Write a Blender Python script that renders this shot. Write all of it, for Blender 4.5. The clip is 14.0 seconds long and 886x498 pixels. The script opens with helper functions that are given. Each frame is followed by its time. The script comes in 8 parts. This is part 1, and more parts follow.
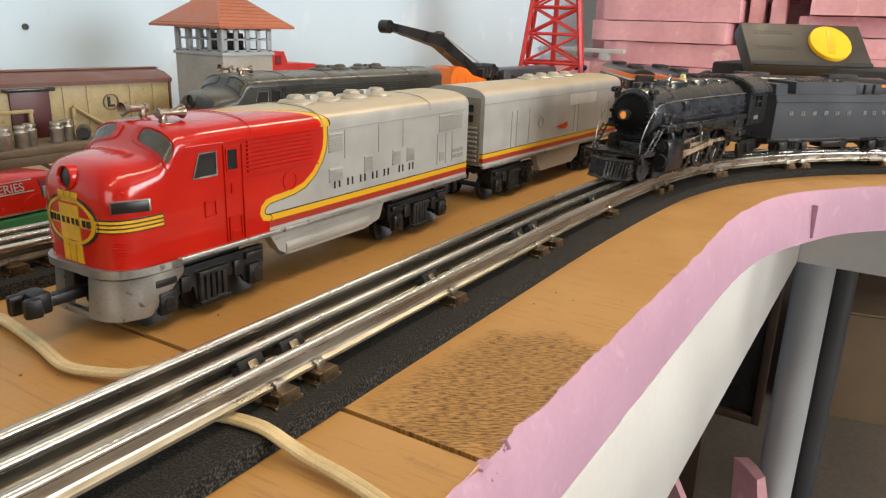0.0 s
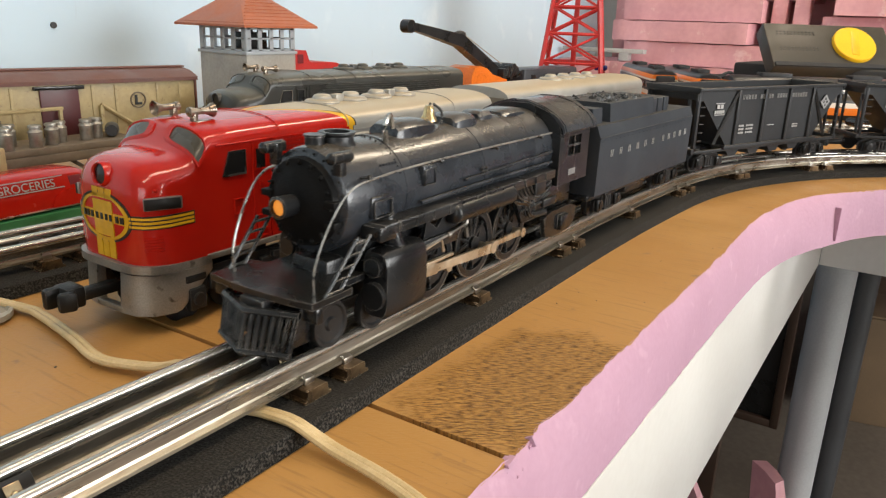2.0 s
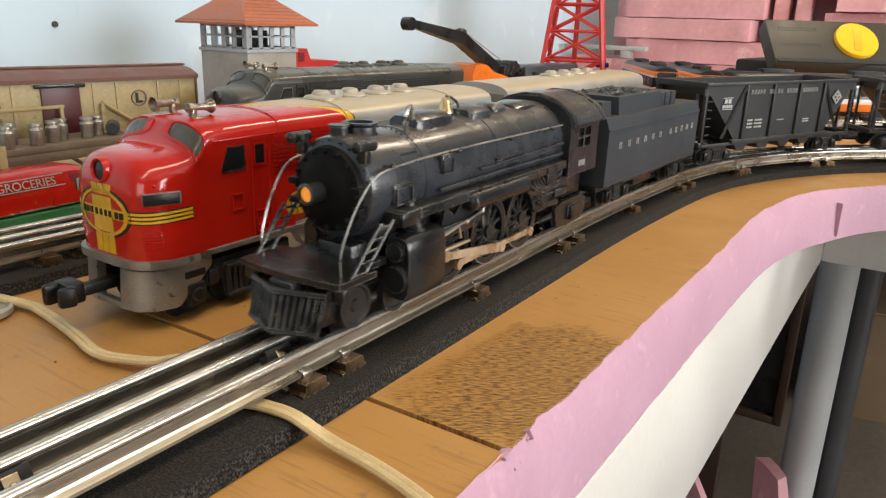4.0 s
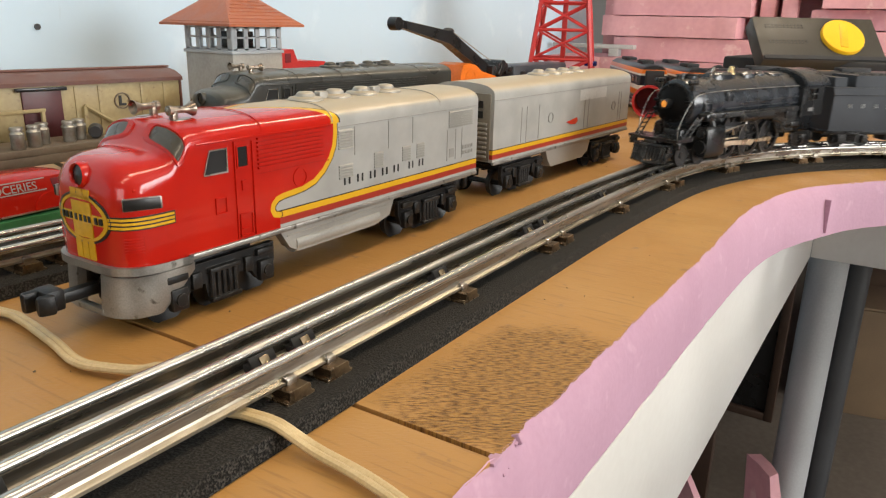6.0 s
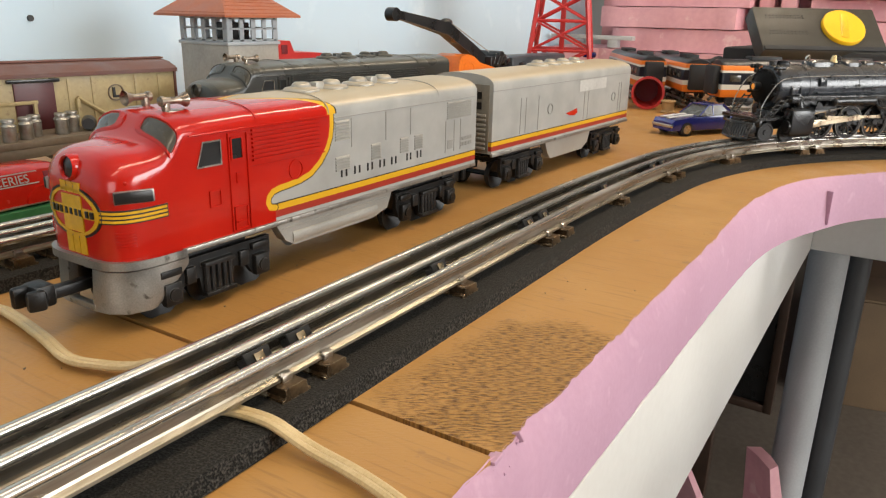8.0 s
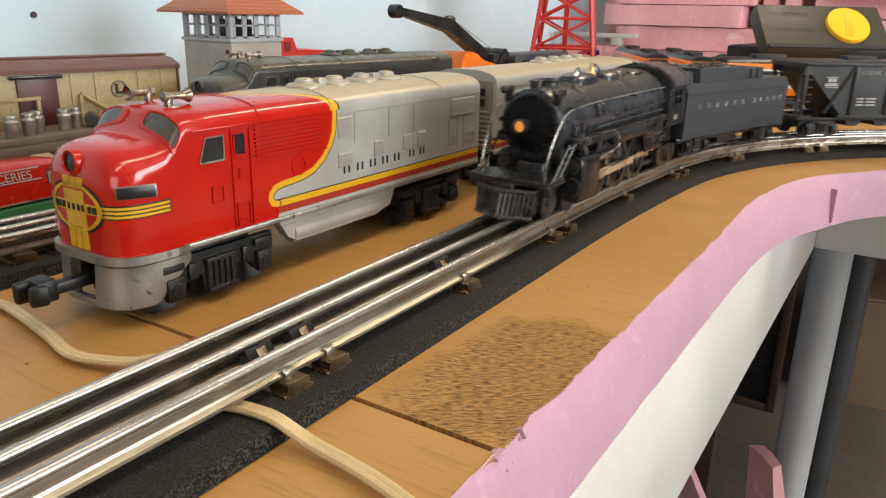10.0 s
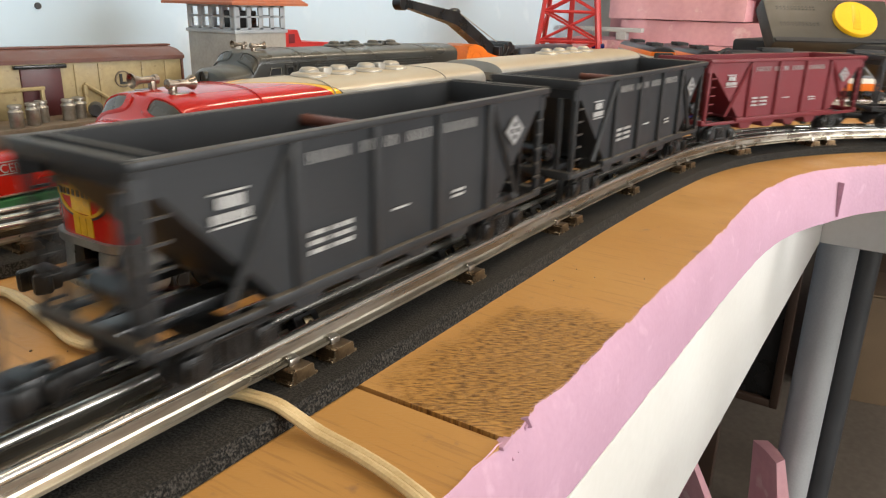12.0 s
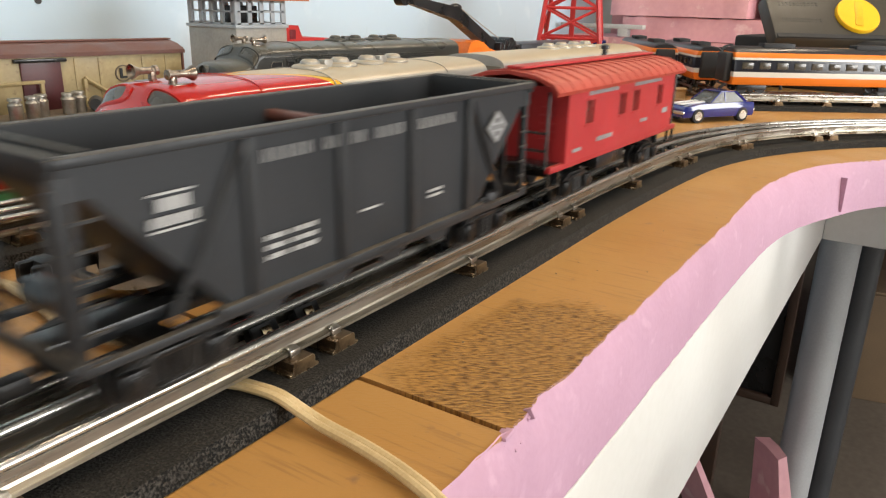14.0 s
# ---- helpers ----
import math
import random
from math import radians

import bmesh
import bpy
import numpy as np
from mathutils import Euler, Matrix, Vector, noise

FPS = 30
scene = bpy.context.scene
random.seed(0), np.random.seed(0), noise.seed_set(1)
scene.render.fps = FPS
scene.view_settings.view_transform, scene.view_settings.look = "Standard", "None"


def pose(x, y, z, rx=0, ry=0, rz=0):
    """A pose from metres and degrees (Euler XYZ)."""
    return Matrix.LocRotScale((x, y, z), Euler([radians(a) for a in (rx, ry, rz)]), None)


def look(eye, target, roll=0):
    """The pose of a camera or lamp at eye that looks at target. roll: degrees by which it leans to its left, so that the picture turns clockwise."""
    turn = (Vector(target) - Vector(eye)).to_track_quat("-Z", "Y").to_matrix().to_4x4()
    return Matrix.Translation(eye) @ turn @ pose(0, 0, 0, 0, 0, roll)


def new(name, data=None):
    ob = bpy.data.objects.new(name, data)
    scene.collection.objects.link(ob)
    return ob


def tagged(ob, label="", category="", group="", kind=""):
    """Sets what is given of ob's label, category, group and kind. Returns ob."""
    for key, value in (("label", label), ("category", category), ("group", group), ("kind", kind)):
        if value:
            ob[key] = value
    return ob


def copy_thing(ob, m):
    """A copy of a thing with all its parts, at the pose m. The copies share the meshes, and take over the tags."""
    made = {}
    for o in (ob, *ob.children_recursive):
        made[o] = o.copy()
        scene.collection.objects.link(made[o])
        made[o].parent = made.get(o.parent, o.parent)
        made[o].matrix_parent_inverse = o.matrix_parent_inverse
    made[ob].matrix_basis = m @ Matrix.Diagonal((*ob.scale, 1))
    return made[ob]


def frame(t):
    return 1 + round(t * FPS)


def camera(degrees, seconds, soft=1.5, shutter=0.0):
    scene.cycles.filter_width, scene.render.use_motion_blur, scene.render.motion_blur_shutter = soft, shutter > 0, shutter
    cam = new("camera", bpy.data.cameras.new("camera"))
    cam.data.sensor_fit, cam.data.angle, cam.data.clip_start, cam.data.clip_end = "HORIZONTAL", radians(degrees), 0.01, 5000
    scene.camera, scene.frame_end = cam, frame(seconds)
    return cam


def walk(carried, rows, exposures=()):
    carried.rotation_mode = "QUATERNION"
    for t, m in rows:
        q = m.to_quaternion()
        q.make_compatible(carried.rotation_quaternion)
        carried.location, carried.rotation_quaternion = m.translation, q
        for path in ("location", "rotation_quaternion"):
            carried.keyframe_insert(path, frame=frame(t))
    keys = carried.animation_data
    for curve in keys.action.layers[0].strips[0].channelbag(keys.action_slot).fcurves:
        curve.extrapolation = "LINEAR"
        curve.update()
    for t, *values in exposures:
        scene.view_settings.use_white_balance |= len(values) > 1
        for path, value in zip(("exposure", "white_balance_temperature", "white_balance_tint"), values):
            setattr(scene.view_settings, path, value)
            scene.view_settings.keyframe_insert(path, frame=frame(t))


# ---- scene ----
cam = camera(62.3, 14.0, soft=1.25, shutter=0.4)
PATH = [
    (0, (-0.212, -0.221, 0.161), (1.418, 0.777, -0.429), 1.9),
    (0.5, (-0.215, -0.22, 0.161), (1.412, 0.783, -0.429), 1.9),
    (1, (-0.215, -0.22, 0.163), (1.406, 0.792, -0.428), 2.0),
    (1.5, (-0.217, -0.221, 0.162), (1.397, 0.802, -0.43), 2.0),
    (2, (-0.218, -0.219, 0.162), (1.388, 0.815, -0.432), 2.1),
    (2.5, (-0.219, -0.218, 0.16), (1.382, 0.823, -0.436), 2.0),
    (3, (-0.219, -0.221, 0.159), (1.378, 0.823, -0.439), 1.9),
    (5.5, (-0.213, -0.222, 0.162), (1.398, 0.804, -0.433), 1.5),
    (6, (-0.212, -0.221, 0.16), (1.401, 0.799, -0.437), 1.4),
    (6.5, (-0.212, -0.22, 0.16), (1.401, 0.798, -0.442), 1.4),
    (7, (-0.209, -0.219, 0.16), (1.403, 0.798, -0.447), 1.4),
    (7.5, (-0.206, -0.217, 0.159), (1.405, 0.797, -0.452), 1.3),
    (8, (-0.206, -0.217, 0.158), (1.405, 0.796, -0.458), 1.3),
    (10.5, (-0.205, -0.216, 0.156), (1.399, 0.804, -0.467), 1.4),
    (11, (-0.204, -0.215, 0.155), (1.397, 0.806, -0.472), 1.5),
    (11.5, (-0.205, -0.215, 0.154), (1.395, 0.807, -0.476), 1.6),
    (12, (-0.205, -0.215, 0.153), (1.393, 0.808, -0.48), 1.5),
    (12.5, (-0.204, -0.215, 0.152), (1.393, 0.807, -0.485), 1.5),
    (13, (-0.205, -0.214, 0.15), (1.392, 0.808, -0.487), 1.5),
    (13.5, (-0.205, -0.213, 0.149), (1.392, 0.809, -0.487), 1.4),
    (14, (-0.204, -0.214, 0.149), (1.391, 0.81, -0.488), 1.5),
]
walk(cam, [(t, look(eye, target, roll)) for t, eye, target, roll in PATH],
     exposures=[(0.0, 0.1), (8.2, 0.1), (10.5, 0.1), (12.0, 0.15), (14.0, 0.13)])

# ---- light ----
world = bpy.data.worlds.new("world")
scene.world = world
world.use_nodes = True
sky = world.node_tree.nodes.new("ShaderNodeTexSky")
sky.sky_type, sky.sun_disc = "NISHITA", False
sky.sun_elevation, sky.sun_rotation = radians(40), radians(200)
world.node_tree.links.new(sky.outputs[0], world.node_tree.nodes["Background"].inputs[0])
world.node_tree.nodes["Background"].inputs[1].default_value = 0.1


def area_lamp(name, m, sx, sy, watts, color):
    data = bpy.data.lights.new(name, "AREA")
    data.shape, data.size, data.size_y, data.energy, data.color = "RECTANGLE", sx, sy, watts, color
    ob = new(name, data)
    ob.matrix_world = m
    return ob


ROOM_TOP = 1.55
FLOOR = -0.9
WARM, DAY = (1.0, 0.83, 0.62), (0.98, 0.98, 0.96)
# three ceiling fixtures, the window behind the camera, and an added west fill
for lx, ly, w in ((0.1, -0.35, 9), (1.5, -0.2, 13), (-1.2, -0.6, 6)):
    area_lamp("ceiling_lamp", pose(lx, ly, ROOM_TOP - 0.07, 0, 0, 0), 1.1, 0.16, w, WARM)
area_lamp("daylight_panel", look((0.75, -2.92, 0.45), (0.6, 0.5, 0.05)), 1.9, 1.3, 102, DAY)
# added fill from the west for faces towards -x; no known source there
area_lamp("daylight_panel", look((-2.80, -0.9, 0.55), (0.6, -0.1, 0.1)), 1.3, 1.1, 13, DAY)


# ---- mesh helpers ----
def bm_new():
    return bmesh.new()


def box(bm, c, s, bev=0.0, rot=None):
    m = Matrix.Translation(c) @ (rot if rot else Matrix.Identity(4)) @ Matrix.Diagonal((s[0], s[1], s[2], 1))
    r = bmesh.ops.create_cube(bm, size=1.0, matrix=m)
    if bev > 0:
        edges = list({e for v in r["verts"] for e in v.link_edges})
        bmesh.ops.bevel(bm, geom=edges, offset=bev, segments=2, affect="EDGES", profile=0.5)
    return bm


def cyl(bm, a, b, r, r2=None, n=16, caps=True):
    a, b = Vector(a), Vector(b)
    d = b - a
    m = Matrix.Translation((a + b) / 2) @ d.to_track_quat("Z", "Y").to_matrix().to_4x4()
    bmesh.ops.create_cone(bm, cap_ends=caps, segments=n, radius1=r, radius2=r if r2 is None else r2, depth=d.length, matrix=m)
    return bm


def ball(bm, c, s, n=12):
    s = (s, s, s) if isinstance(s, (int, float)) else s
    bmesh.ops.create_uvsphere(bm, u_segments=n, v_segments=max(6, n // 2), radius=1, matrix=Matrix.Translation(c) @ Matrix.Diagonal((*s, 1)))
    return bm


def prism(bm, pts, place, depth):
    """A flat outline (u, v) pushed out by depth; place maps (u, v, w) to the thing's space."""
    lo = [bm.verts.new(place(u, v, 0)) for u, v in pts]
    hi = [bm.verts.new(place(u, v, depth)) for u, v in pts]
    n = len(pts)
    bm.faces.new(lo[::-1])
    bm.faces.new(hi)
    for i in range(n):
        bm.faces.new((lo[i], lo[(i + 1) % n], hi[(i + 1) % n], hi[i]))
    return bm


def loft(bm, rings, closed=True, caps=True):
    vs = [[bm.verts.new(p) for p in r] for r in rings]
    n = len(rings[0])
    for a, b in zip(vs, vs[1:]):
        for i in range(n if closed else n - 1):
            j = (i + 1) % n
            bm.faces.new((a[i], a[j], b[j], b[i]))
    if caps and closed:
        bm.faces.new(vs[0][::-1])
        bm.faces.new(vs[-1])
    return bm


def lathe(bm, profile, m, n=20, hollow=False):
    profile = list(profile) + ([profile[0]] if hollow else [])
    rings = [[m @ Vector((r * math.cos(2 * math.pi * i / n), r * math.sin(2 * math.pi * i / n), z)) for i in range(n)] for r, z in profile]
    return loft(bm, rings, caps=not hollow)


def tube(bm, pts, r, n=8, flat=1.0):
    pts = [Vector(p) for p in pts]
    rings = []
    for i, p in enumerate(pts):
        d = (pts[min(i + 1, len(pts) - 1)] - pts[max(i - 1, 0)]).normalized()
        side = d.cross(Vector((0, 0, 1)))
        side = side.normalized() if side.length > 0.05 else Vector((0, 1, 0))
        up = side.cross(d).normalized()
        rings.append([p + side * r * math.cos(2 * math.pi * k / n) + up * r * flat * math.sin(2 * math.pi * k / n) for k in range(n)])
    return loft(bm, rings)


def smooth_pts(pts, n=6):
    """Catmull-Rom through the points."""
    pts = [Vector(p) for p in pts]
    out = []
    for i in range(len(pts) - 1):
        p0, p1, p2, p3 = pts[max(i - 1, 0)], pts[i], pts[i + 1], pts[min(i + 2, len(pts) - 1)]
        for k in range(n):
            t = k / n
            out.append(0.5 * (2 * p1 + (p2 - p0) * t + (2 * p0 - 5 * p1 + 4 * p2 - p3) * t * t + (3 * p1 - p0 - 3 * p2 + p3) * t ** 3))
    out.append(pts[-1])
    return out


def mesh_of(name, bm, material):
    bmesh.ops.recalc_face_normals(bm, faces=bm.faces)
    me = bpy.data.meshes.new(name)
    bm.to_mesh(me)
    bm.free()
    me.shade_smooth()
    me.set_sharp_from_angle(angle=radians(38))
    me.materials.append(material)
    return me


def part(name, bm, material, parent, label=""):
    ob = new(name, mesh_of(name, bm, material))
    ob.parent = parent
    return tagged(ob, label)


def thing(name, label, category, m=None, group="", kind=""):
    ob = new(name)
    ob.empty_display_size = 0.02
    if m is not None:
        ob.matrix_basis = m
    return tagged(ob, label, category, group, kind)


def whole(name, bm, material, label="", category="", group="", kind="", m=None):
    ob = new(name, mesh_of(name, bm, material))
    if m is not None:
        ob.matrix_basis = m
    return tagged(ob, label, category, group, kind)


def lettering(name, text, size, material, parent, m, label=""):
    cu = bpy.data.curves.new(name, "FONT")
    cu.body, cu.size, cu.extrude, cu.align_x = text, size, 0.0001, "CENTER"
    tmp = new(name + "_curve", cu)
    me = bpy.data.meshes.new_from_object(tmp.evaluated_get(bpy.context.evaluated_depsgraph_get()))
    bpy.data.objects.remove(tmp)
    me.materials.clear()
    me.materials.append(material)
    ob = new(name, me)
    ob.parent = parent
    ob.matrix_basis = m
    return tagged(ob, label)


# ---- materials ----
def wire_nodes(name):
    m = bpy.data.materials.new(name)
    m.use_nodes = True
    nt = m.node_tree
    return m, nt, nt.nodes["Principled BSDF"]


def node(nt, kind, **kw):
    n = nt.nodes.new(kind)
    for k, v in kw.items():
        n.inputs[k].default_value = v
    return n


def mnode(nt, op, a, b=None, clamp=False):
    n = nt.nodes.new("ShaderNodeMath")
    n.operation, n.use_clamp = op, clamp
    for i, v in enumerate((a, b)):
        if v is None:
            continue
        if isinstance(v, (int, float)):
            n.inputs[i].default_value = v
        else:
            nt.links.new(v, n.inputs[i])
    return n.outputs[0]


def mixc(nt, fac, a, b):
    n = nt.nodes.new("ShaderNodeMix")
    n.data_type = "RGBA"
    for i, v in ((0, fac), (6, a), (7, b)):
        if isinstance(v, (int, float)):
            n.inputs[i].default_value = v
        elif isinstance(v, tuple):
            n.inputs[i].default_value = (*v, 1)
        else:
            nt.links.new(v, n.inputs[i])
    return n.outputs[2]


def noise_of(nt, scale, detail=4, vec=None, stretch=None):
    tc = nt.nodes.new("ShaderNodeTexCoord")
    src = tc.outputs["Object"] if vec is None else vec
    if stretch:
        mp = nt.nodes.new("ShaderNodeMapping")
        mp.inputs["Scale"].default_value = stretch
        nt.links.new(src, mp.inputs[0])
        src = mp.outputs[0]
    n = node(nt, "ShaderNodeTexNoise", Scale=scale, Detail=detail)
    nt.links.new(src, n.inputs["Vector"])
    return n.outputs["Fac"]


def ramp(nt, fac, lo, hi):
    n = nt.nodes.new("ShaderNodeMapRange")
    n.inputs["From Min"].default_value, n.inputs["From Max"].default_value = lo, hi
    nt.links.new(fac, n.inputs["Value"])
    return n.outputs[0]


def add_bump(nt, bsdf, height, strength, dist):
    b = node(nt, "ShaderNodeBump", Strength=strength, Distance=dist)
    nt.links.new(height, b.inputs["Height"])
    nt.links.new(b.outputs[0], bsdf.inputs["Normal"])


def dust_on(nt, color, dust, amount):
    """Dust that has settled on faces that look up."""
    geo = nt.nodes.new("ShaderNodeNewGeometry")
    sep = nt.nodes.new("ShaderNodeSeparateXYZ")
    nt.links.new(geo.outputs["True Normal"], sep.inputs[0])
    up = ramp(nt, sep.outputs[2], 0.5, 1.0)
    return mixc(nt, mnode(nt, "MULTIPLY", up, amount, True), color, dust)


def rubbed_edges(nt, color, bare):
    """Paint rubbed off along sharp edges, in patches."""
    geo = nt.nodes.new("ShaderNodeNewGeometry")
    bevel = nt.nodes.new("ShaderNodeBevel")
    bevel.samples = 3
    bevel.inputs["Radius"].default_value = 0.0007
    dot = nt.nodes.new("ShaderNodeVectorMath")
    dot.operation = "DOT_PRODUCT"
    nt.links.new(geo.outputs["Normal"], dot.inputs[0])
    nt.links.new(bevel.outputs[0], dot.inputs[1])
    sharp = ramp(nt, mnode(nt, "SUBTRACT", 1.0, dot.outputs["Value"]), 0.03, 0.15)
    patch = ramp(nt, noise_of(nt, 130, 4), 0.38, 0.58)
    return mixc(nt, mnode(nt, "MULTIPLY", mnode(nt, "MULTIPLY", sharp, patch, True), 0.7), color, bare)


def surface(name, color, rough=0.5, metal=0.0, color2=None, fine=300, coarse=25, bump=0.0, dist=0.0005, wear=None, coat=0.0, dust=None, dust_amount=0.5, spec=0.5, stretch=None, rubbed=None):
    m, nt, p = wire_nodes(name)
    c2 = color2 or tuple(min(1, v * 0.72) for v in color)
    f1, f2 = noise_of(nt, coarse, 5, stretch=stretch), noise_of(nt, fine, 3, stretch=stretch)
    mixed = mnode(nt, "ADD", mnode(nt, "MULTIPLY", f1, 0.65), mnode(nt, "MULTIPLY", f2, 0.35))
    col = mixc(nt, ramp(nt, mixed, 0.35, 0.65), c2, color)
    if wear:
        col = mixc(nt, ramp(nt, noise_of(nt, coarse * 2.7, 6), 0.62, 0.70), col, wear)
    if dust:
        col = dust_on(nt, col, dust, dust_amount)
    if rubbed:
        col = rubbed_edges(nt, col, rubbed)
    nt.links.new(col, p.inputs["Base Color"])
    nt.links.new(ramp_to(nt, f1, max(0.03, rough - 0.12), min(1, rough + 0.12)), p.inputs["Roughness"])
    p.inputs["Metallic"].default_value = metal
    p.inputs["Coat Weight"].default_value = coat
    p.inputs["Specular IOR Level"].default_value = spec
    if bump:
        add_bump(nt, p, f2, bump, dist)
    return m


def ramp_to(nt, fac, lo, hi):
    n = nt.nodes.new("ShaderNodeMapRange")
    n.inputs["From Min"].default_value, n.inputs["From Max"].default_value = 0.3, 0.7
    n.inputs["To Min"].default_value, n.inputs["To Max"].default_value = lo, hi
    nt.links.new(fac, n.inputs["Value"])
    return n.outputs[0]


def glow(name, color, power):
    m, nt, p = wire_nodes(name)
    p.inputs["Base Color"].default_value = (*color, 1)
    p.inputs["Emission Color"].default_value = (*color, 1)
    p.inputs["Emission Strength"].default_value = power
    return m


TAN = (0.42, 0.33, 0.21)
M_BLACK = surface("black_diecast", (0.014, 0.0152, 0.017), 0.31, color2=(0.006, 0.0066, 0.0073), fine=900, bump=0.25, dust=(0.034, 0.030, 0.024), dust_amount=0.25, spec=0.45, rubbed=(0.30, 0.285, 0.26))
M_BOILER = surface("boiler_black", (0.034, 0.039, 0.047), 0.27, color2=(0.016, 0.019, 0.024), fine=700, coarse=45, bump=0.3, dust=(0.085, 0.068, 0.046), dust_amount=0.7, coat=0.28)
M_PLASTIC = surface("black_plastic", (0.041, 0.046, 0.054), 0.58, color2=(0.031, 0.035, 0.042), fine=700, dust=(0.11, 0.10, 0.08), dust_amount=0.4, spec=0.22)
M_HOPPER = surface("dark_grey_plastic", (0.029, 0.0305, 0.033), 0.52, color2=(0.022, 0.0235, 0.0255), fine=500, dust=(0.17, 0.14, 0.10), dust_amount=0.4, spec=0.28, rubbed=(0.12, 0.105, 0.085))
M_MAROON = surface("maroon_plastic", (0.175, 0.020, 0.027), 0.55, color2=(0.14, 0.016, 0.022), dust=(0.26, 0.09, 0.075), dust_amount=0.4, spec=0.28)
M_CABOOSE = surface("caboose_red", (0.43, 0.030, 0.032), 0.48, color2=(0.36, 0.024, 0.026), dust=(0.46, 0.09, 0.06), dust_amount=0.5, spec=0.35)
M_RED = surface("red_enamel", (0.47, 0.014, 0.006), 0.17, color2=(0.40, 0.010, 0.005), coat=0.1, spec=0.35)
M_SILVER = surface("silver_paint", (0.40, 0.385, 0.345), 0.38, 0.3, color2=(0.31, 0.30, 0.27), fine=900, dust=(0.47, 0.37, 0.23), dust_amount=0.8)
M_CAST = surface("bare_casting", (0.36, 0.35, 0.32), 0.40, 0.65, color2=(0.22, 0.21, 0.19), fine=1200, coarse=50, wear=(0.10, 0.09, 0.075), bump=0.15)
M_CHROME = surface("chrome", (0.62, 0.59, 0.54), 0.24, 1.0, color2=(0.45, 0.42, 0.37))
M_RAIL = surface("tinplate_rail", (0.64, 0.615, 0.565), 0.27, 0.9, color2=(0.40, 0.37, 0.32), fine=700, coarse=40, stretch=(0.12, 1, 1))
# same tinplate, toned: shade painted into the web, golden reflection into the foot
M_RAILWEB = surface("shade_toned_tinplate_web", (0.37, 0.34, 0.29), 0.28, 0.8, color2=(0.15, 0.13, 0.10), fine=600, coarse=80, stretch=(0.10, 1, 1))
M_RAILFOOT = surface("reflection_toned_tinplate_foot", (0.46, 0.41, 0.33), 0.32, 0.85, color2=(0.22, 0.185, 0.13), fine=700, coarse=70, stretch=(0.15, 1, 1))
M_TIE = surface("brown_tinplate_tie", (0.23, 0.155, 0.082), 0.32, 0.75, color2=(0.085, 0.052, 0.028), fine=600, coarse=90, rubbed=(0.62, 0.52, 0.36))
M_FIBRE = surface("black_fibre", (0.018, 0.018, 0.019), 0.7, fine=800)
M_YELLOW = surface("yellow_paint", (0.75, 0.42, 0.02), 0.25, coat=0.4)
M_INK = surface("black_ink", (0.012, 0.011, 0.010), 0.4)
M_WHITEINK = surface("white_print", (0.46, 0.46, 0.45), 0.5)
M_WHITEDULL = surface("grey_print", (0.30, 0.30, 0.30), 0.55)
M_GLASSDARK = surface("dusty_dark_pane", (0.075, 0.066, 0.048), 0.25, color2=(0.045, 0.040, 0.030), coat=0.15)
# even near-black for window panes, lens and dark fillers
M_NEARBLACK = surface("window_dark", (0.010, 0.010, 0.010), 0.3)
M_BRASS = surface("brass", (0.72, 0.53, 0.27), 0.22, 1.0)
M_PIN = surface("tarnished_clip", (0.60, 0.50, 0.34), 0.25, 1.0, color2=(0.42, 0.33, 0.20))
M_RAILING = surface("bright_wire", (0.50, 0.48, 0.45), 0.34, 0.75, color2=(0.28, 0.265, 0.24), fine=600, coarse=120)
M_STEELROD = surface("rod_steel", (0.72, 0.60, 0.44), 0.34, 0.75, color2=(0.46, 0.36, 0.24), coarse=90)
M_TYRE = surface("blackened_steel", (0.030, 0.030, 0.030), 0.4, 0.4)
M_TRUCK = surface("flat_black_casting", (0.009, 0.0088, 0.0085), 0.42, color2=(0.004, 0.004, 0.004), fine=900, bump=0.3, spec=0.35, rubbed=(0.16, 0.15, 0.14))
M_SMOKEBOX = surface("flat_black_smokebox", (0.0055, 0.0055, 0.0057), 0.6, color2=(0.0028, 0.0028, 0.0028), fine=900, bump=0.3, spec=0.12, rubbed=(0.06, 0.058, 0.052))
# the body silver made darker: slot and seam shade put into the colour
M_LOUVRE = surface("silver_darkened_for_shade", (0.34, 0.33, 0.30), 0.45, 0.3, color2=(0.27, 0.26, 0.235))
M_PATCH = surface("bright_silver_patch", (0.62, 0.61, 0.57), 0.4, 0.2)
M_ENDWALL = surface("brown_grey_end_wall", (0.19, 0.165, 0.125), 0.5, color2=(0.13, 0.115, 0.09), coarse=60)
M_HORN = surface("tarnished_horn", (0.36, 0.31, 0.25), 0.32, 0.85, color2=(0.16, 0.12, 0.09), coarse=140)
M_TYRERIM = surface("worn_wheel_rim", (0.33, 0.31, 0.28), 0.35, 0.8, color2=(0.18, 0.165, 0.145))
M_LAMP = glow("headlamp_amber", (1.0, 0.36, 0.05), 0.35)
M_OLIVE = surface("olive_grey_plastic", (0.040, 0.040, 0.034), 0.34, color2=(0.030, 0.030, 0.027), dust=(0.14, 0.12, 0.08), dust_amount=0.6)
M_NAVY = surface("dark_slate_paint", (0.05, 0.055, 0.065), 0.4)
M_ORANGE = surface("orange_plastic", (0.85, 0.20, 0.02), 0.35)
M_CREAM = surface("cream_plastic", (0.41, 0.325, 0.165), 0.5, color2=(0.31, 0.235, 0.11), coarse=60, wear=(0.24, 0.17, 0.085))
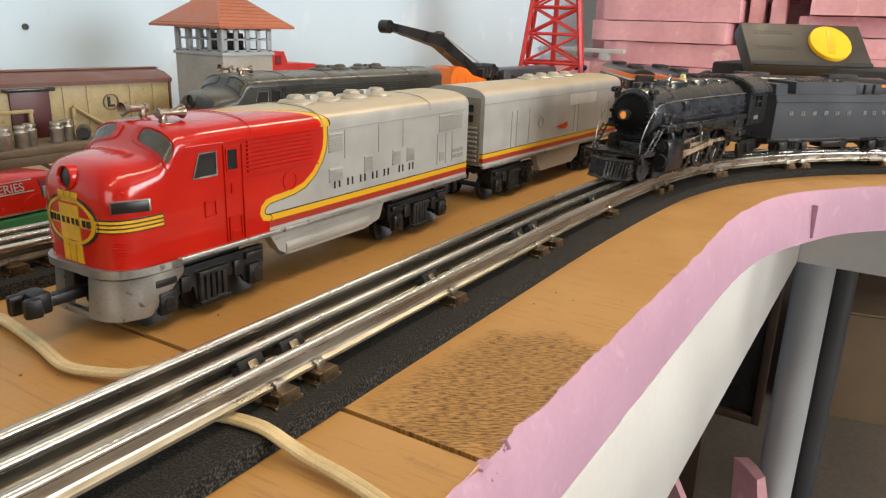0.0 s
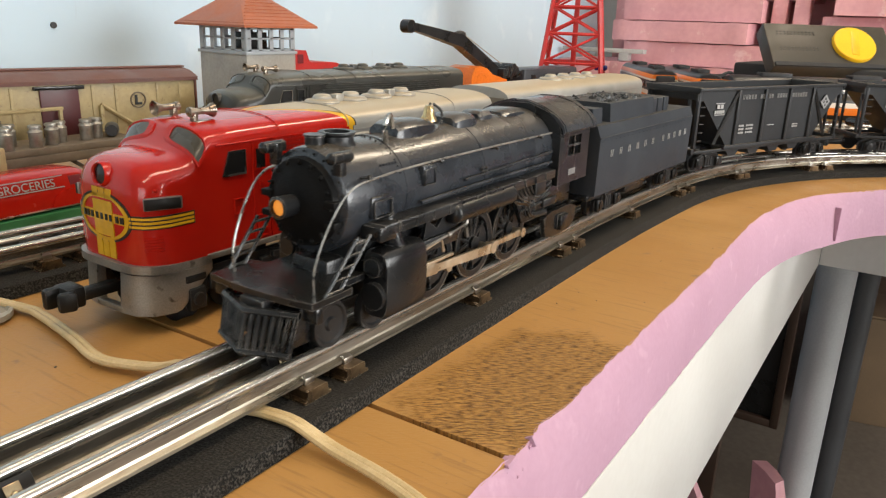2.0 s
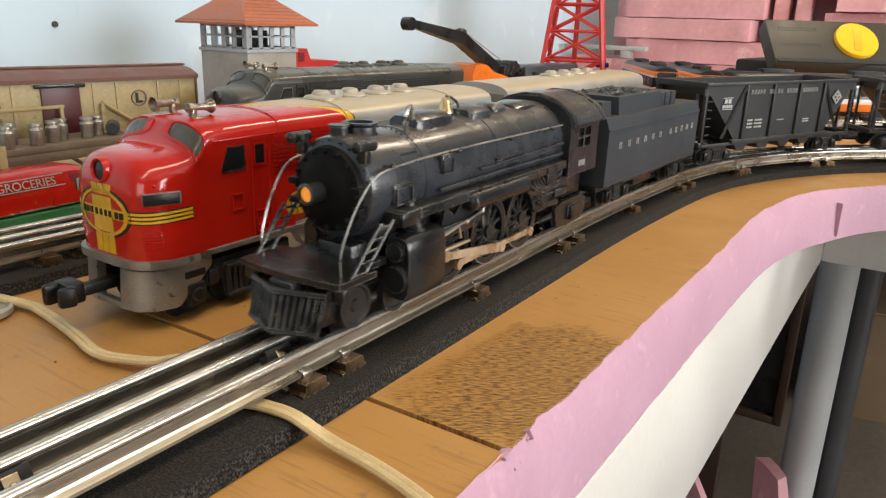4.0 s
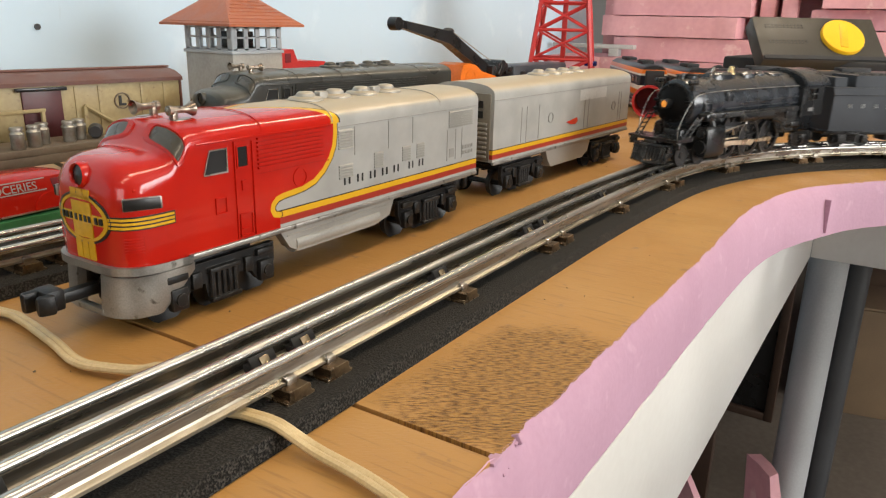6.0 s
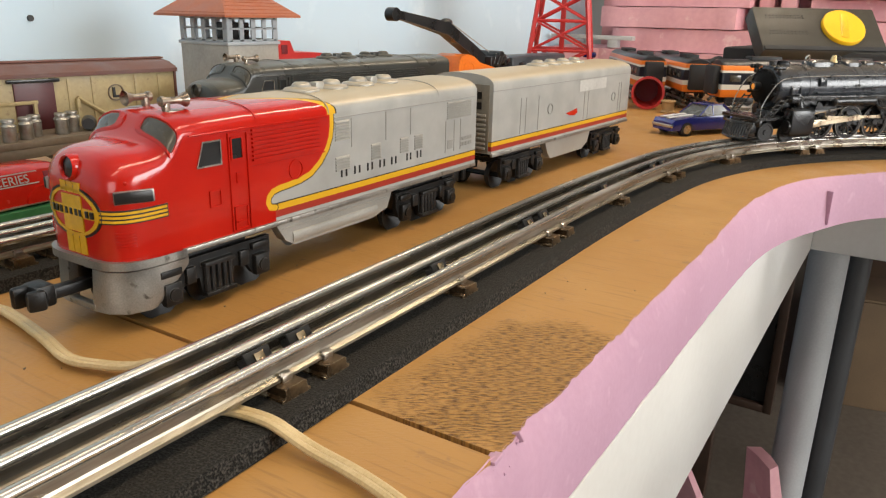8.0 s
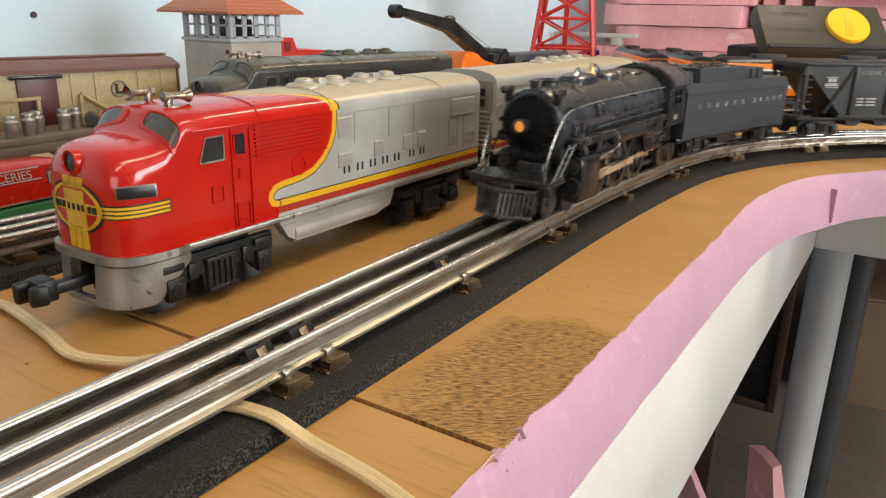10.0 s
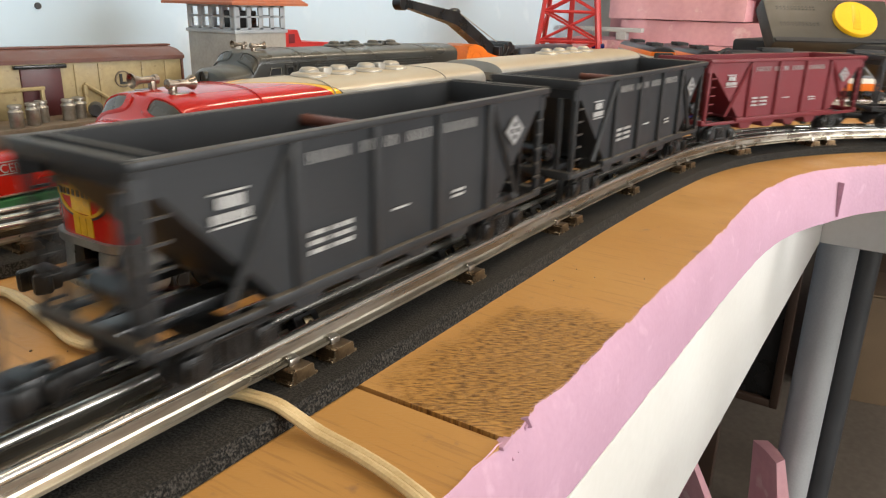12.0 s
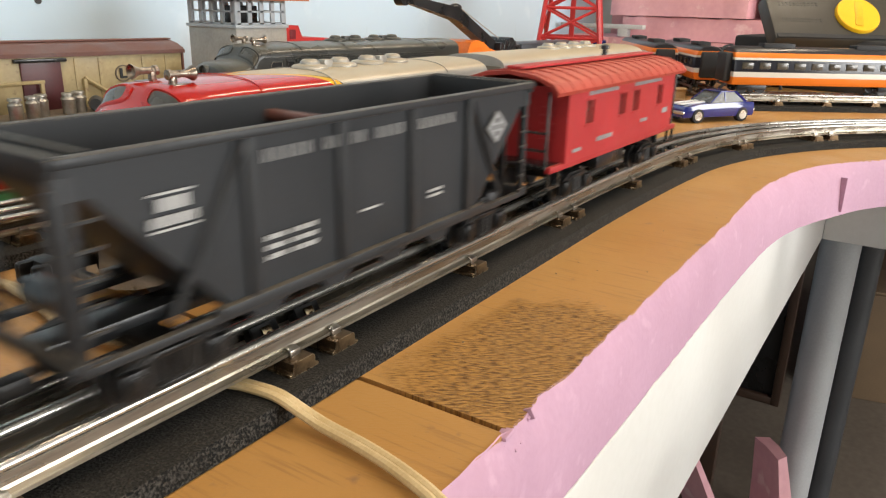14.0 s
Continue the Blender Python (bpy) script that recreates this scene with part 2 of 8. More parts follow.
M_BROWN = surface("red_brown_plastic", (0.13, 0.045, 0.028), 0.5, color2=(0.09, 0.03, 0.02), coarse=50, dust=(0.17, 0.075, 0.048), dust_amount=0.6)
M_MAROONDOOR = surface("dark_maroon_door", (0.09, 0.016, 0.018), 0.45)
M_DECK = surface("grey_brown_deck", (0.17, 0.13, 0.09), 0.6, color2=(0.12, 0.09, 0.06), coarse=60)
M_ALU = surface("dull_aluminium", (0.42, 0.40, 0.36), 0.4, 0.8, color2=(0.28, 0.26, 0.22), coarse=120)
M_ROOFTILE = surface("terracotta_plastic", (0.40, 0.125, 0.055), 0.45, color2=(0.33, 0.095, 0.04), coarse=60)
M_GREYPL = surface("pale_grey_plastic", (0.43, 0.46, 0.48), 0.5, color2=(0.36, 0.39, 0.41))
M_GREYPL2 = surface("warm_grey_plastic", (0.40, 0.38, 0.34), 0.5)
M_REDLATTICE = surface("red_plastic_lattice", (0.55, 0.030, 0.028), 0.4)
M_GREEN = surface("green_paint", (0.030, 0.17, 0.06), 0.5)
M_BLUE = surface("blue_car_paint", (0.015, 0.022, 0.20), 0.18, coat=0.7)
M_GREYWALL = surface("grey_wall", (0.42, 0.43, 0.43), 0.8, coarse=3)
M_WIRE = surface("cream_cable", (0.66, 0.51, 0.285), 0.5, color2=(0.50, 0.36, 0.17), coarse=70, fine=900, bump=0.2)
M_GREYPIPE = surface("grey_pipe", (0.42, 0.43, 0.43), 0.4, color2=(0.34, 0.35, 0.35), coarse=8)
M_DARKPIPE = surface("dark_grey_post", (0.045, 0.047, 0.05), 0.4, coarse=8)
M_DARKWOOD = surface("dark_wood", (0.055, 0.030, 0.018), 0.5, stretch=(1, 1, 8))
M_CONCRETE = surface("worn_concrete_floor", (0.19, 0.155, 0.115), 0.75, color2=(0.12, 0.095, 0.07), coarse=3, fine=60, bump=0.2)
M_CEIL = surface("white_ceiling", (0.75, 0.74, 0.72), 0.9, coarse=4)
M_WHITEPAINT = surface("white_board_paint", (0.78, 0.77, 0.73), 0.45, color2=(0.72, 0.705, 0.66), coarse=9, fine=120, bump=0.08)
M_FOAM = surface("pink_foam", (0.54, 0.325, 0.430), 0.7, color2=(0.49, 0.285, 0.38), coarse=22, fine=260, bump=0.25, dist=0.001, wear=(0.565, 0.345, 0.45))
M_FOAMFAR = surface("old_pink_foam", (0.66, 0.36, 0.39), 0.75, color2=(0.55, 0.28, 0.31), coarse=9, fine=70, bump=0.3, dist=0.002, wear=(0.70, 0.47, 0.48))


def wall_paint():
    m, nt, p = wire_nodes("pale_blue_white_wall")
    base = mixc(nt, ramp(nt, noise_of(nt, 2.2, 6), 0.35, 0.7), (0.49, 0.635, 0.755), (0.53, 0.67, 0.785))
    col = mixc(nt, ramp(nt, noise_of(nt, 9, 8), 0.60, 0.72), base, (0.60, 0.73, 0.83))
    drip = ramp(nt, noise_of(nt, 1, 6, stretch=(60, 60, 9)), 0.66, 0.73)
    col = mixc(nt, mnode(nt, "MULTIPLY", drip, 0.2, True), col, (0.36, 0.42, 0.46))
    nt.links.new(col, p.inputs["Base Color"])
    p.inputs["Roughness"].default_value = 0.75
    add_bump(nt, p, noise_of(nt, 30, 4), 0.12, 0.004)
    return m


def table_paint():
    """Brown painted fibreboard with a bare, rough patch near its edge."""
    m, nt, p = wire_nodes("brown_painted_fibreboard")
    tc = nt.nodes.new("ShaderNodeTexCoord")
    sep = nt.nodes.new("ShaderNodeSeparateXYZ")
    nt.links.new(tc.outputs["Object"], sep.inputs[0])
    x, y = sep.outputs[0], sep.outputs[1]
    wob = mnode(nt, "MULTIPLY", mnode(nt, "SUBTRACT", noise_of(nt, 38, 7), 0.5), 0.16)
    along = mnode(nt, "SUBTRACT", mnode(nt, "MULTIPLY", x, 0.53), mnode(nt, "MULTIPLY", y, 0.85))
    across = mnode(nt, "ADD", mnode(nt, "MULTIPLY", x, 0.85), mnode(nt, "MULTIPLY", y, 0.53))
    turned = nt.nodes.new("ShaderNodeCombineXYZ")
    nt.links.new(along, turned.inputs[0])
    nt.links.new(across, turned.inputs[1])
    grain = noise_of(nt, 1, 8, vec=turned.outputs[0], stretch=(230, 900, 1))
    streak = noise_of(nt, 1, 5, stretch=(420, 26, 300))
    # bare patch: an ellipse along the edge
    ex = mnode(nt, "POWER", mnode(nt, "ABSOLUTE", mnode(nt, "DIVIDE", mnode(nt, "SUBTRACT", x, 0.064), 0.078)), 2.4)
    ey = mnode(nt, "POWER", mnode(nt, "ABSOLUTE", mnode(nt, "DIVIDE", mnode(nt, "ADD", y, 0.090), 0.044)), 2.4)
    d = mnode(nt, "ADD", mnode(nt, "ADD", ex, ey), mnode(nt, "MULTIPLY", wob, 14))
    d = mnode(nt, "ADD", d, mnode(nt, "MULTIPLY", mnode(nt, "SUBTRACT", grain, 0.5), 1.1))
    bare = ramp(nt, d, 1.25, 0.55)
    bare_n = nt.nodes.new("ShaderNodeClamp")
    nt.links.new(bare, bare_n.inputs[0])
    bare = mnode(nt, "MULTIPLY", bare_n.outputs[0], mnode(nt, "GREATER_THAN", x, 0.0065))
    paint = mixc(nt, ramp(nt, noise_of(nt, 7, 6), 0.3, 0.7), (0.41, 0.207, 0.056), (0.455, 0.245, 0.074))
    paint = mixc(nt, ramp(nt, noise_of(nt, 70, 4), 0.66, 0.74), paint, (0.30, 0.165, 0.075))
    paint = mixc(nt, mnode(nt, "MULTIPLY", ramp(nt, streak, 0.56, 0.70), 0.45, True), paint, (0.25, 0.125, 0.045))
    fibre = mixc(nt, ramp(nt, grain, 0.36, 0.58), (0.12, 0.050, 0.010), (0.44, 0.23, 0.060))
    fibre = mixc(nt, mnode(nt, "MULTIPLY", ramp(nt, noise_of(nt, 900, 3), 0.62, 0.70), 0.4, True), fibre, (0.58, 0.36, 0.14))
    specks = ramp(nt, noise_of(nt, 420, 2), 0.74, 0.80)
    col = mixc(nt, bare, paint, fibre)
    col = mixc(nt, mnode(nt, "MULTIPLY", specks, 0.35, True), col, (0.12, 0.07, 0.035))
    nt.links.new(col, p.inputs["Base Color"])
    nt.links.new(ramp_to(nt, noise_of(nt, 18, 4), 0.38, 0.55), p.inputs["Roughness"])
    p.inputs["Specular IOR Level"].default_value = 0.4
    h = mnode(nt, "ADD", mnode(nt, "MULTIPLY", grain, mnode(nt, "ADD", mnode(nt, "MULTIPLY", bare, 1.0), 0.10)), mnode(nt, "MULTIPLY", noise_of(nt, 260, 2), 0.10))
    add_bump(nt, p, h, 0.9, 0.0020)
    return m


def roadbed_foam():
    m, nt, p = wire_nodes("dark_grey_foam_roadbed")
    v = noise_of(nt, 950, 3)
    col = mixc(nt, ramp(nt, v, 0.44, 0.70), (0.006, 0.006, 0.0055), (0.075, 0.069, 0.060))
    col = dust_on(nt, col, (0.026, 0.0235, 0.020), 0.55)
    col = mixc(nt, mnode(nt, "MULTIPLY", ramp(nt, noise_of(nt, 25, 5), 0.45, 0.75), 0.5, True), col, (0.020, 0.017, 0.013))
    nt.links.new(col, p.inputs["Base Color"])
    p.inputs["Roughness"].default_value = 0.8
    p.inputs["Specular IOR Level"].default_value = 0.2
    add_bump(nt, p, v, 0.8, 0.0016)
    return m


def warbonnet(name, split):
    """Red nose sweeping back over silver sides, edged in yellow; yellow and red bands low on the side."""
    m, nt, p = wire_nodes(name)
    tc = nt.nodes.new("ShaderNodeTexCoord")
    sep = nt.nodes.new("ShaderNodeSeparateXYZ")
    nt.links.new(tc.outputs["Object"], sep.inputs[0])
    x, z = sep.outputs[0], sep.outputs[2]
    silver = mixc(nt, ramp(nt, noise_of(nt, 35, 5), 0.3, 0.7), (0.34, 0.335, 0.31), (0.44, 0.435, 0.405))
    silver = dust_on(nt, silver, (0.52, 0.40, 0.23), 0.85)
    band = mnode(nt, "MULTIPLY", mnode(nt, "GREATER_THAN", z, 0.0440), mnode(nt, "LESS_THAN", z, 0.0478))
    line = mnode(nt, "MULTIPLY", mnode(nt, "GREATER_THAN", z, 0.0478), mnode(nt, "LESS_THAN", z, 0.0485))
    low = mnode(nt, "MULTIPLY", mnode(nt, "GREATER_THAN", z, 0.0398), mnode(nt, "LESS_THAN", z, 0.0440))
    col = mixc(nt, line, silver, (0.015, 0.012, 0.01))
    col = mixc(nt, band, col, (0.72, 0.40, 0.015))
    col = mixc(nt, low, col, (0.36, 0.035, 0.02))
    metal = 0.2
    if split:
        y = sep.outputs[1]
        # the yellow stripe's middle line on the side: from the low band round a blunt tip, then up to the roof
        bend = [(0.1120, 0.0459), (0.1080, 0.0468), (0.1064, 0.0498), (0.1072, 0.0530), (0.1104, 0.0558), (0.1160, 0.0570), (0.1240, 0.0576), (0.1340, 0.0588),
                (0.1430, 0.0612), (0.1520, 0.0672), (0.1585, 0.0745), (0.1620, 0.0815), (0.1632, 0.0890), (0.1632, 0.0960)]
        flat = nt.nodes.new("ShaderNodeCombineXYZ")
        nt.links.new(x, flat.inputs[0])
        nt.links.new(z, flat.inputs[1])
        near, front_x = None, 0.1120
        for (xa, za), (xb, zb) in zip(bend, bend[1:]):
            dx, dz = xb - xa, zb - za
            rel = nt.nodes.new("ShaderNodeVectorMath")
            rel.operation = "SUBTRACT"
            nt.links.new(flat.outputs[0], rel.inputs[0])
            rel.inputs[1].default_value = (xa, za, 0)
            dot = nt.nodes.new("ShaderNodeVectorMath")
            dot.operation = "DOT_PRODUCT"
            nt.links.new(rel.outputs[0], dot.inputs[0])
            dot.inputs[1].default_value = (dx, dz, 0)
            along = mnode(nt, "DIVIDE", dot.outputs["Value"], dx * dx + dz * dz, True)
            foot = nt.nodes.new("ShaderNodeVectorMath")
            foot.operation = "SCALE"
            foot.inputs[0].default_value = (dx, dz, 0)
            nt.links.new(along, foot.inputs["Scale"])
            gap = nt.nodes.new("ShaderNodeVectorMath")
            gap.operation = "DISTANCE"
            nt.links.new(rel.outputs[0], gap.inputs[0])
            nt.links.new(foot.outputs[0], gap.inputs[1])
            near = gap.outputs["Value"] if near is None else mnode(nt, "MINIMUM", near, gap.outputs["Value"])
            rise = mnode(nt, "DIVIDE", mnode(nt, "SUBTRACT", z, za), dz, True)
            front_x = mnode(nt, "ADD", mnode(nt, "MULTIPLY", rise, dx), front_x)
        # over the roof the stripe sweeps forward to the middle
        inward = mnode(nt, "POWER", mnode(nt, "SUBTRACT", 1.0, mnode(nt, "DIVIDE", mnode(nt, "ABSOLUTE", y), 0.033), True), 1.15)
        roof_x = mnode(nt, "SUBTRACT", 0.1632, mnode(nt, "MULTIPLY", inward, 0.062))
        on_roof = mnode(nt, "GREATER_THAN", z, 0.0956)
        on_side = mnode(nt, "SUBTRACT", 1.0, on_roof)
        side_d = mnode(nt, "MULTIPLY", near, mnode(nt, "SUBTRACT", mnode(nt, "MULTIPLY", mnode(nt, "GREATER_THAN", x, front_x), 2.0), 1.0))
        roof_d = mnode(nt, "MULTIPLY", mnode(nt, "SUBTRACT", x, roof_x), 0.47)
        d = mnode(nt, "ADD", mnode(nt, "MULTIPLY", side_d, on_side), mnode(nt, "MULTIPLY", roof_d, on_roof))
        d = mnode(nt, "ADD", d, 0.0018)
        high = mnode(nt, "GREATER_THAN", z, 0.044)
        edge = mnode(nt, "LESS_THAN", d, 0.0036)
        dark = mnode(nt, "LESS_THAN", d, 0.0042)
        red = mnode(nt, "LESS_THAN", d, 0.0)
        col = mixc(nt, mnode(nt, "MULTIPLY", dark, high), col, (0.015, 0.012, 0.01))
        col = mixc(nt, mnode(nt, "MULTIPLY", edge, high), col, (0.72, 0.40, 0.015))
        front = mnode(nt, "LESS_THAN", x, 0.1010)
        red = mnode(nt, "MAXIMUM", red, front)
        col = mixc(nt, red, col, mixc(nt, ramp(nt, noise_of(nt, 30, 4), 0.3, 0.7), (0.40, 0.010, 0.005), (0.47, 0.014, 0.006)))
        nt.links.new(mnode(nt, "MULTIPLY", mnode(nt, "SUBTRACT", 1.0, red), 0.3), p.inputs["Metallic"])
        nt.links.new(mnode(nt, "SUBTRACT", 0.40, mnode(nt, "MULTIPLY", red, 0.24)), p.inputs["Roughness"])
        p.inputs["Specular IOR Level"].default_value = 0.38
        nt.links.new(mnode(nt, "MULTIPLY", red, 0.35), p.inputs["Coat Weight"])
        p.inputs["Coat Roughness"].default_value = 0.06
    else:
        p.inputs["Metallic"].default_value = metal
        p.inputs["Roughness"].default_value = 0.4
    nt.links.new(col, p.inputs["Base Color"])
    return m


M_WALL = wall_paint()
M_TABLE = table_paint()
M_ROADBED = roadbed_foam()
M_WARBONNET = warbonnet("red_and_silver_livery", True)
M_STRIPED = warbonnet("silver_striped_livery", False)


# ---- the place ----
TABLE_LOW = -0.002


def lay(s):
    """The track's centre line: x, y and heading at s metres from the first joint."""
    if s <= 0:
        return s, 0.0, 0.0
    x = y = h = 0.0
    for length, k in ((0.254, 0.0), (0.25, radians(4.5) / 0.25), (1.70, 1 / 0.53), (3.0, 0.0)):
        d = min(s, length)
        if k == 0:
            x, y = x + d * math.cos(h), y + d * math.sin(h)
        else:
            h2 = h - k * d
            x, y = x + (math.sin(h) - math.sin(h2)) / k, y + (math.cos(h2) - math.cos(h)) / k
            h = h2
        s -= d
        if s <= 0:
            break
    return x, y, h


def beside(s, lat, z=0.0):
    x, y, h = lay(s)
    return Vector((x - math.sin(h) * lat, y + math.cos(h) * lat, z))


def room():
    def slab(name, c, s, mat, label):
        return whole(name, box(bm_new(), c, s), mat, label, "wall" if "wall" in name else name, kind="structure")
    slab("floor", (0.6, -0.4, FLOOR - 0.05), (7.4, 5.4, 0.1), M_CONCRETE, "worn grey-brown concrete floor")
    slab("ceiling", (0.6, -0.4, ROOM_TOP + 0.05), (7.4, 5.4, 0.1), M_CEIL, "plain white ceiling")
    slab("wall_north", (-0.345, 0.87, 0.325), (5.31, 0.14, 2.45), M_WALL, "pale blue-white painted plaster wall, scuffed")
    slab("wall_north_east", (3.0, 1.75, 0.325), (2.7, 0.14, 2.45), M_WALL, "pale wall beyond the partition")
    slab("wall_return", (2.24, 1.31, 0.325), (0.14, 0.74, 2.45), M_WALL, "pale end of the partition wall")
    slab("wall_east", (4.0, -0.595, 0.325), (0.14, 4.85, 2.45), M_GREYWALL, "plain grey wall")
    # unseen west wall; its window and frame are added around the fill lamp
    west = thing("wall_west", "grey wall with an added window opening for fill light", "wall", kind="structure")
    bm = bm_new()
    box(bm, (-2.93, 0.3, 0.325), (0.14, 1.0, 2.45))
    box(bm, (-2.93, -2.3, 0.325), (0.14, 1.4, 2.45))
    box(bm, (-2.93, -0.9, -0.45), (0.14, 1.4, 0.9))
    box(bm, (-2.93, -0.9, 1.325), (0.14, 1.4, 0.45))
    part("wall_panel", bm, M_GREYWALL, west)
    bm = bm_new()
    for wy in (-1.575, -0.9, -0.225):
        box(bm, (-2.93, wy, 0.55), (0.06, 0.05, 1.1), 0.004)
    for wz in (0.025, 1.075):
        box(bm, (-2.93, -0.9, wz), (0.06, 1.4, 0.05), 0.004)
    part("window_frame", bm, M_WHITEPAINT, west)
    # south wall with a window opening
    wall = thing("wall_south", "pale wall with a wide window", "wall", kind="structure")
    bm = bm_new()
    box(bm, (-1.6125, -3.02, 0.325), (2.775, 0.14, 2.45))
    box(bm, (2.8275, -3.02, 0.325), (2.205, 0.14, 2.45))
    box(bm, (0.75, -3.02, -0.55), (1.95, 0.14, 0.7))
    box(bm, (0.75, -3.02, 1.325), (1.95, 0.14, 0.45))
    part("wall_panel", bm, M_GREYWALL, wall)
    bm = bm_new()
    for wx in (-0.195, 0.75, 1.695):
        box(bm, (wx, -3.02, 0.45), (0.05, 0.06, 1.3), 0.004)
    for wz in (-0.175, 1.075):
        box(bm, (0.75, -3.02, wz), (1.95, 0.06, 0.05), 0.004)
    part("window_frame", bm, M_WHITEPAINT, wall)
    # nail hole in the plaster
    bm = bm_new()
    cyl(bm, (0.362, 0.801, 0.138), (0.362, 0.797, 0.138), 0.0042, n=10)
    whole("wall_anchor", bm, M_DARKPIPE, "small dark wall plug in the plaster", "wall plug")
    for lx, ly in ((0.1, -0.35), (1.5, -0.2), (-1.2, -0.6)):
        f = thing("ceiling_light", "long white ceiling light fixture", "ceiling light", pose(lx, ly, ROOM_TOP), group="ceiling lights")
        part("housing", box(bm_new(), (0, 0, -0.03), (1.24, 0.26, 0.06), 0.006), M_CEIL, f)


def table():
    rnd = random.Random(4)

    def edge_line(off_fn, s0, s1, n, jig=0.0, seed=1):
        out = []
        for i in range(n + 1):
            s = s0 + (s1 - s0) * i / n
            j = jig * (1 + 2.6 * math.exp(-((s - 0.02) / 0.03) ** 2)) * (noise.noise((s * 38, seed, 0)) + 0.45 * noise.noise((s * 170, seed, 3)))
            p = beside(s, off_fn(s) + j)
            out.append((p.x, p.y))
        return out

    def ease(a, b, v):
        t = max(0.0, min(1.0, (v - a) / (b - a)))
        return t * t * (3 - 2 * t)
    brown = lambda s: -0.1085 + 0.010 * ease(0.3, 0.52, s) + 0.004 * ease(0.55, 0.65, s) - 0.004 * ease(0.66, 0.78, s)
    pink = lambda s: -0.1165 + 0.004 * ease(0.30, 0.50, s) + 0.008 * ease(0.66, 0.80, s)
    back = [(-0.388, -1.36), (2.6, -1.45), (3.9, -1.45), (3.9, 1.62), (2.32, 1.62), (2.32, 0.795), (-2.2, 0.795)]

    # two boards meet in a groove near x = 0
    far_edge = edge_line(brown, 0.0085, 2.95, 820, 0.0015, 2)
    bm = bm_new()
    prism(bm, [(0.0085, 0.795)] + far_edge + back[:6], lambda u, v, w: (u, v, -0.006 + w), 0.006)
    whole("table_board", bm, M_TABLE, "brown painted fibreboard top with a bare rough patch", "table top", kind="structure")
    near_edge = edge_line(brown, -2.2, 0.006, 300, 0.0015, 2)
    bm = bm_new()
    prism(bm, near_edge + [(0.006, 0.795), (-2.2, 0.795)], lambda u, v, w: (u, v, -0.006 + w), 0.0055)
    whole("table_board", bm, M_TABLE, "brown painted fibreboard top beside a joint", "table top", kind="structure")
    # the foam's cut face slopes out a little from the board's edge
    bm = bm_new()
    top_e, mid_e, low_e = (edge_line(f, -2.2, 2.95, 900, j, sd) for f, j, sd in ((lambda s: brown(s) + 0.0003, 0.0015, 2), (lambda s: (brown(s) + 2 * pink(s)) / 3, 0.0010, 9), (pink, 0.0008, 12)))
    rings = [[Vector((u, v, z)) for u, v in e + back] for e, z in ((top_e, 0.0001), (mid_e, -0.012), (low_e, -0.052))]
    inner = [[Vector((u, v, z)) for u, v in e + back] for e, z in ((edge_line(lambda s: brown(s) + 0.004, -2.2, 2.95, 900), -0.0062),)]
    loft(bm, inner + [rings[0]] + rings[1:])
    whole("foam_layer", bm, M_FOAM, "thick pink insulation foam with a rough cut edge", "foam layer", kind="structure")
    # torn foam at the groove and a joint in the foam further along
    bm = bm_new()
    for i in range(12):
        a = rnd.uniform(-0.010, 0.014)
        m = Matrix.Rotation(rnd.uniform(0, 3), 4, "X") @ Matrix.Rotation(rnd.uniform(0, 3), 4, "Z")
        box(bm, (0.012 + a, -0.1092 + rnd.uniform(-0.0008, 0.002), -0.003 + rnd.uniform(-0.007, 0.003)), (rnd.uniform(0.0015, 0.0070), rnd.uniform(0.0008, 0.002), rnd.uniform(0.0015, 0.005)), 0.0003, m)
    whole("foam_crumbs", bm, M_FOAM, "torn crumbs of pink foam at the joint", "foam crumbs", kind="stuff")
    bm = bm_new()
    j = beside(0.700, pink(0.700) + 0.0015)
    box(bm, (j.x, j.y, -0.030), (0.0004, 0.0070, 0.036), 0, Matrix.Rotation(radians(-22), 4, "Z"))
    whole("foam_joint", bm, surface("grey_pink", (0.50, 0.28, 0.38), 0.8), "dark gap between two foam pieces", "joint", kind="structure")
    # white frame boards under the foam
    f = thing("table_frame", "white painted board frame under the table top", "table frame", kind="structure")
    part("fascia_board", box(bm_new(), (-0.5625, -0.1075, -0.125), (3.275, 0.019, 0.144), 0.0015), M_WHITEPAINT, f)
    part("fascia_board", box(bm_new(), (1.0865, -0.617, -0.125), (0.019, 1.0, 0.144), 0.0015), M_WHITEPAINT, f)
    part("crossbar", box(bm_new(), (0.9, 0.35, -0.123), (0.038, 0.89, 0.140)), M_WHITEPAINT, f)
    bm = bm_new()
    cyl(bm, (1.0772, -0.135, -0.150), (1.0755, -0.135, -0.150), 0.004, n=12)
    cyl(bm, (1.0760, -0.135, -0.150), (1.0748, -0.135, -0.150), 0.0018, n=6)
    part("bolt", bm, M_DARKPIPE, f, "small dark screw head")
    for i, (x, y, r, mat, lab) in enumerate(((1.13, -0.142, 0.031, M_GREYPIPE, "pale grey round table leg"), (1.28, -0.178, 0.027, M_DARKPIPE, "dark grey steel post under the table"))):
        leg = thing("table_leg", lab, "table leg", pose(x, y, FLOOR))
        bm = bm_new()
        lathe(bm, [(r * 0.2, 0.013), (r, 0.013), (r, -FLOOR - 0.055)], Matrix.Identity(4), 28)
        part("foot_plate", lathe(bm_new(), [(r * 0.2, 0.0), (r * 1.2, 0.0), (r * 1.2, 0.010), (r * 1.1, 0.013), (r * 0.2, 0.013)], Matrix.Identity(4), 28), mat, leg)
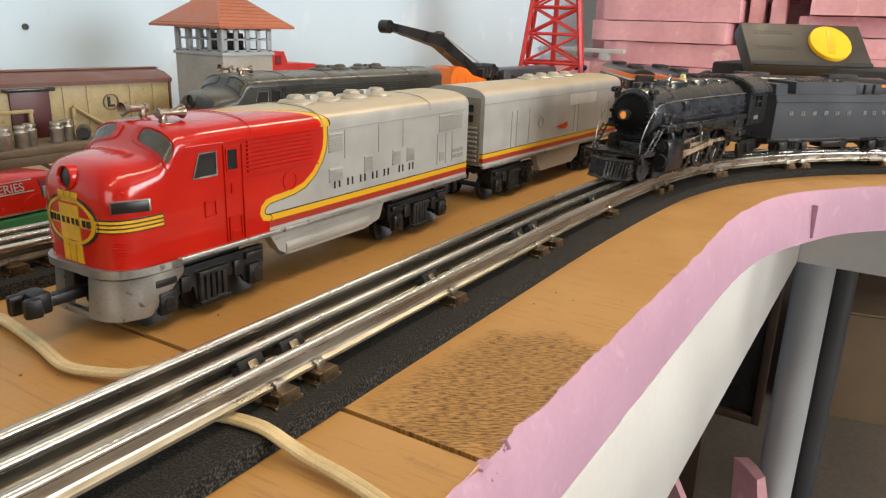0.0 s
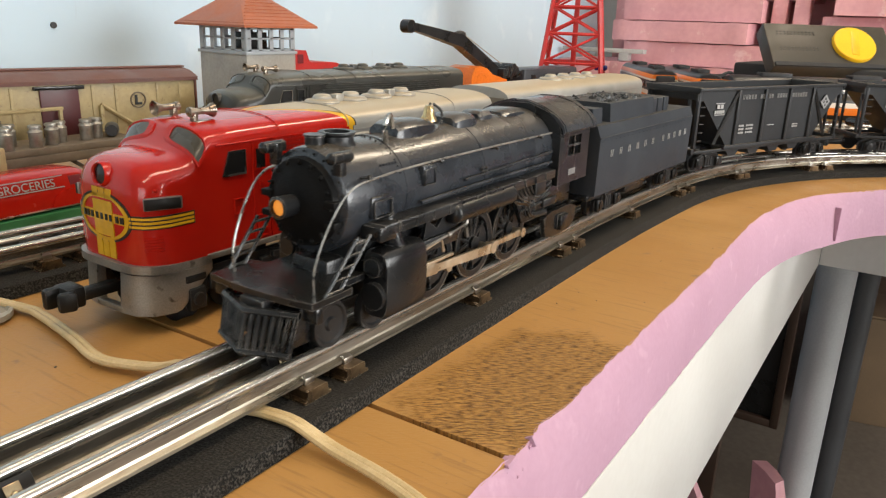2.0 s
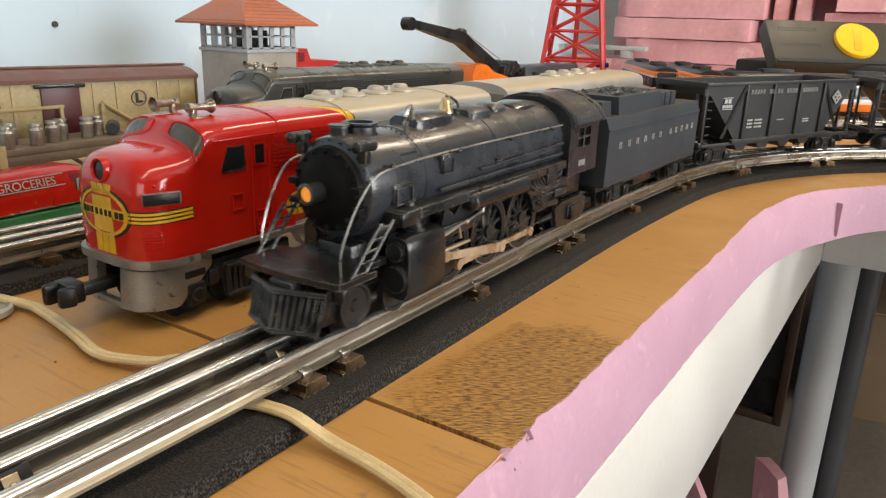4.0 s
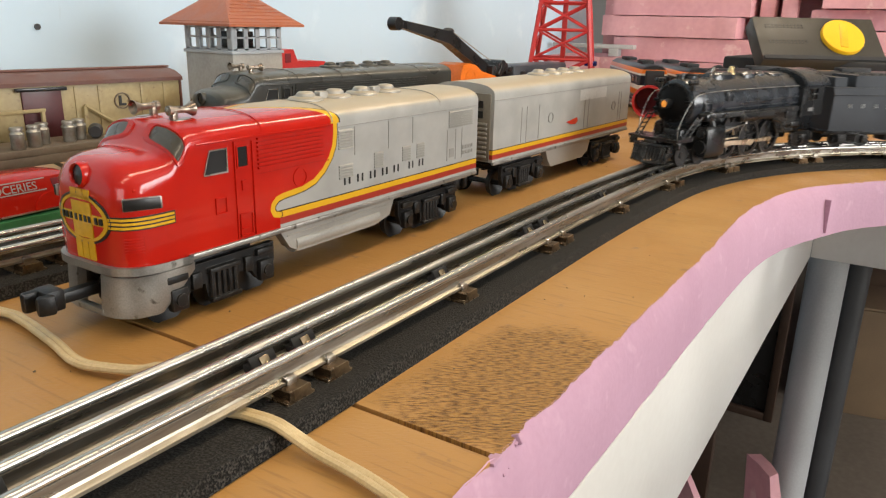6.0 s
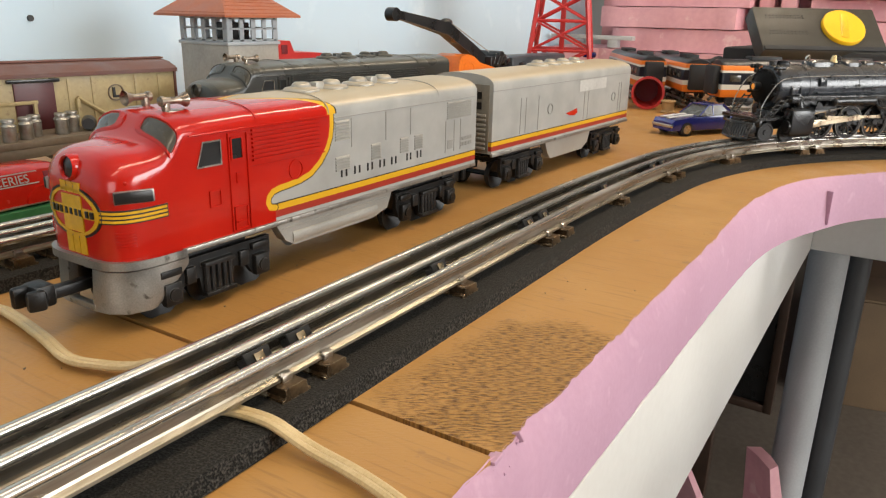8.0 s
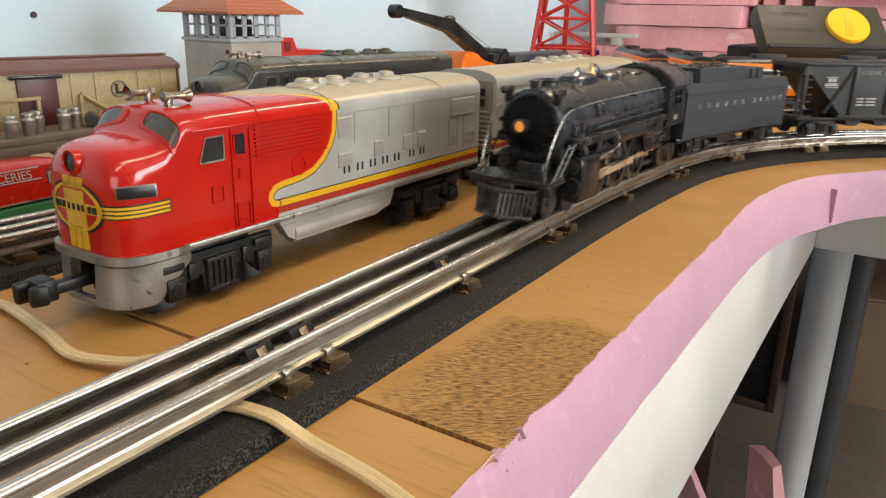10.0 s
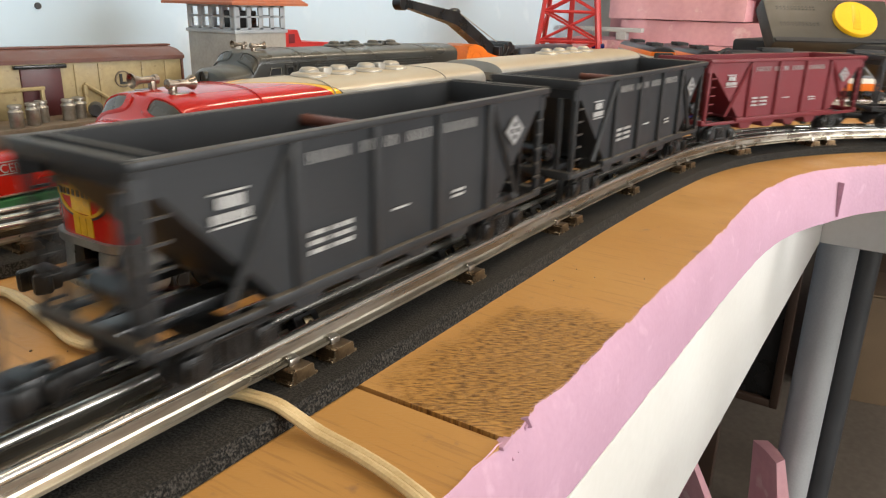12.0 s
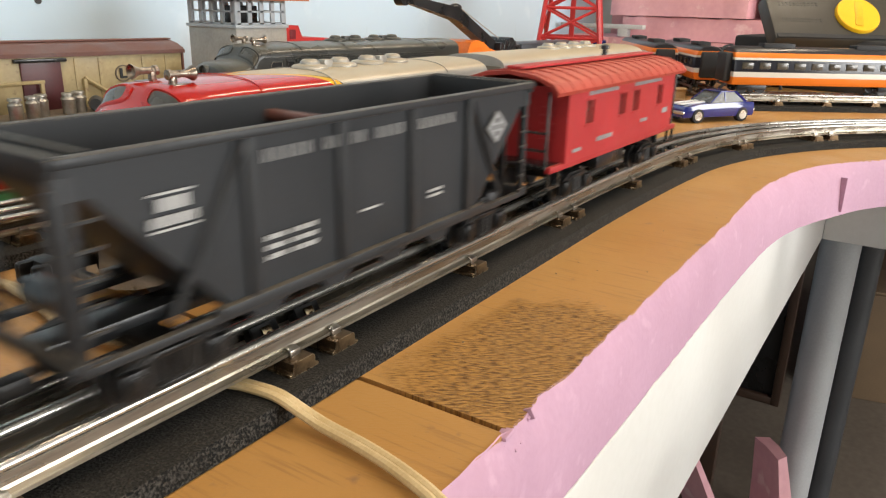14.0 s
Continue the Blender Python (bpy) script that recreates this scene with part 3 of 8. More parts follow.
        part("post", bm, mat, leg)
    for x, y in ((-1.6, 0.6), (-1.6, -0.06), (2.4, 0.9), (-0.2, -1.15), (1.5, -1.3), (3.2, -1.3)):
        leg = thing("table_leg", "pale grey round table leg", "table leg", pose(x, y, FLOOR))
        part("post", cyl(bm_new(), (0, 0, 0), (0, 0, -FLOOR - 0.055), 0.031), M_GREYPIPE, leg)
    # dark framed panel standing on the floor under the table
    c = thing("framed_board", "dark wooden board with a brown frame under the table", "board", pose(1.85, 0.262, FLOOR, 0, 0, 0))
    part("board", box(bm_new(), (0, 0, 0.30), (0.02, 0.56, 0.55), 0.002), M_NEARBLACK, c)
    for yy in (-0.285, 0.285):
        part("stile", box(bm_new(), (-0.006, yy, 0.30), (0.03, 0.022, 0.60), 0.002), M_DARKWOOD, c)
    for zz in (0.012, 0.589):
        part("rail", box(bm_new(), (-0.006, 0, zz), (0.03, 0.548, 0.022), 0.002), M_DARKWOOD, c)
    crate = thing("carton", "plain brown carton on the floor", "carton", pose(2.3, -0.35, FLOOR, 0, 0, 12))
    part("carton_body", box(bm_new(), (0, 0, 0.16), (0.5, 0.55, 0.32), 0.004), surface("brown_card", (0.24, 0.16, 0.09), 0.8, coarse=6), crate)
    part("carton_flap", box(bm_new(), (-0.14, 0, 0.325), (0.22, 0.55, 0.006), 0.001), surface("pale_card", (0.30, 0.21, 0.12), 0.8, coarse=6), crate)
    # offcuts of foam on a low shelf under the aisle side of the table
    sh = thing("low_shelf", "dark low shelf under the table", "shelf", pose(0.8, 0.05, -0.56))
    part("shelf_board", box(bm_new(), (0, 0.10, 0), (0.9, 0.30, 0.02), 0.002), M_DARKWOOD, sh)
    for sx in (-0.43, 0.43):
        part("support", box(bm_new(), (sx, 0.10, -0.175), (0.03, 0.28, 0.33), 0.002), M_DARKWOOD, sh)


def foam_scraps():
    def scrap(at_, rz, tilt, h, w, d, seed, thin):
        rnd = random.Random(seed)
        bm = bm_new()
        rings = []
        for k in range(6):
            t = k / 5
            taper = 1 - thin * t + rnd.uniform(-0.06, 0.06)
            rings.append([(sx * w * taper / 2 + t * rnd.uniform(0, 0.012), sy * d / 2 * (1 - 0.25 * t) + rnd.uniform(-0.003, 0.003), h * t) for sx, sy in ((-1, -1), (0, -1.15), (1, -1), (1, 1), (0, 1.1), (-1, 1))])
        loft(bm, rings)
        whole("foam_offcut", bm, M_FOAMFAR, "torn offcut of pink foam standing on the floor", "foam offcut", "foam offcuts", m=pose(*at_, tilt, 0, rz))
    scrap((0.95, -0.105, FLOOR), 60, -22, 0.46, 0.15, 0.020, 3, 0.78)
    scrap((0.925, -0.170, FLOOR), 40, -8, 0.42, 0.16, 0.024, 7, 0.62)


def track(name, label, s_list, line, foam=True, z0=0.0, s_from=-1.8, s_to=2.95, n=180, near=True):
    """Three-rail tinplate track: each rail is one run, each tie a part."""
    t = thing(name, label, "railway track")
    step = (s_to - s_from) / n
    ss = [s_from + step * i for i in range(n + 1)]
    if foam:
        bm = bm_new()
        prof = [(-0.0385, 0.0), (-0.0365, 0.0072), (-0.034, 0.0076), (0.034, 0.0076), (0.0365, 0.0072), (0.0385, 0.0)]
        loft(bm, [[line(s, u, z0 + w) for u, w in prof] for s in ss])
        part("roadbed", bm, M_ROADBED, t, "dark grey foam roadbed")
    zb = z0 + 0.0076
    for lat, nm in ((-0.0172, "outer_rail"), (0.0, "centre_rail"), (0.0172, "outer_rail")):
        bm = bm_new()
        # tubular head on a pinched web and a folded foot
        head = [(0.0023 * math.sin(a), 0.0151 + 0.0023 * math.cos(a)) for a in [radians(v) for v in range(-140, 141, 28)]]
        loft(bm, [[line(s, lat + u, zb + w) for u, w in head] for s in ss])
        rail = part(nm, bm, M_RAIL, t, "bright worn tubular rail head")
        # web and foot take tones painted for shade and reflection
        bm = bm_new()
        prof = [(0.0005, 0.0138), (0.0005, 0.0102), (0.0007, 0.0088), (-0.0007, 0.0088), (-0.0005, 0.0102), (-0.0005, 0.0138)]
        loft(bm, [[line(s, lat + u, zb + w) for u, w in prof] for s in ss])
        part("rail_web", bm, M_RAILWEB, rail, "tinplate web, darker in colour for the shade below the head")
        bm = bm_new()
        prof = [(0.0007, 0.0092), (0.0011, 0.0082), (0.0029, 0.0073), (0.0034, 0.0076), (0.0038, 0.0074), (0.0038, 0.0061), (-0.0038, 0.0061), (-0.0038, 0.0074), (-0.0034, 0.0076), (-0.0029, 0.0073), (-0.0011, 0.0082), (-0.0007, 0.0092)]
        loft(bm, [[line(s, lat + u, zb + w) for u, w in prof] for s in ss])
        part("rail_foot", bm, M_RAILFOOT, rail, "bright folded tinplate foot, tan in colour for warm reflections")
    # one tie, then copies on the same meshes
    bm = bm_new()
    prism(bm, [(-0.0078, 0.0), (-0.0078, 0.0009), (-0.0064, 0.0018), (-0.0060, 0.0052), (-0.0052, 0.0058), (0.0052, 0.0058), (0.0060, 0.0052), (0.0064, 0.0018), (0.0078, 0.0009), (0.0078, 0.0)], lambda u, v, w: (u, w - 0.0268, v), 0.0536)
    for sg in (-1, 1):
        for fl in (-1, 1):
            box(bm, (fl * 0.0074, sg * 0.0255, 0.0008), (0.0016, 0.0030, 0.0013), 0.0003)
    tie_me = mesh_of("tie", bm, M_TIE)
    clip_me = {}
    for lat in (-0.0172, 0.0172):
        for sg in (-1, 1):
            bm = bm_new()
            box(bm, (0, lat + sg * 0.0033, 0.0084), (0.0056, 0.0030, 0.0009), 0.0003, Matrix.Rotation(radians(-sg * 16), 4, "X"))
            box(bm, (0, lat + sg * 0.0046, 0.0070), (0.0056, 0.0009, 0.0030), 0.0003)
            clip_me[lat, sg] = mesh_of("clip", bm, M_CHROME)
    bm = bm_new()
    box(bm, (0, 0.0, 0.0080), (0.0140, 0.0190, 0.0062), 0.0004)
    for sg in (-1, 1):
        box(bm, (0, sg * 0.0056, 0.0112), (0.0140, 0.0014, 0.0080), 0.0003, Matrix.Rotation(radians(sg * 30), 4, "X"))
    fib_me = mesh_of("insulator", bm, M_FIBRE)
    bm = bm_new()
    for sg in (-1, 1):
        box(bm, (0, sg * 0.0068, 0.0116), (0.0052, 0.0012, 0.0056), 0.0003, Matrix.Rotation(radians(sg * 35), 4, "X"))
        ball(bm, (0, sg * 0.0078, 0.0112), 0.0013, 8)
    pin_me = mesh_of("centre_clip", bm, M_PIN)
    for s in s_list:
        p, h = line(s, 0, zb), line(s + 0.002, 0, zb) - line(s - 0.002, 0, zb)
        m = Matrix.Translation(p) @ Matrix.Rotation(math.atan2(h.y, h.x), 4, "Z")
        tie = new("tie", tie_me)
        tie.parent, tie.matrix_basis = t, m
        for nm, me in [("clip", c) for c in clip_me.values()] + [("insulator", fib_me), ("centre_clip", pin_me)]:
            o = new(nm, me)
            o.parent = tie
    return t


def main_track():
    ties = []
    for k in range(-7, 3):
        ties += [k * 0.254 - 0.0125, k * 0.254 + 0.0125, k * 0.254 + 0.127]
    s = 0.508
    while s < 2.75:
        ties += [s - 0.0125 if s > 0.51 else s + 0.0125, s + 0.0125 + (0.0005 if s < 0.51 else 0), s + 0.139]
        s += 0.278
    ties = sorted(set(round(v, 4) for v in ties))
    track("model_track", "three-rail tinplate toy track on dark foam roadbed", ties, lambda s, u, w: beside(s, u, w))


def side_track():
    ang = radians(-1.5)
    def line(s, u, w):
        return Vector((0.03 + s * math.cos(ang) - u * math.sin(ang), 0.2385 + s * math.sin(ang) + u * math.cos(ang), w))
    ties = [v for k in range(-3, 0) for v in (k * 0.254 - 0.0125, k * 0.254 + 0.0125, k * 0.254 + 0.127)] + [-0.02, 0.005]
    track("siding_track", "three-rail tinplate siding on dark roadbed", ties, line, s_from=-0.9, s_to=0.115, n=20)


room()
table()
foam_scraps()
main_track()
side_track()


# ---- parked diesel units ----
F3_STATIONS = [(0.0, 0.0150, 0.056, 0.0750), (0.0015, 0.0215, 0.061, 0.0830), (0.005, 0.0270, 0.066, 0.0875), (0.010, 0.0302, 0.070, 0.0900), (0.017, 0.0322, 0.0735, 0.0912),
               (0.026, 0.0329, 0.0765, 0.0918), (0.035, 0.033, 0.0790, 0.0924), (0.0375, 0.033, 0.0808, 0.0934), (0.0465, 0.033, 0.0915, 0.1036), (0.0515, 0.033, 0.0940, 0.1058),
               (0.068, 0.033, 0.0950, 0.1065), (0.090, 0.033, 0.0955, 0.1070)]
F3_FLOOR = 0.037
# the nose begins a little behind the origin
F3_STATIONS = [(0.0085 + x * 0.835 if x < 0.0515 else x, w, zr, zc) for x, w, zr, zc in F3_STATIONS]


def f3_section(x, stations):
    for a, b in zip(stations, stations[1:]):
        if x <= b[0]:
            t = max(0.0, (x - a[0]) / (b[0] - a[0]))
            return [a[i] + (b[i] - a[i]) * t for i in (1, 2, 3)]
    return stations[-1][1:]


def f3_point(x, u, stations, off=0.0):
    """u from -1 (low on the -y side) over the roof (0) to 1."""
    w, zr, zc = f3_section(x, stations)
    sg, a = (-1 if u < 0 else 1), abs(u)
    if a > 0.5:
        y, z = w, zr + (F3_FLOOR - zr) * (a - 0.5) * 2
        return Vector((x, sg * (y + off), z))
    th = math.pi / 2 * (1 - a * 2)
    n = 2.7
    y = w * max(0.0, math.cos(th)) ** (2 / n)
    z = zr + (zc - zr) * max(0.0, math.sin(th)) ** (2 / n)
    return Vector((x, sg * (y + off * math.cos(th)), z + off * math.sin(th)))


def rounded_patch(bm, x0, x1, u0, u1, stations, off, thick, inner=None, n=36):
    """A round-cornered piece on the shell; with inner, only its rim outside that share."""
    def at(a, k, o):
        c, q = math.cos(a), math.sin(a)
        e = 0.5
        c, q = math.copysign(abs(c) ** e, c) * k, math.copysign(abs(q) ** e, q) * k
        return f3_point((x0 + x1) / 2 + (x1 - x0) / 2 * c, (u0 + u1) / 2 + (u1 - u0) / 2 * q, stations, o)
    shares = (inner, 1.0) if inner else (0.02, 0.3, 0.6, 0.85, 1.0)
    rings = [[at(2 * math.pi * i / n, k, off) for i in range(n)] for k in shares]
    rings += [[at(2 * math.pi * i / n, k, off - thick) for i in range(n)] for k in shares[::-1]]
    return loft(bm, rings + [rings[0]], caps=False)


def side_box(bm, x0, x1, z0, z1, y=-0.033, proud=0.0006, bev=0.0):
    return box(bm, ((x0 + x1) / 2, y, (z0 + z1) / 2), (x1 - x0, proud * 2, z1 - z0), bev)


def diesel_truck(parent, x, sg_list=(-1, 1)):
    """Six-spoked toy diesel truck: side frames with journals and springs, and wheels."""
    for sg in sg_list:
        bm = bm_new()
        y = sg * 0.0285
        out = [(-0.040, 0.030), (-0.040, 0.019), (-0.036, 0.011), (-0.026, 0.010), (-0.022, 0.016), (-0.012, 0.018), (-0.010, 0.007), (0.010, 0.007), (0.012, 0.018), (0.022, 0.016), (0.026, 0.010), (0.036, 0.011), (0.040, 0.019), (0.040, 0.030)]
        prism(bm, out, lambda u, v, w: (x + u, y - 0.0018 + w, v), 0.0036)
        for jx in (-0.031, 0.031):
            box(bm, (x + jx, y + sg * 0.0032, 0.0150), (0.0105, 0.005, 0.0125), 0.001)
            cyl(bm, (x + jx, y, 0.0150), (x + jx, y + sg * 0.0072, 0.0150), 0.0036, n=10)
            box(bm, (x + jx, y + sg * 0.003, 0.0265), (0.013, 0.004, 0.004), 0.0006)
        for k in range(-2, 3):
            cyl(bm, (x + k * 0.0040, y + sg * 0.0032, 0.009), (x + k * 0.0040, y + sg * 0.0032, 0.0235), 0.0016, n=8)
        box(bm, (x, y + sg * 0.0034, 0.0078), (0.021, 0.005, 0.0026), 0.0005)
        box(bm, (x, y + sg * 0.0034, 0.0250), (0.021, 0.005, 0.0026), 0.0005)
        for jx in (-0.0185, 0.0185):
            box(bm, (x + jx, y + sg * 0.0026, 0.0215), (0.006, 0.0035, 0.009), 0.0006)
        part("truck_frame", bm, M_TRUCK, parent, "black cast truck side frame")
        for jx in (-0.031, 0.0, 0.031) if sg < 0 else (-0.031, 0.031):
            bm = bm_new()
            m = Matrix.Translation((x + jx, sg * 0.0175, 0.0122)) @ Matrix.Rotation(radians(90), 4, "X")
            lathe(bm, [(0.002, -0.003), (0.0135, -0.003 * sg), (0.0135, -0.0016 * sg), (0.0118, -0.001 * sg), (0.0116, 0.003 * sg), (0.002, 0.0024 * sg)], m, 20)
            part("wheel", bm, M_TYRE, parent)
    bm = bm_new()
    box(bm, (x, 0, 0.028), (0.055, 0.050, 0.012), 0.002)
    for jx in (-0.031, 0.031):
        cyl(bm, (x + jx, -0.024, 0.0122), (x + jx, 0.024, 0.0122), 0.0025, n=8)
    part("motor_block", bm, M_TRUCK, parent)


def louvres(bm, x0, x1, z0, z1, n, y=-0.033):
    for k in range(n):
        z = z0 + (z1 - z0) * (k + 0.5) / n
        prism(bm, [(0, -0.4), (0.0011, -0.3), (0, 0.4)], lambda u, v, w: (x0 + w, y - u, z + v * (z1 - z0) / n), x1 - x0)


def horn(parent, x, y, z, d=1, mat=None):
    bm = bm_new()
    m = Matrix.Translation((x, y, z + 0.0058)) @ Matrix.Rotation(radians(-90 * d), 4, "Y")
    lathe(bm, [(0.0008, -0.0075), (0.0026, -0.0072), (0.0026, -0.0050), (0.0019, -0.0045), (0.0018, 0.003), (0.0025, 0.0055), (0.0039, 0.0080), (0.0040, 0.0086), (0.0026, 0.0065), (0.0005, 0.0058)], m, 16)
    box(bm, (x + 0.004 * d, y, z + 0.0025), (0.0036, 0.0036, 0.0065), 0.0008)
    box(bm, (x, y, z + 0.0003), (0.010, 0.007, 0.0014), 0.0004)
    part("horn", bm, mat or M_HORN, parent, "dull metal roof horn")


def roof_fans(parent, xs, z, mat):
    for x in xs:
        bm = bm_new()
        lathe(bm, [(0.0005, 0), (0.0118, 0), (0.0118, 0.0015), (0.0108, 0.0026), (0.0066, 0.0034), (0.0060, 0.0050), (0.0045, 0.0062), (0.0004, 0.0066)], Matrix.Translation((x, 0, z)), 24)
        part("roof_fan", bm, mat, parent, "round roof fan dome")


def knuckle(parent, x, d, z=0.019):
    """Toy knuckle coupler pointing along d."""
    bm = bm_new()
    box(bm, (x + d * 0.010, 0, z), (0.024, 0.007, 0.006), 0.0012)
    box(bm, (x + d * 0.023, 0.003, z), (0.010, 0.014, 0.0115), 0.002)
    box(bm, (x + d * 0.030, 0.0062, z), (0.010, 0.0052, 0.0110), 0.002)
    box(bm, (x + d * 0.029, -0.0052, z), (0.009, 0.0048, 0.0105), 0.002, Matrix.Rotation(radians(18 * d), 4, "Z"))
    part("coupler", bm, M_TRUCK, parent, "black knuckle coupler")


def bars(parent, name, m, widths, height, mat, gap, thick=0.0004, split=False):
    """Lettering that is not spelled: plain upright bars of its size."""
    x = 0.0
    bm = bm_new()
    for w in widths:
        if w > 0 and split:
            # two thin strokes where a letter is too broad for one bar
            for q in (0.2, 0.8):
                box(bm, tuple(m @ Vector((x + w * q, height / 2, 0))), (w * 0.16, height, thick), 0, m.to_3x3().to_4x4())
            x += w + gap
        elif w > 0:
            box(bm, tuple(m @ Vector((x + w / 2, height / 2, 0))), (w, height, thick), 0, m.to_3x3().to_4x4())
            x += w + gap
        else:
            x -= w
    part(name, bm, mat, parent)


SIDE = Matrix(((1, 0, 0, 0), (0, 0, -1, 0), (0, 1, 0, 0), (0, 0, 0, 1)))


def f3_shell(t, L, stations, mat, name="shell"):
    bm = bm_new()
    us = [-1 + 2 * i / 48 for i in range(49)]
    xs = sorted({s[0] for s in stations} | {stations[-1][0] + (L - stations[-1][0]) * k / 12 for k in range(13)})
    if len(stations) > 4:
        xs = sorted(set(xs) | {0.0091, 0.011, 0.0148, 0.0194, 0.026, 0.034, 0.0435, 0.046})
    rings = [[f3_point(x, u, stations) for u in us] for x in xs]
    loft(bm, rings)
    return part(name, bm, mat, t)


def f3_lead(name, label, m, livery, dark=False):
    t = thing(name, label, "toy locomotive", m, group="diesel units")
    L, st = 0.343, F3_STATIONS
    f3_shell(t, L, st, livery)
    pane = M_GLASSDARK
    fr = M_OLIVE if dark else M_RED
    # windscreens, side windows, door
    for sg in (-1, 1):
        bm = bm_new()
        u0, u1 = (0.050, 0.475)
        rounded_patch(bm, 0.0418, 0.0478, sg * u0, sg * u1, st, 0.0003, 0.0006)
        part("windscreen", bm, pane, t, "dusty dark windscreen")
        part("windscreen_frame", rounded_patch(bm_new(), 0.0411, 0.0486, sg * (u0 - 0.022), sg * (u1 + 0.022), st, 0.0013, 0.0016, 0.85), fr, t)
    for y in (-0.033, 0.033):
        sg = -1 if y < 0 else 1
        for x0, x1, z0, z1, nm in ((0.0585, 0.0735, 0.0785, 0.0905, "cab_window"), (0.0815, 0.0885, 0.0795, 0.0905, "door_window")):
            lean = 0.0042 if nm == "cab_window" else 0.0
            flat = lambda u, v, w: (u, y - 0.0003 + w, v)
            part(nm, prism(bm_new(), [(x0, z0), (x1, z0), (x1, z1), (x0 + lean, z1)], flat, 0.0006), M_NEARBLACK, t, "dark side window")
            bm = bm_new()
            for a, b, c, d in ((x0 - 0.0007, x1 + 0.0007, z0 - 0.0008, z0), (x0 + lean - 0.0007, x1 + 0.0007, z1, z1 + 0.0008), (x1, x1 + 0.0008, z0, z1)):
                side_box(bm, a, b, c, d, y, 0.0008)
            prism(bm, [(x0 - 0.0008, z0), (x0, z0), (x0 + lean, z1), (x0 + lean - 0.0008, z1)], lambda u, v, w: (u, y - 0.0008 + w, v), 0.0024)
            part("window_frame", bm, M_CHROME if nm == "cab_window" else fr, t)
        bm = bm_new()
        for a, b, c, d in ((0.0790, 0.0797, 0.0385, 0.0935), (0.0920, 0.0927, 0.0385, 0.0935), (0.0790, 0.0927, 0.0930, 0.0937), (0.081, 0.0905, 0.0395, 0.0402), (0.081, 0.0905, 0.0520, 0.0527), (0.081, 0.0817, 0.0395, 0.0527), (0.0898, 0.0905, 0.0395, 0.0527), (0.0825, 0.0890, 0.0435, 0.0442), (0.0836, 0.0868, 0.0710, 0.0716), (0.0836, 0.0840, 0.066, 0.071)):
            side_box(bm, a, b, c, d, y, 0.0010)
        part("cab_door", bm, fr, t)
        part("drip_rail", side_box(bm_new(), 0.0540, 0.1600, 0.0948, 0.0957, y, 0.0011, 0.0003), fr, t)
        part("belt_line", side_box(bm_new(), 0.0930, 0.1560, 0.0728, 0.0734, y, 0.0007), fr, t)
        bm = bm_new()
        for a, b, c, d in ((0.0645, 0.0725, 0.0555, 0.0562), (0.0645, 0.0725, 0.0640, 0.0647), (0.0645, 0.0652, 0.0555, 0.0647), (0.0718, 0.0725, 0.0555, 0.0647)):
            side_box(bm, a, b, c, d, y, 0.0010)
        part("side_hatch", bm, fr, t)
        bm = bm_new()
        x_end = 0.155 if not dark else 0.30
        for k in range(8):
            side_box(bm, 0.0960, x_end - 0.004, 0.0762 + k * 0.0024, 0.0773 + k * 0.0024, y, 0.0016)
        part("body_ribs", bm, fr, t)
        bm = bm_new()
        for px in (0.130,):
            m2 = Matrix.Translation((px, y - sg * 0.0006, 0.066)) @ Matrix.Rotation(radians(90 * (1 if sg < 0 else -1)), 4, "X")
            lathe(bm, [(0.0052, 0), (0.0060, 0), (0.0060, 0.0012), (0.0052, 0.0012)], m2, 20, True)
        part("porthole_ring", bm, fr, t)
        if not dark:
            bm = bm_new()
            for x0, x1, z0, z1, n in ((0.166, 0.180, 0.078, 0.091, 7), (0.166, 0.180, 0.0585, 0.0680, 5), (0.203, 0.213, 0.0605, 0.0715, 6), (0.236, 0.246, 0.0605, 0.0715, 6), (0.254, 0.264, 0.0605, 0.0715, 6), (0.298, 0.334, 0.078, 0.0915, 8)):
                louvres(bm, x0, x1, z0, z1, n, y) if sg < 0 else None
                side_box(bm, x0, x1, z0, z0 + 0.0006, y, 0.0004)
            for xx in (0.182, 0.219, 0.2485, 0.296, 0.3085, 0.318):
                side_box(bm, xx, xx + 0.0006, 0.052 if xx > 0.29 else 0.0725, 0.0915 if xx < 0.29 else 0.0765, y, 0.0004)
            side_box(bm, 0.166, 0.340, 0.0925, 0.0930, y, 0.0005)
            side_box(bm, 0.2995, 0.3065, 0.0545, 0.0615, y, 0.0004)
            part("side_louvres", bm, M_LOUVRE, t)
    # light housing, number boards, nose emblem
    bm = bm_new()
    m2 = Matrix.Translation((0.0104, 0, 0.0822)) @ Matrix.Rotation(radians(-84), 4, "Y")
    lathe(bm, [(0.0044, -0.012), (0.0062, -0.008), (0.0066, 0.0018), (0.0058, 0.0030), (0.0050, 0.0022), (0.0048, -0.004)], m2, 24, True)
    lamp = part("headlamp", bm, fr, t)
    bm = bm_new()
    lathe(bm, [(0.0002, -0.002), (0.0049, -0.002), (0.0049, 0.0014), (0.0002, 0.0022)], m2, 20)
    part("lens", bm, M_NEARBLACK, lamp, "dark glass lens")
    for sg in (-1, 1):
        c = nose_at(st, sg * 0.0375, 0.0700, 0.0)
        rot = Matrix.Rotation(radians(sg * 22), 4, "Z")
        nb = part("number_board", box(bm_new(), tuple(c + Vector((0.0002, sg * 0.0001, 0))), (0.0190, 0.0018, 0.0066), 0.0008, rot), fr if dark else M_CAST, t)
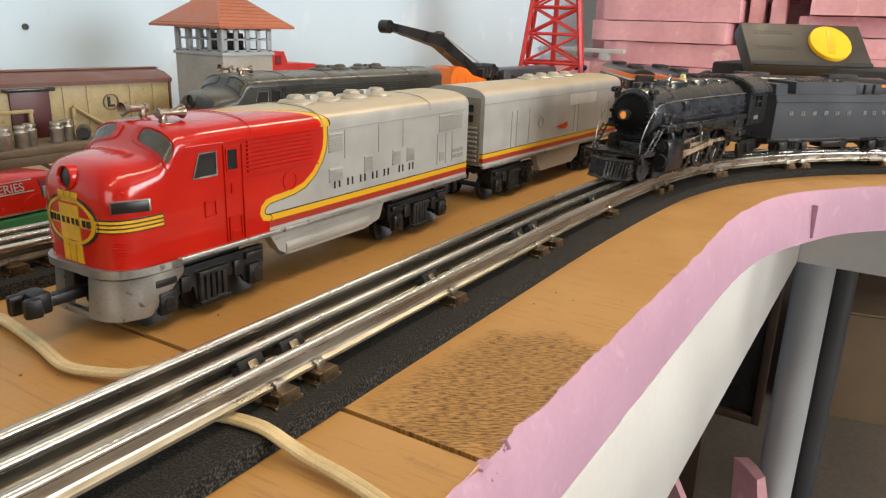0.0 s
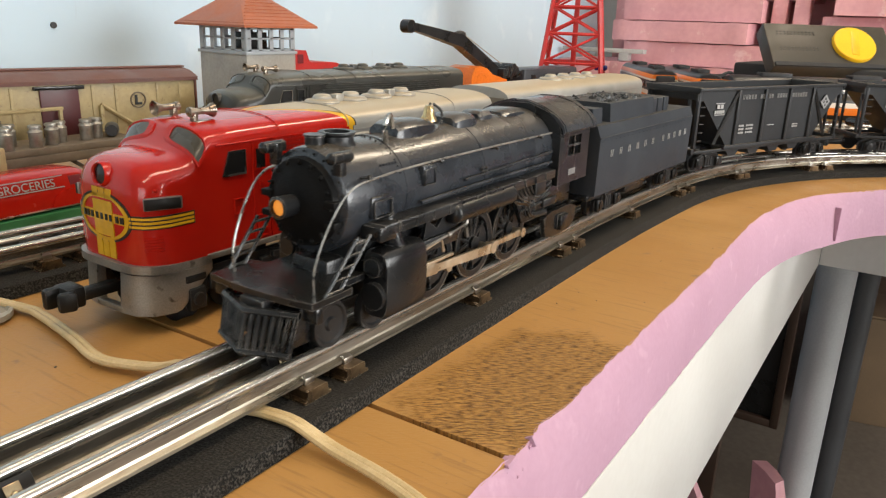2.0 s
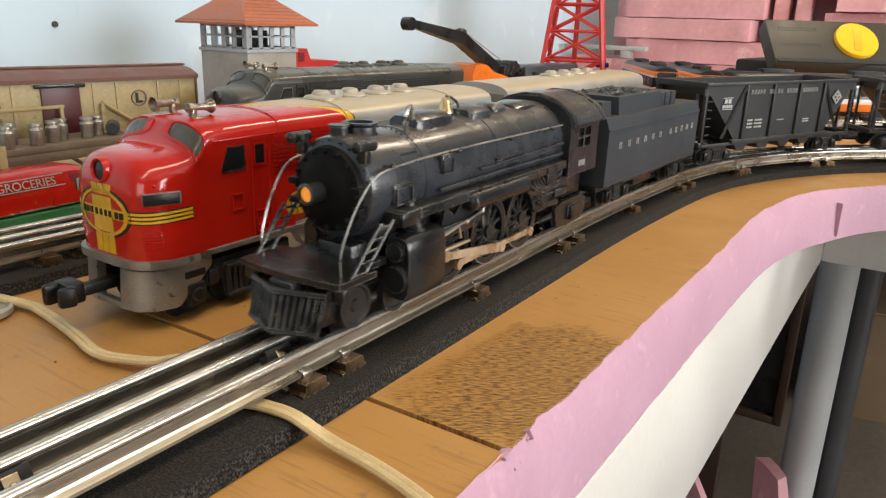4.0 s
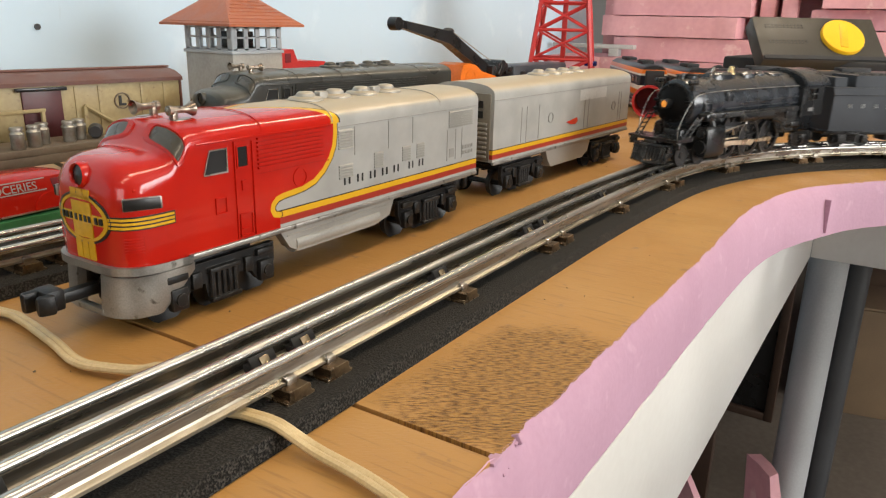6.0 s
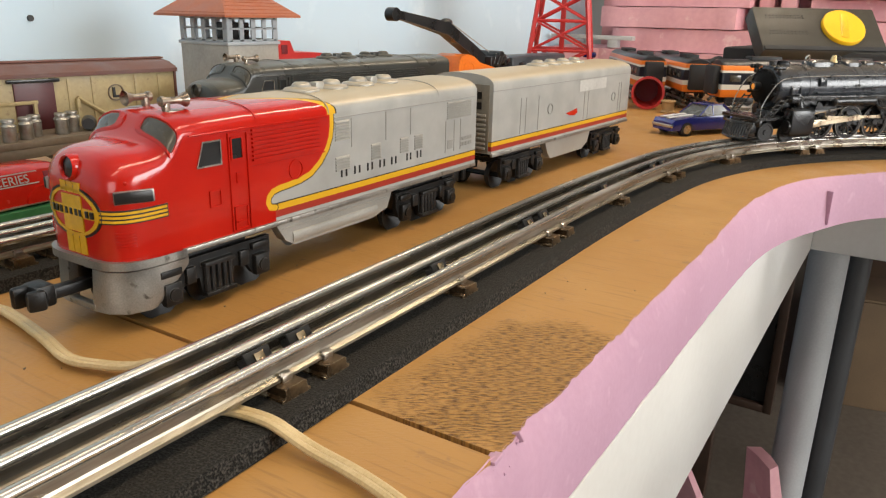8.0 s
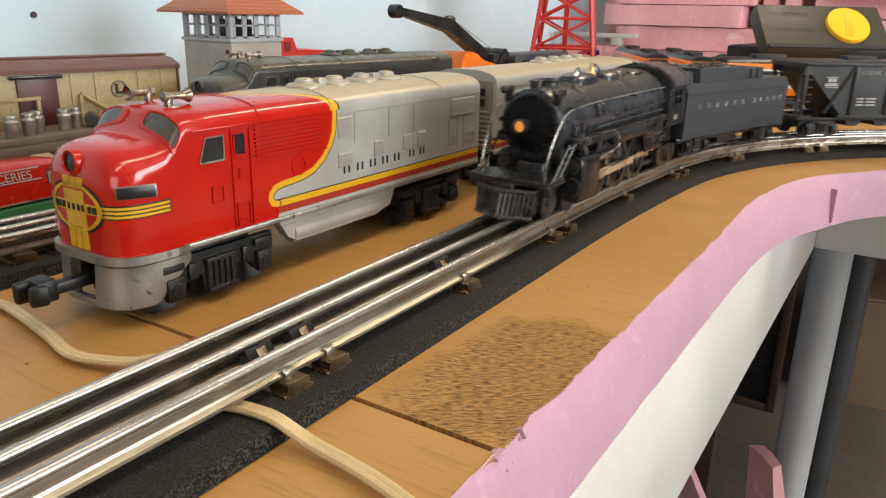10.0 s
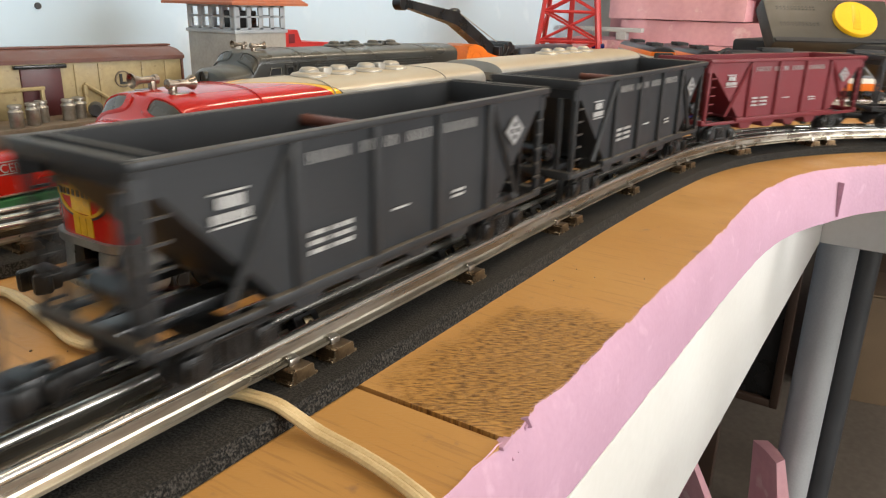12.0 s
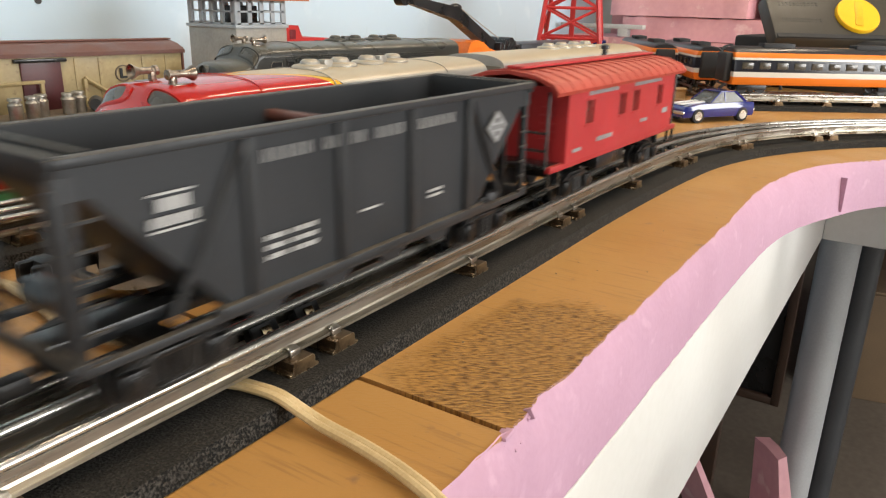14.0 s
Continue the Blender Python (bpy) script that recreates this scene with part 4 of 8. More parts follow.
        part("number_panel", box(bm_new(), tuple(c + Vector((-0.0006, sg * 0.0008, 0))), (0.0178, 0.0016, 0.0056), 0.0004, rot), M_INK, nb, "black panel with worn figures")
        ball_bm = ball(bm_new(), tuple(nose_at(st, sg * 0.0345, 0.0765, -0.0012)), 0.0013, 8)
        part("marker_lamp", ball_bm, fr, t)
    if not dark:
        bm = bm_new()
        nose(bm, st, -0.0080, 0.0080, 0.0505, 0.0690, 0.0006)
        part("nose_panel", bm, M_YELLOW, t, "yellow nose panel")
        for k in range(3):
            for z0, z1 in ((0.0702, 0.0755), (0.0390, 0.0490)):
                a = -0.0080 + k * 0.0055
                part("nose_stripe", nose(bm_new(), st, a, a + 0.0049, z0, z1, 0.0005), M_YELLOW, t)
        # oval band and whisker stripes round the nose
        bm = bm_new()
        for k in range(40):
            a0, a1 = 2 * math.pi * k / 40, 2 * math.pi * (k + 1) / 40
            q = [nose_at(st, 0.0200 * math.cos(a) * r, 0.0605 + 0.0122 * math.sin(a) * r, 0.0005) for a, r in ((a0, 1), (a1, 1), (a1, 0.88), (a0, 0.88))]
            q2 = [v + Vector((0.0006, 0, 0)) for v in q]
            loft(bm, [q, q2])
        part("nose_ring", bm, M_YELLOW, t)
        bm = bm_new()
        for k in range(40):
            a0, a1 = 2 * math.pi * k / 40, 2 * math.pi * (k + 1) / 40
            q = [nose_at(st, 0.0218 * math.cos(a) * r, 0.0605 + 0.0134 * math.sin(a) * r, 0.0004) for a, r in ((a0, 1), (a1, 1), (a1, 0.93), (a0, 0.93))]
            loft(bm, [q, [v + Vector((0.0006, 0, 0)) for v in q]])
        part("nose_ring", bm, M_INK, t)
        part("nose_band", nose(bm_new(), st, -0.0185, 0.0185, 0.0580, 0.0632, 0.0003), M_YELLOW, t)
        bm = bm_new()
        for k, a in enumerate((-0.0165, -0.0128, -0.0075, -0.0040, 0.0000, 0.0040, 0.0085, 0.0120, 0.0152)):
            nose(bm, st, a, a + 0.0020, 0.0589, 0.0622, 0.0009)
        part("nose_lettering", bm, M_INK, t, "short black lettering bars")
        for sg in (-1, 1):
            for k in range(3):
                bm = bm_new()
                z0 = 0.0575 + k * 0.0021
                pts0 = [nose_at(st, sg * v, z0, 0.0005) for v in [0.020 + 0.0345 * i / 14 for i in range(15)]]
                for a, b in zip(pts0, pts0[1:]):
                    off = Vector((0, 0, 0.0013))
                    inw = Vector((0.0004, -sg * 0.0004, 0))
                    loft(bm, [[a, a + off, a + off + inw, a + inw], [b, b + off, b + off + inw, b + inw]])
                part("whisker_stripe", bm, M_YELLOW, t, "thin yellow stripe")
            bm = bm_new()
            z0 = 0.0568
            pts0 = [nose_at(st, sg * v, z0, 0.0002) for v in [0.020 + 0.0352 * i / 14 for i in range(15)]]
            for a, b in zip(pts0, pts0[1:]):
                off, inw = Vector((0, 0, 0.0070)), Vector((0.0004, -sg * 0.0004, 0))
                loft(bm, [[a, a + off, a + off + inw, a + inw], [b, b + off, b + off + inw, b + inw]])
            part("whisker_border", bm, M_INK, t)
            bm = bm_new()
            for k in range(6):
                for i in range(5):
                    a = nose_at(st, sg * (0.0275 + 0.0018 * i), 0.0445 + 0.0015 * k, 0.0006)
                    b = nose_at(st, sg * (0.0275 + 0.0018 * (i + 1)), 0.0445 + 0.0015 * k, 0.0006)
                    o2 = Vector((0.0008, -sg * 0.0008, 0))
                    loft(bm, [[a, a + Vector((0, 0, 0.0008)), a + o2 + Vector((0, 0, 0.0008)), a + o2], [b, b + Vector((0, 0, 0.0008)), b + o2 + Vector((0, 0, 0.0008)), b + o2]])
            part("nose_grille", bm, fr, t)
        bars(t, "side_lettering", Matrix.Translation((0.1700, -0.0333, 0.0540)) @ SIDE, [0.0080] * 5 + [-0.0050] + [0.0075] * 2, 0.0052, M_INK, 0.0056, split=True)
        bars(t, "maker_plate", Matrix.Translation((0.3195, -0.0333, 0.0590)) @ SIDE, (0.0018,) * 7, 0.0030, M_LOUVRE, 0.0006)
        bars(t, "maker_plate", Matrix.Translation((0.3195, -0.0333, 0.0545)) @ SIDE, (0.0018,) * 7, 0.0030, M_LOUVRE, 0.0006)
    # trim, pilot, underbody
    bm = bm_new()
    rim = [nose_at(st, 0.0585 * (2 * i / 40 - 1), 0.0380, 0.0026) for i in range(41)]
    for a, b in zip(rim, rim[1:]):
        o2 = Vector((0.004, 0, 0))
        off = Vector((0, 0, -0.0042))
        loft(bm, [[a, a + off, a + off + o2, a + o2], [b, b + off, b + off + o2, b + o2]])
    for sg in (-1, 1):
        box(bm, (0.1935, sg * 0.0332, 0.0362), (0.297, 0.0028, 0.0030), 0.0005)
    mat_c = M_NAVY if dark else M_CAST
    part("body_trim", bm, mat_c, t, "bare metal sill")
    bm = bm_new()
    rings = []
    for i in range(13):
        v = 0.075 * (2 * i / 12 - 1)
        p0 = nose_at(st, v * 0.83, 0.0350, 0.0)
        zlo = 0.0105 if abs(v) < 0.051 else 0.0105 + (abs(v) - 0.051) * 0.75
        rings.append([Vector((p0.x - 0.0006, p0.y, 0.0322)), Vector((p0.x - 0.0030 * (1 - abs(v) / 0.08), p0.y * 1.0, zlo)), Vector((p0.x + 0.003, p0.y * 0.97, zlo)), Vector((p0.x + 0.004, p0.y * 0.95, 0.0322))])
    loft(bm, rings[:6])
    loft(bm, rings[7:])
    box(bm, (rings[6][1].x + 0.0025, 0, 0.0122), (0.004, 0.024, 0.0036), 0.0006)
    part("pilot", bm, mat_c, t, "worn silver cast pilot")
    part("underframe", box(bm_new(), (L / 2 + 0.01, 0, 0.0345), (L - 0.035, 0.058, 0.005), 0.001), M_BLACK, t)
    for sg in (-1, 1):
        bm = bm_new()
        prism(bm, [(0.112, 0.0355), (0.120, 0.0235), (0.128, 0.0190), (0.205, 0.0190), (0.222, 0.0230), (0.228, 0.0355)], lambda u, v, w: (u, sg * 0.0285 - 0.0035 + w, v), 0.007)
        cyl(bm, (0.126, sg * 0.0270, 0.0240), (0.210, sg * 0.0270, 0.0240), 0.0062, n=18)
        box(bm, (0.170, sg * 0.0321, 0.0310), (0.104, 0.0008, 0.0008))
        part("tank_skirt", bm, mat_c if dark else M_SILVER, t, "silver fuel tank skirt")
    diesel_truck(t, 0.068)
    diesel_truck(t, 0.275)
    knuckle(t, 0.0105, -1, 0.0225)
    knuckle(t, L - 0.002, 1)
    roof_fans(t, (0.172, 0.201, 0.230, 0.259), 0.1062, M_OLIVE if dark else M_SILVER)
    for x in (0.187, 0.245):
        part("exhaust", box(bm_new(), (x, 0, 0.1085), (0.008, 0.006, 0.0065), 0.0006), M_OLIVE if dark else M_SILVER, t)
    horn(t, 0.062, -0.0125, 0.1050, -1)
    horn(t, 0.060, 0.0125, 0.1050, 1)
    for x in (0.100, 0.160, 0.285):
        bm = bm_new()
        for i in range(17):
            u = -0.5 + i / 16
            a, b = f3_point(x, u * 0.98, st, 0.0003), f3_point(x, (u + 1 / 16) * 0.98, st, 0.0003)
            if i < 16:
                loft(bm, [[a, a + Vector((0.0008, 0, 0)), a + Vector((0.0008, 0, 0.0004)), a + Vector((0, 0, 0.0004))], [b, b + Vector((0.0008, 0, 0)), b + Vector((0.0008, 0, 0.0004)), b + Vector((0, 0, 0.0004))]])
        part("roof_seam", bm, M_OLIVE if dark else (M_RED if x < 0.15 else M_SILVER), t)
    # back wall with door
    bm = bm_new()
    for k in range(9):
        box(bm, (L + 0.0003, 0, 0.044 + k * 0.0035), (0.001, 0.050, 0.0012))
    part("end_ribs", bm, M_OLIVE if dark else M_SILVER, t)
    return t


def nose_at(st, v, z, off):
    """A place on the nose or side wall: v runs round the shell from the middle of the nose, in metres of arc."""
    sg, a = (-1 if v < 0 else 1), abs(v)
    px, pw, run = 0.0, 0.0, 0.0
    x = 0.0
    steps = [(st[0][0], 0.0)] + [(s[0], s[1]) for s in st]
    for (x0, w0), (x1, w1) in zip(steps, steps[1:]):
        seg = math.hypot(x1 - x0, w1 - w0)
        if run + seg >= a:
            t = (a - run) / seg
            nx, ny = -(w1 - w0) / seg, (x1 - x0) / seg
            return Vector((x0 + (x1 - x0) * t + off * nx, sg * (w0 + (w1 - w0) * t + off * ny), z))
        run += seg
    return Vector((steps[-1][0] + a - run, sg * (steps[-1][1] + off), z))


def nose(bm, st, v0, v1, z0, z1, off, n=6):
    rings = []
    for i in range(n + 1):
        v = v0 + (v1 - v0) * i / n
        lo, hi = nose_at(st, v, z0, off), nose_at(st, v, z1, off)
        inw = Vector((0.0008, 0, 0))
        rings.append([lo, hi, hi + inw, lo + inw])
    return loft(bm, rings)


def f3_booster(m):
    t = thing("diesel_booster_unit", "silver striped toy diesel booster unit without cab", "toy locomotive", m, group="diesel units")
    L, st = 0.318, [(0.0, 0.033, 0.0955, 0.1070), (0.01, 0.033, 0.0955, 0.1070)]
    f3_shell(t, L, st, M_STRIPED)
    for y in (-0.033, 0.033):
        bm = bm_new()
        for xx in (0.050, 0.060, 0.085, 0.190, 0.200, 0.285, 0.292):
            side_box(bm, xx, xx + 0.0006, 0.0495, 0.083, y, 0.0004)
        side_box(bm, 0.0, L, 0.0925, 0.0930, y, 0.0005)
        part("bright_patch", side_box(bm_new(), 0.176, 0.246, 0.080, 0.0915, y, 0.0004), M_PATCH, t, "brighter silver rectangle high on the side")
        for px in (0.110, 0.270):
            m2 = Matrix.Translation((px, y, 0.068)) @ Matrix.Rotation(radians(90), 4, "X")
            lathe(bm, [(0.0046, -0.0008), (0.0054, -0.0008), (0.0054, 0.0008), (0.0046, 0.0008)], m2, 18, True)
        part("panel_seam", bm, M_LOUVRE, t)
    bm = bm_new()
    prism(bm, [(0.146, 0.0600), (0.172, 0.0630), (0.174, 0.0590), (0.168, 0.0560), (0.156, 0.0570)], lambda u, v, w: (u, -0.0336 + w, v), 0.0008)
    part("emblem", bm, M_RED, t, "small red emblem")
    bm = bm_new()
    for k in range(8):
        box(bm, (-0.0018, -0.0180, 0.042 + k * 0.0042), (0.0012, 0.018, 0.0020), 0.0003)
    part("end_louvres", bm, M_SILVER, t)
    part("end_wall", box(bm_new(), (-0.0004, 0, 0.0680), (0.0014, 0.059, 0.060), 0.0004), M_ENDWALL, t, "brown-grey end wall")
    for z in (0.0795, 0.0885):
        part("end_window", box(bm_new(), (-0.0010, -0.0180, z), (0.0012, 0.008, 0.0062)), M_NEARBLACK, t)
    bm = bm_new()
    for sg in (-1, 1):
        box(bm, (L / 2, sg * 0.0332, 0.0362), (L, 0.0028, 0.0030), 0.0005)
    part("body_trim", bm, M_CAST, t)
    part("underframe", box(bm_new(), (L / 2, 0, 0.0345), (L - 0.02, 0.058, 0.005), 0.001), M_BLACK, t)
    for sg in (-1, 1):
        bm = bm_new()
        prism(bm, [(0.106, 0.0355), (0.112, 0.0235), (0.120, 0.0165), (0.195, 0.0165), (0.208, 0.0225), (0.214, 0.0355)], lambda u, v, w: (u, sg * 0.0285 - 0.0035 + w, v), 0.007)
        part("tank_skirt", bm, M_SILVER, t)
    diesel_truck(t, 0.062)
    diesel_truck(t, 0.262)
    knuckle(t, 0.004, -1)
    roof_fans(t, (0.140, 0.169, 0.198, 0.227), 0.1062, M_SILVER)
    return t


# ---- the moving steam train ----
RAIL = 0.0250     # rail top above the table


def spoked_wheel(parent, x, y, z, r, sg, mat=M_BLACK, spokes=12):
    bm = bm_new()
    m = Matrix.Rotation(radians(90), 4, "X")
    lathe(bm, [(r * 0.80, -0.0022), (r, -0.0022), (r, 0.0022), (r * 0.80, 0.0022)], m, 32, True)
    lathe(bm, [(0.0005, -0.003), (r * 0.20, -0.003), (r * 0.20, 0.003), (0.0005, 0.003)], m, 14)
    for k in range(spokes):
        a = 2 * math.pi * k / spokes
        cyl(bm, (r * 0.15 * math.cos(a), 0, r * 0.15 * math.sin(a)), (r * 0.84 * math.cos(a), 0, r * 0.84 * math.sin(a)), r * 0.065, r * 0.05, n=6, caps=False)
    # counterweight
    prism(bm, [(r * 0.45 * math.cos(a), r * 0.8 * math.sin(a)) for a in [radians(v) for v in range(200, 341, 20)]], lambda u, v, w: (u * 1.5, w - 0.0012, v), 0.0024)
    ob = part("driving_wheel", bm, mat, parent)
    ob.matrix_basis = Matrix.Translation((x, y, z))
    bm = bm_new()
    lathe(bm, [(r * 0.972, -0.0001), (r * 1.003, -0.0001), (r * 1.003, 0.0006), (r * 0.972, 0.0006)], m @ Matrix.Translation((0, 0, 0.0019 * (1 if sg < 0 else -1))), 32, True)
    part("tyre", bm, M_TYRERIM, ob, "worn steel tyre edge")
    bm = bm_new()
    cyl(bm, (0, sg * 0.001, -r * 0.45), (0, sg * 0.0062, -r * 0.45), 0.0022, n=12)
    part("crank_pin", bm, M_STEELROD, ob)
    return ob


def disc_wheel(name, r, w=0.004):
    bm = bm_new()
    lathe(bm, [(0.0004, -w / 2 - 0.0004), (r * 0.25, -w / 2 - 0.0004), (r * 0.32, -w / 2 + 0.0008), (r * 0.78, -w / 2 + 0.0008), (r * 0.86, -w / 2), (r, -w / 2), (r, w / 2), (0.0004, w / 2)], Matrix.Rotation(radians(90), 4, "X"), 24)
    return mesh_of(name, bm, M_TYRE)


def steam_engine():
    """Local space: x = 0 at the leading wheel's axle, x grows to the rear; z from the table."""
    t = thing("steam_locomotive", "black toy steam locomotive with bell and side rods", "toy locomotive")
    r0, zc = 0.0240, 0.0850
    # boiler
    bm = bm_new()
    m = Matrix.Translation((0, 0, zc)) @ Matrix.Rotation(radians(90), 4, "Y")
    lathe(bm, [(0.004, 0.008), (0.0205, 0.008), (0.0232, 0.0095), (r0, 0.012), (r0, 0.050), (r0 + 0.0004, 0.0501), (r0 + 0.0004, 0.0513), (r0, 0.0515), (r0 + 0.001, 0.120), (r0 + 0.0014, 0.1201), (r0 + 0.0014, 0.1213), (r0 + 0.0011, 0.1215), (r0 + 0.0022, 0.205), (0.004, 0.206)], m, 40)
    part("boiler", bm, M_BOILER, t, "black boiler, dusty along its top")
    # smokebox front with bolts and headlamp
    bm = bm_new()
    lathe(bm, [(0.0004, 0.0000), (0.006, 0.0002), (0.0135, 0.0028), (0.0170, 0.0048), (0.0192, 0.0050), (0.0200, 0.0085)], m, 36)
    for k in range(16):
        a = 2 * math.pi * k / 16
        ball(bm, (0.0046, 0.0176 * math.cos(a), zc + 0.0176 * math.sin(a)), 0.0012, 6)
    for k in range(24):
        a = 2 * math.pi * k / 24
        ball(bm, (0.0078, 0.0222 * math.cos(a), zc + 0.0222 * math.sin(a)), 0.0006, 6)
    for sg in (-1, 1):
        box(bm, (0.005, sg * 0.0185, zc + 0.002), (0.005, 0.006, 0.003), 0.0005)
        box(bm, (0.005, sg * 0.0185, zc - 0.007), (0.005, 0.006, 0.003), 0.0005)
    part("smokebox_front", bm, M_SMOKEBOX, t)
    bm = bm_new()
    lathe(bm, [(0.0004, 0.004), (0.0044, 0.004), (0.0048, -0.008), (0.0050, -0.0088), (0.0039, -0.0092), (0.0036, -0.0072)], m, 20)
    hl = part("headlamp", bm, M_BLACK, t)
    bm = bm_new()
    lathe(bm, [(0.0002, -0.0066), (0.0037, -0.0066), (0.0034, -0.0076), (0.0002, -0.0082)], m, 18)
    part("lens", bm, M_LAMP, hl, "amber glowing lens")
    # marker lamps, stack, domes, generator
    for sg in (-1, 1):
        bm = bm_new()
        box(bm, (0.0095, sg * 0.0185, zc + 0.0185), (0.004, 0.005, 0.010), 0.0008)
        cyl(bm, (0.0035, sg * 0.0195, zc + 0.0215), (0.0145, sg * 0.0195, zc + 0.0215), 0.0026, n=14)
        ball(bm, (0.0030, sg * 0.0195, zc + 0.0215), (0.0016, 0.0026, 0.0026), 10)
        part("marker_lamp", bm, M_BLACK, t)
    bm = bm_new()
    lathe(bm, [(0.0004, 0.0), (0.0090, 0.0), (0.0076, 0.002), (0.0074, 0.0042), (0.0084, 0.0054), (0.0084, 0.0062), (0.0060, 0.0062), (0.0060, 0.003), (0.0004, 0.002)], Matrix.Translation((0.0290, 0, zc + r0 - 0.0018)), 24)
    part("smokestack", bm, M_BLACK, t)
    bm = bm_new()
    cyl(bm, (0.0165, 0.002, zc + r0 - 0.002), (0.0165, 0.002, zc + r0 + 0.0032), 0.0042, n=16)
    cyl(bm, (0.0165, 0.002, zc + r0 + 0.0032), (0.0165, 0.002, zc + r0 + 0.0042), 0.0048, n=16)
    part("feedwater_heater", bm, M_BLACK, t)

    def dome(x0, x1, w, h, nm):
        rings = []
        for i in range(9):
            a = math.pi * i / 8
            hh = zc + r0 - 0.004 + (h + 0.004) * (math.sin(a) ** 0.22 if 0 < i < 8 else 0)
            xx = x0 + (x1 - x0) * (1 - math.cos(a)) / 2
            ww = w * (0.75 + 0.25 * math.sin(a))
            rings.append([Vector((xx, ww * s, zc + r0 - 0.006 + (hh - zc - r0 + 0.006) * v)) for s, v in ((-1, 0), (-0.95, 0.75), (-0.65, 0.97), (0, 1), (0.65, 0.97), (0.95, 0.75), (1, 0))])
        bm2 = bm_new()
        loft(bm2, rings)
        part(nm, bm2, M_BOILER, t)
    dome(0.062, 0.096, 0.0110, 0.0060, "sand_dome")
    dome(0.112, 0.136, 0.0120, 0.0055, "steam_dome")
    dome(0.142, 0.158, 0.0090, 0.0050, "rear_dome")
    dome(0.166, 0.196, 0.0110, 0.0040, "turret_cover")
    # bell on its bracket, whistle, walkway rail
    bm = bm_new()
    lathe(bm, [(0.0003, 0.0082), (0.0020, 0.0080), (0.0028, 0.0060), (0.0032, 0.0030), (0.0044, 0.0010), (0.0045, 0.0), (0.0003, 0.0006)], Matrix.Translation((0.1015, 0, zc + r0 + 0.0025)), 18)
    bl = part("bell", bm, M_BRASS, t, "polished brass bell")
    bm = bm_new()
    for sg in (-1, 1):
        tube(bm, smooth_pts([(0.1075, sg * 0.0035, zc + r0 - 0.001), (0.1080, sg * 0.0038, zc + r0 + 0.007), (0.1040, sg * 0.001, zc + r0 + 0.0112)], 4), 0.0008, 6)
    part("bell_bracket", bm, M_BLACK, bl)
    bm = bm_new()
    tube(bm, smooth_pts([(0.052, -0.010, zc + r0 - 0.004), (0.050, -0.011, zc + r0 + 0.006), (0.054, -0.0105, zc + r0 + 0.0105), (0.057, -0.010, zc + r0 + 0.004)], 4), 0.0013, 6)
    part("steam_pipe", bm, M_CHROME, t)
    for sg in (-1, 1):
        bm = bm_new()
        pts = smooth_pts([(-0.0125, sg * 0.0235, 0.0525), (-0.0125, sg * 0.0240, 0.0640), (-0.0050, sg * 0.0250, 0.0800), (0.0065, sg * 0.0262, 0.0930), (0.022, sg * 0.0268, 0.0965), (0.060, sg * 0.0266, 0.0980), (0.130, sg * 0.0272, 0.0985), (0.196, sg * 0.0276, 0.0985)], 6)
        tube(bm, pts, 0.00052, 6)
        part("handrail", bm, M_RAILING, t, "bright wire handrail")
        for hx in (0.020, 0.075, 0.130, 0.185):
            bm = bm_new()
            ball(bm, (hx, sg * 0.0262, 0.0972), 0.0014, 8)
            cyl(bm, (hx, sg * 0.0215, 0.0962), (hx, sg * 0.0262, 0.0972), 0.0008, n=6)
            part("handrail_stanchion", bm, M_BLACK, t)
        # running board with ladder rails, hatch, pipes
        bm = bm_new()
        box(bm, (0.110, sg * 0.0262, 0.0752), (0.172, 0.0125, 0.0024), 0.0004)
        box(bm, (0.110, sg * 0.0318, 0.0738), (0.172, 0.0012, 0.0050), 0.0003)
        box(bm, (0.0260, sg * 0.0265, 0.0725), (0.012, 0.012, 0.007), 0.001)
        for k in range(12):
            box(bm, (0.034 + k * 0.0135, sg * 0.0326, 0.0738), (0.0010, 0.0008, 0.0042))
        part("running_board", bm, M_BLACK, t)
        bm = bm_new()
        for ax in (-0.0045, 0.0045):
            tube(bm, [(0.012 + ax, sg * 0.0295, 0.0735), (-0.008 + ax, sg * 0.0285, 0.0515)], 0.0009, 6)
        for k in range(5):
            f = (k + 0.5) / 5
            cyl(bm, (0.012 - 0.0045 - 0.020 * f, sg * 0.029, 0.0735 - 0.022 * f), (0.012 + 0.0045 - 0.020 * f, sg * 0.029, 0.0735 - 0.022 * f), 0.0007, n=6)
        part("front_ladder", bm, M_BLACK, t)
        bm = bm_new()
        cyl(bm, (0.082, sg * 0.0302, 0.0700), (0.140, sg * 0.0302, 0.0700), 0.0054, n=16)
        ball(bm, (0.082, sg * 0.0302, 0.0700), (0.003, 0.0054, 0.0054), 12)
        ball(bm, (0.140, sg * 0.0302, 0.0700), (0.003, 0.0054, 0.0054), 12)
        part("air_tank", bm, M_BLACK, t, "black cylinder tank, paint chipped")
        bm = bm_new()
        box(bm, (0.067, sg * 0.0238, zc + 0.0065), (0.010, 0.0030, 0.0090), 0.0008)
        box(bm, (0.030, sg * 0.0238, zc - 0.0020), (0.014, 0.0030, 0.0090), 0.0008)
        ball(bm, (0.067, sg * 0.0252, zc + 0.010), 0.0010, 6)
        for k in range(6):
            ball(bm, (0.036 + k * 0.0022, sg * 0.0195, zc + 0.0145), 0.0008, 5)
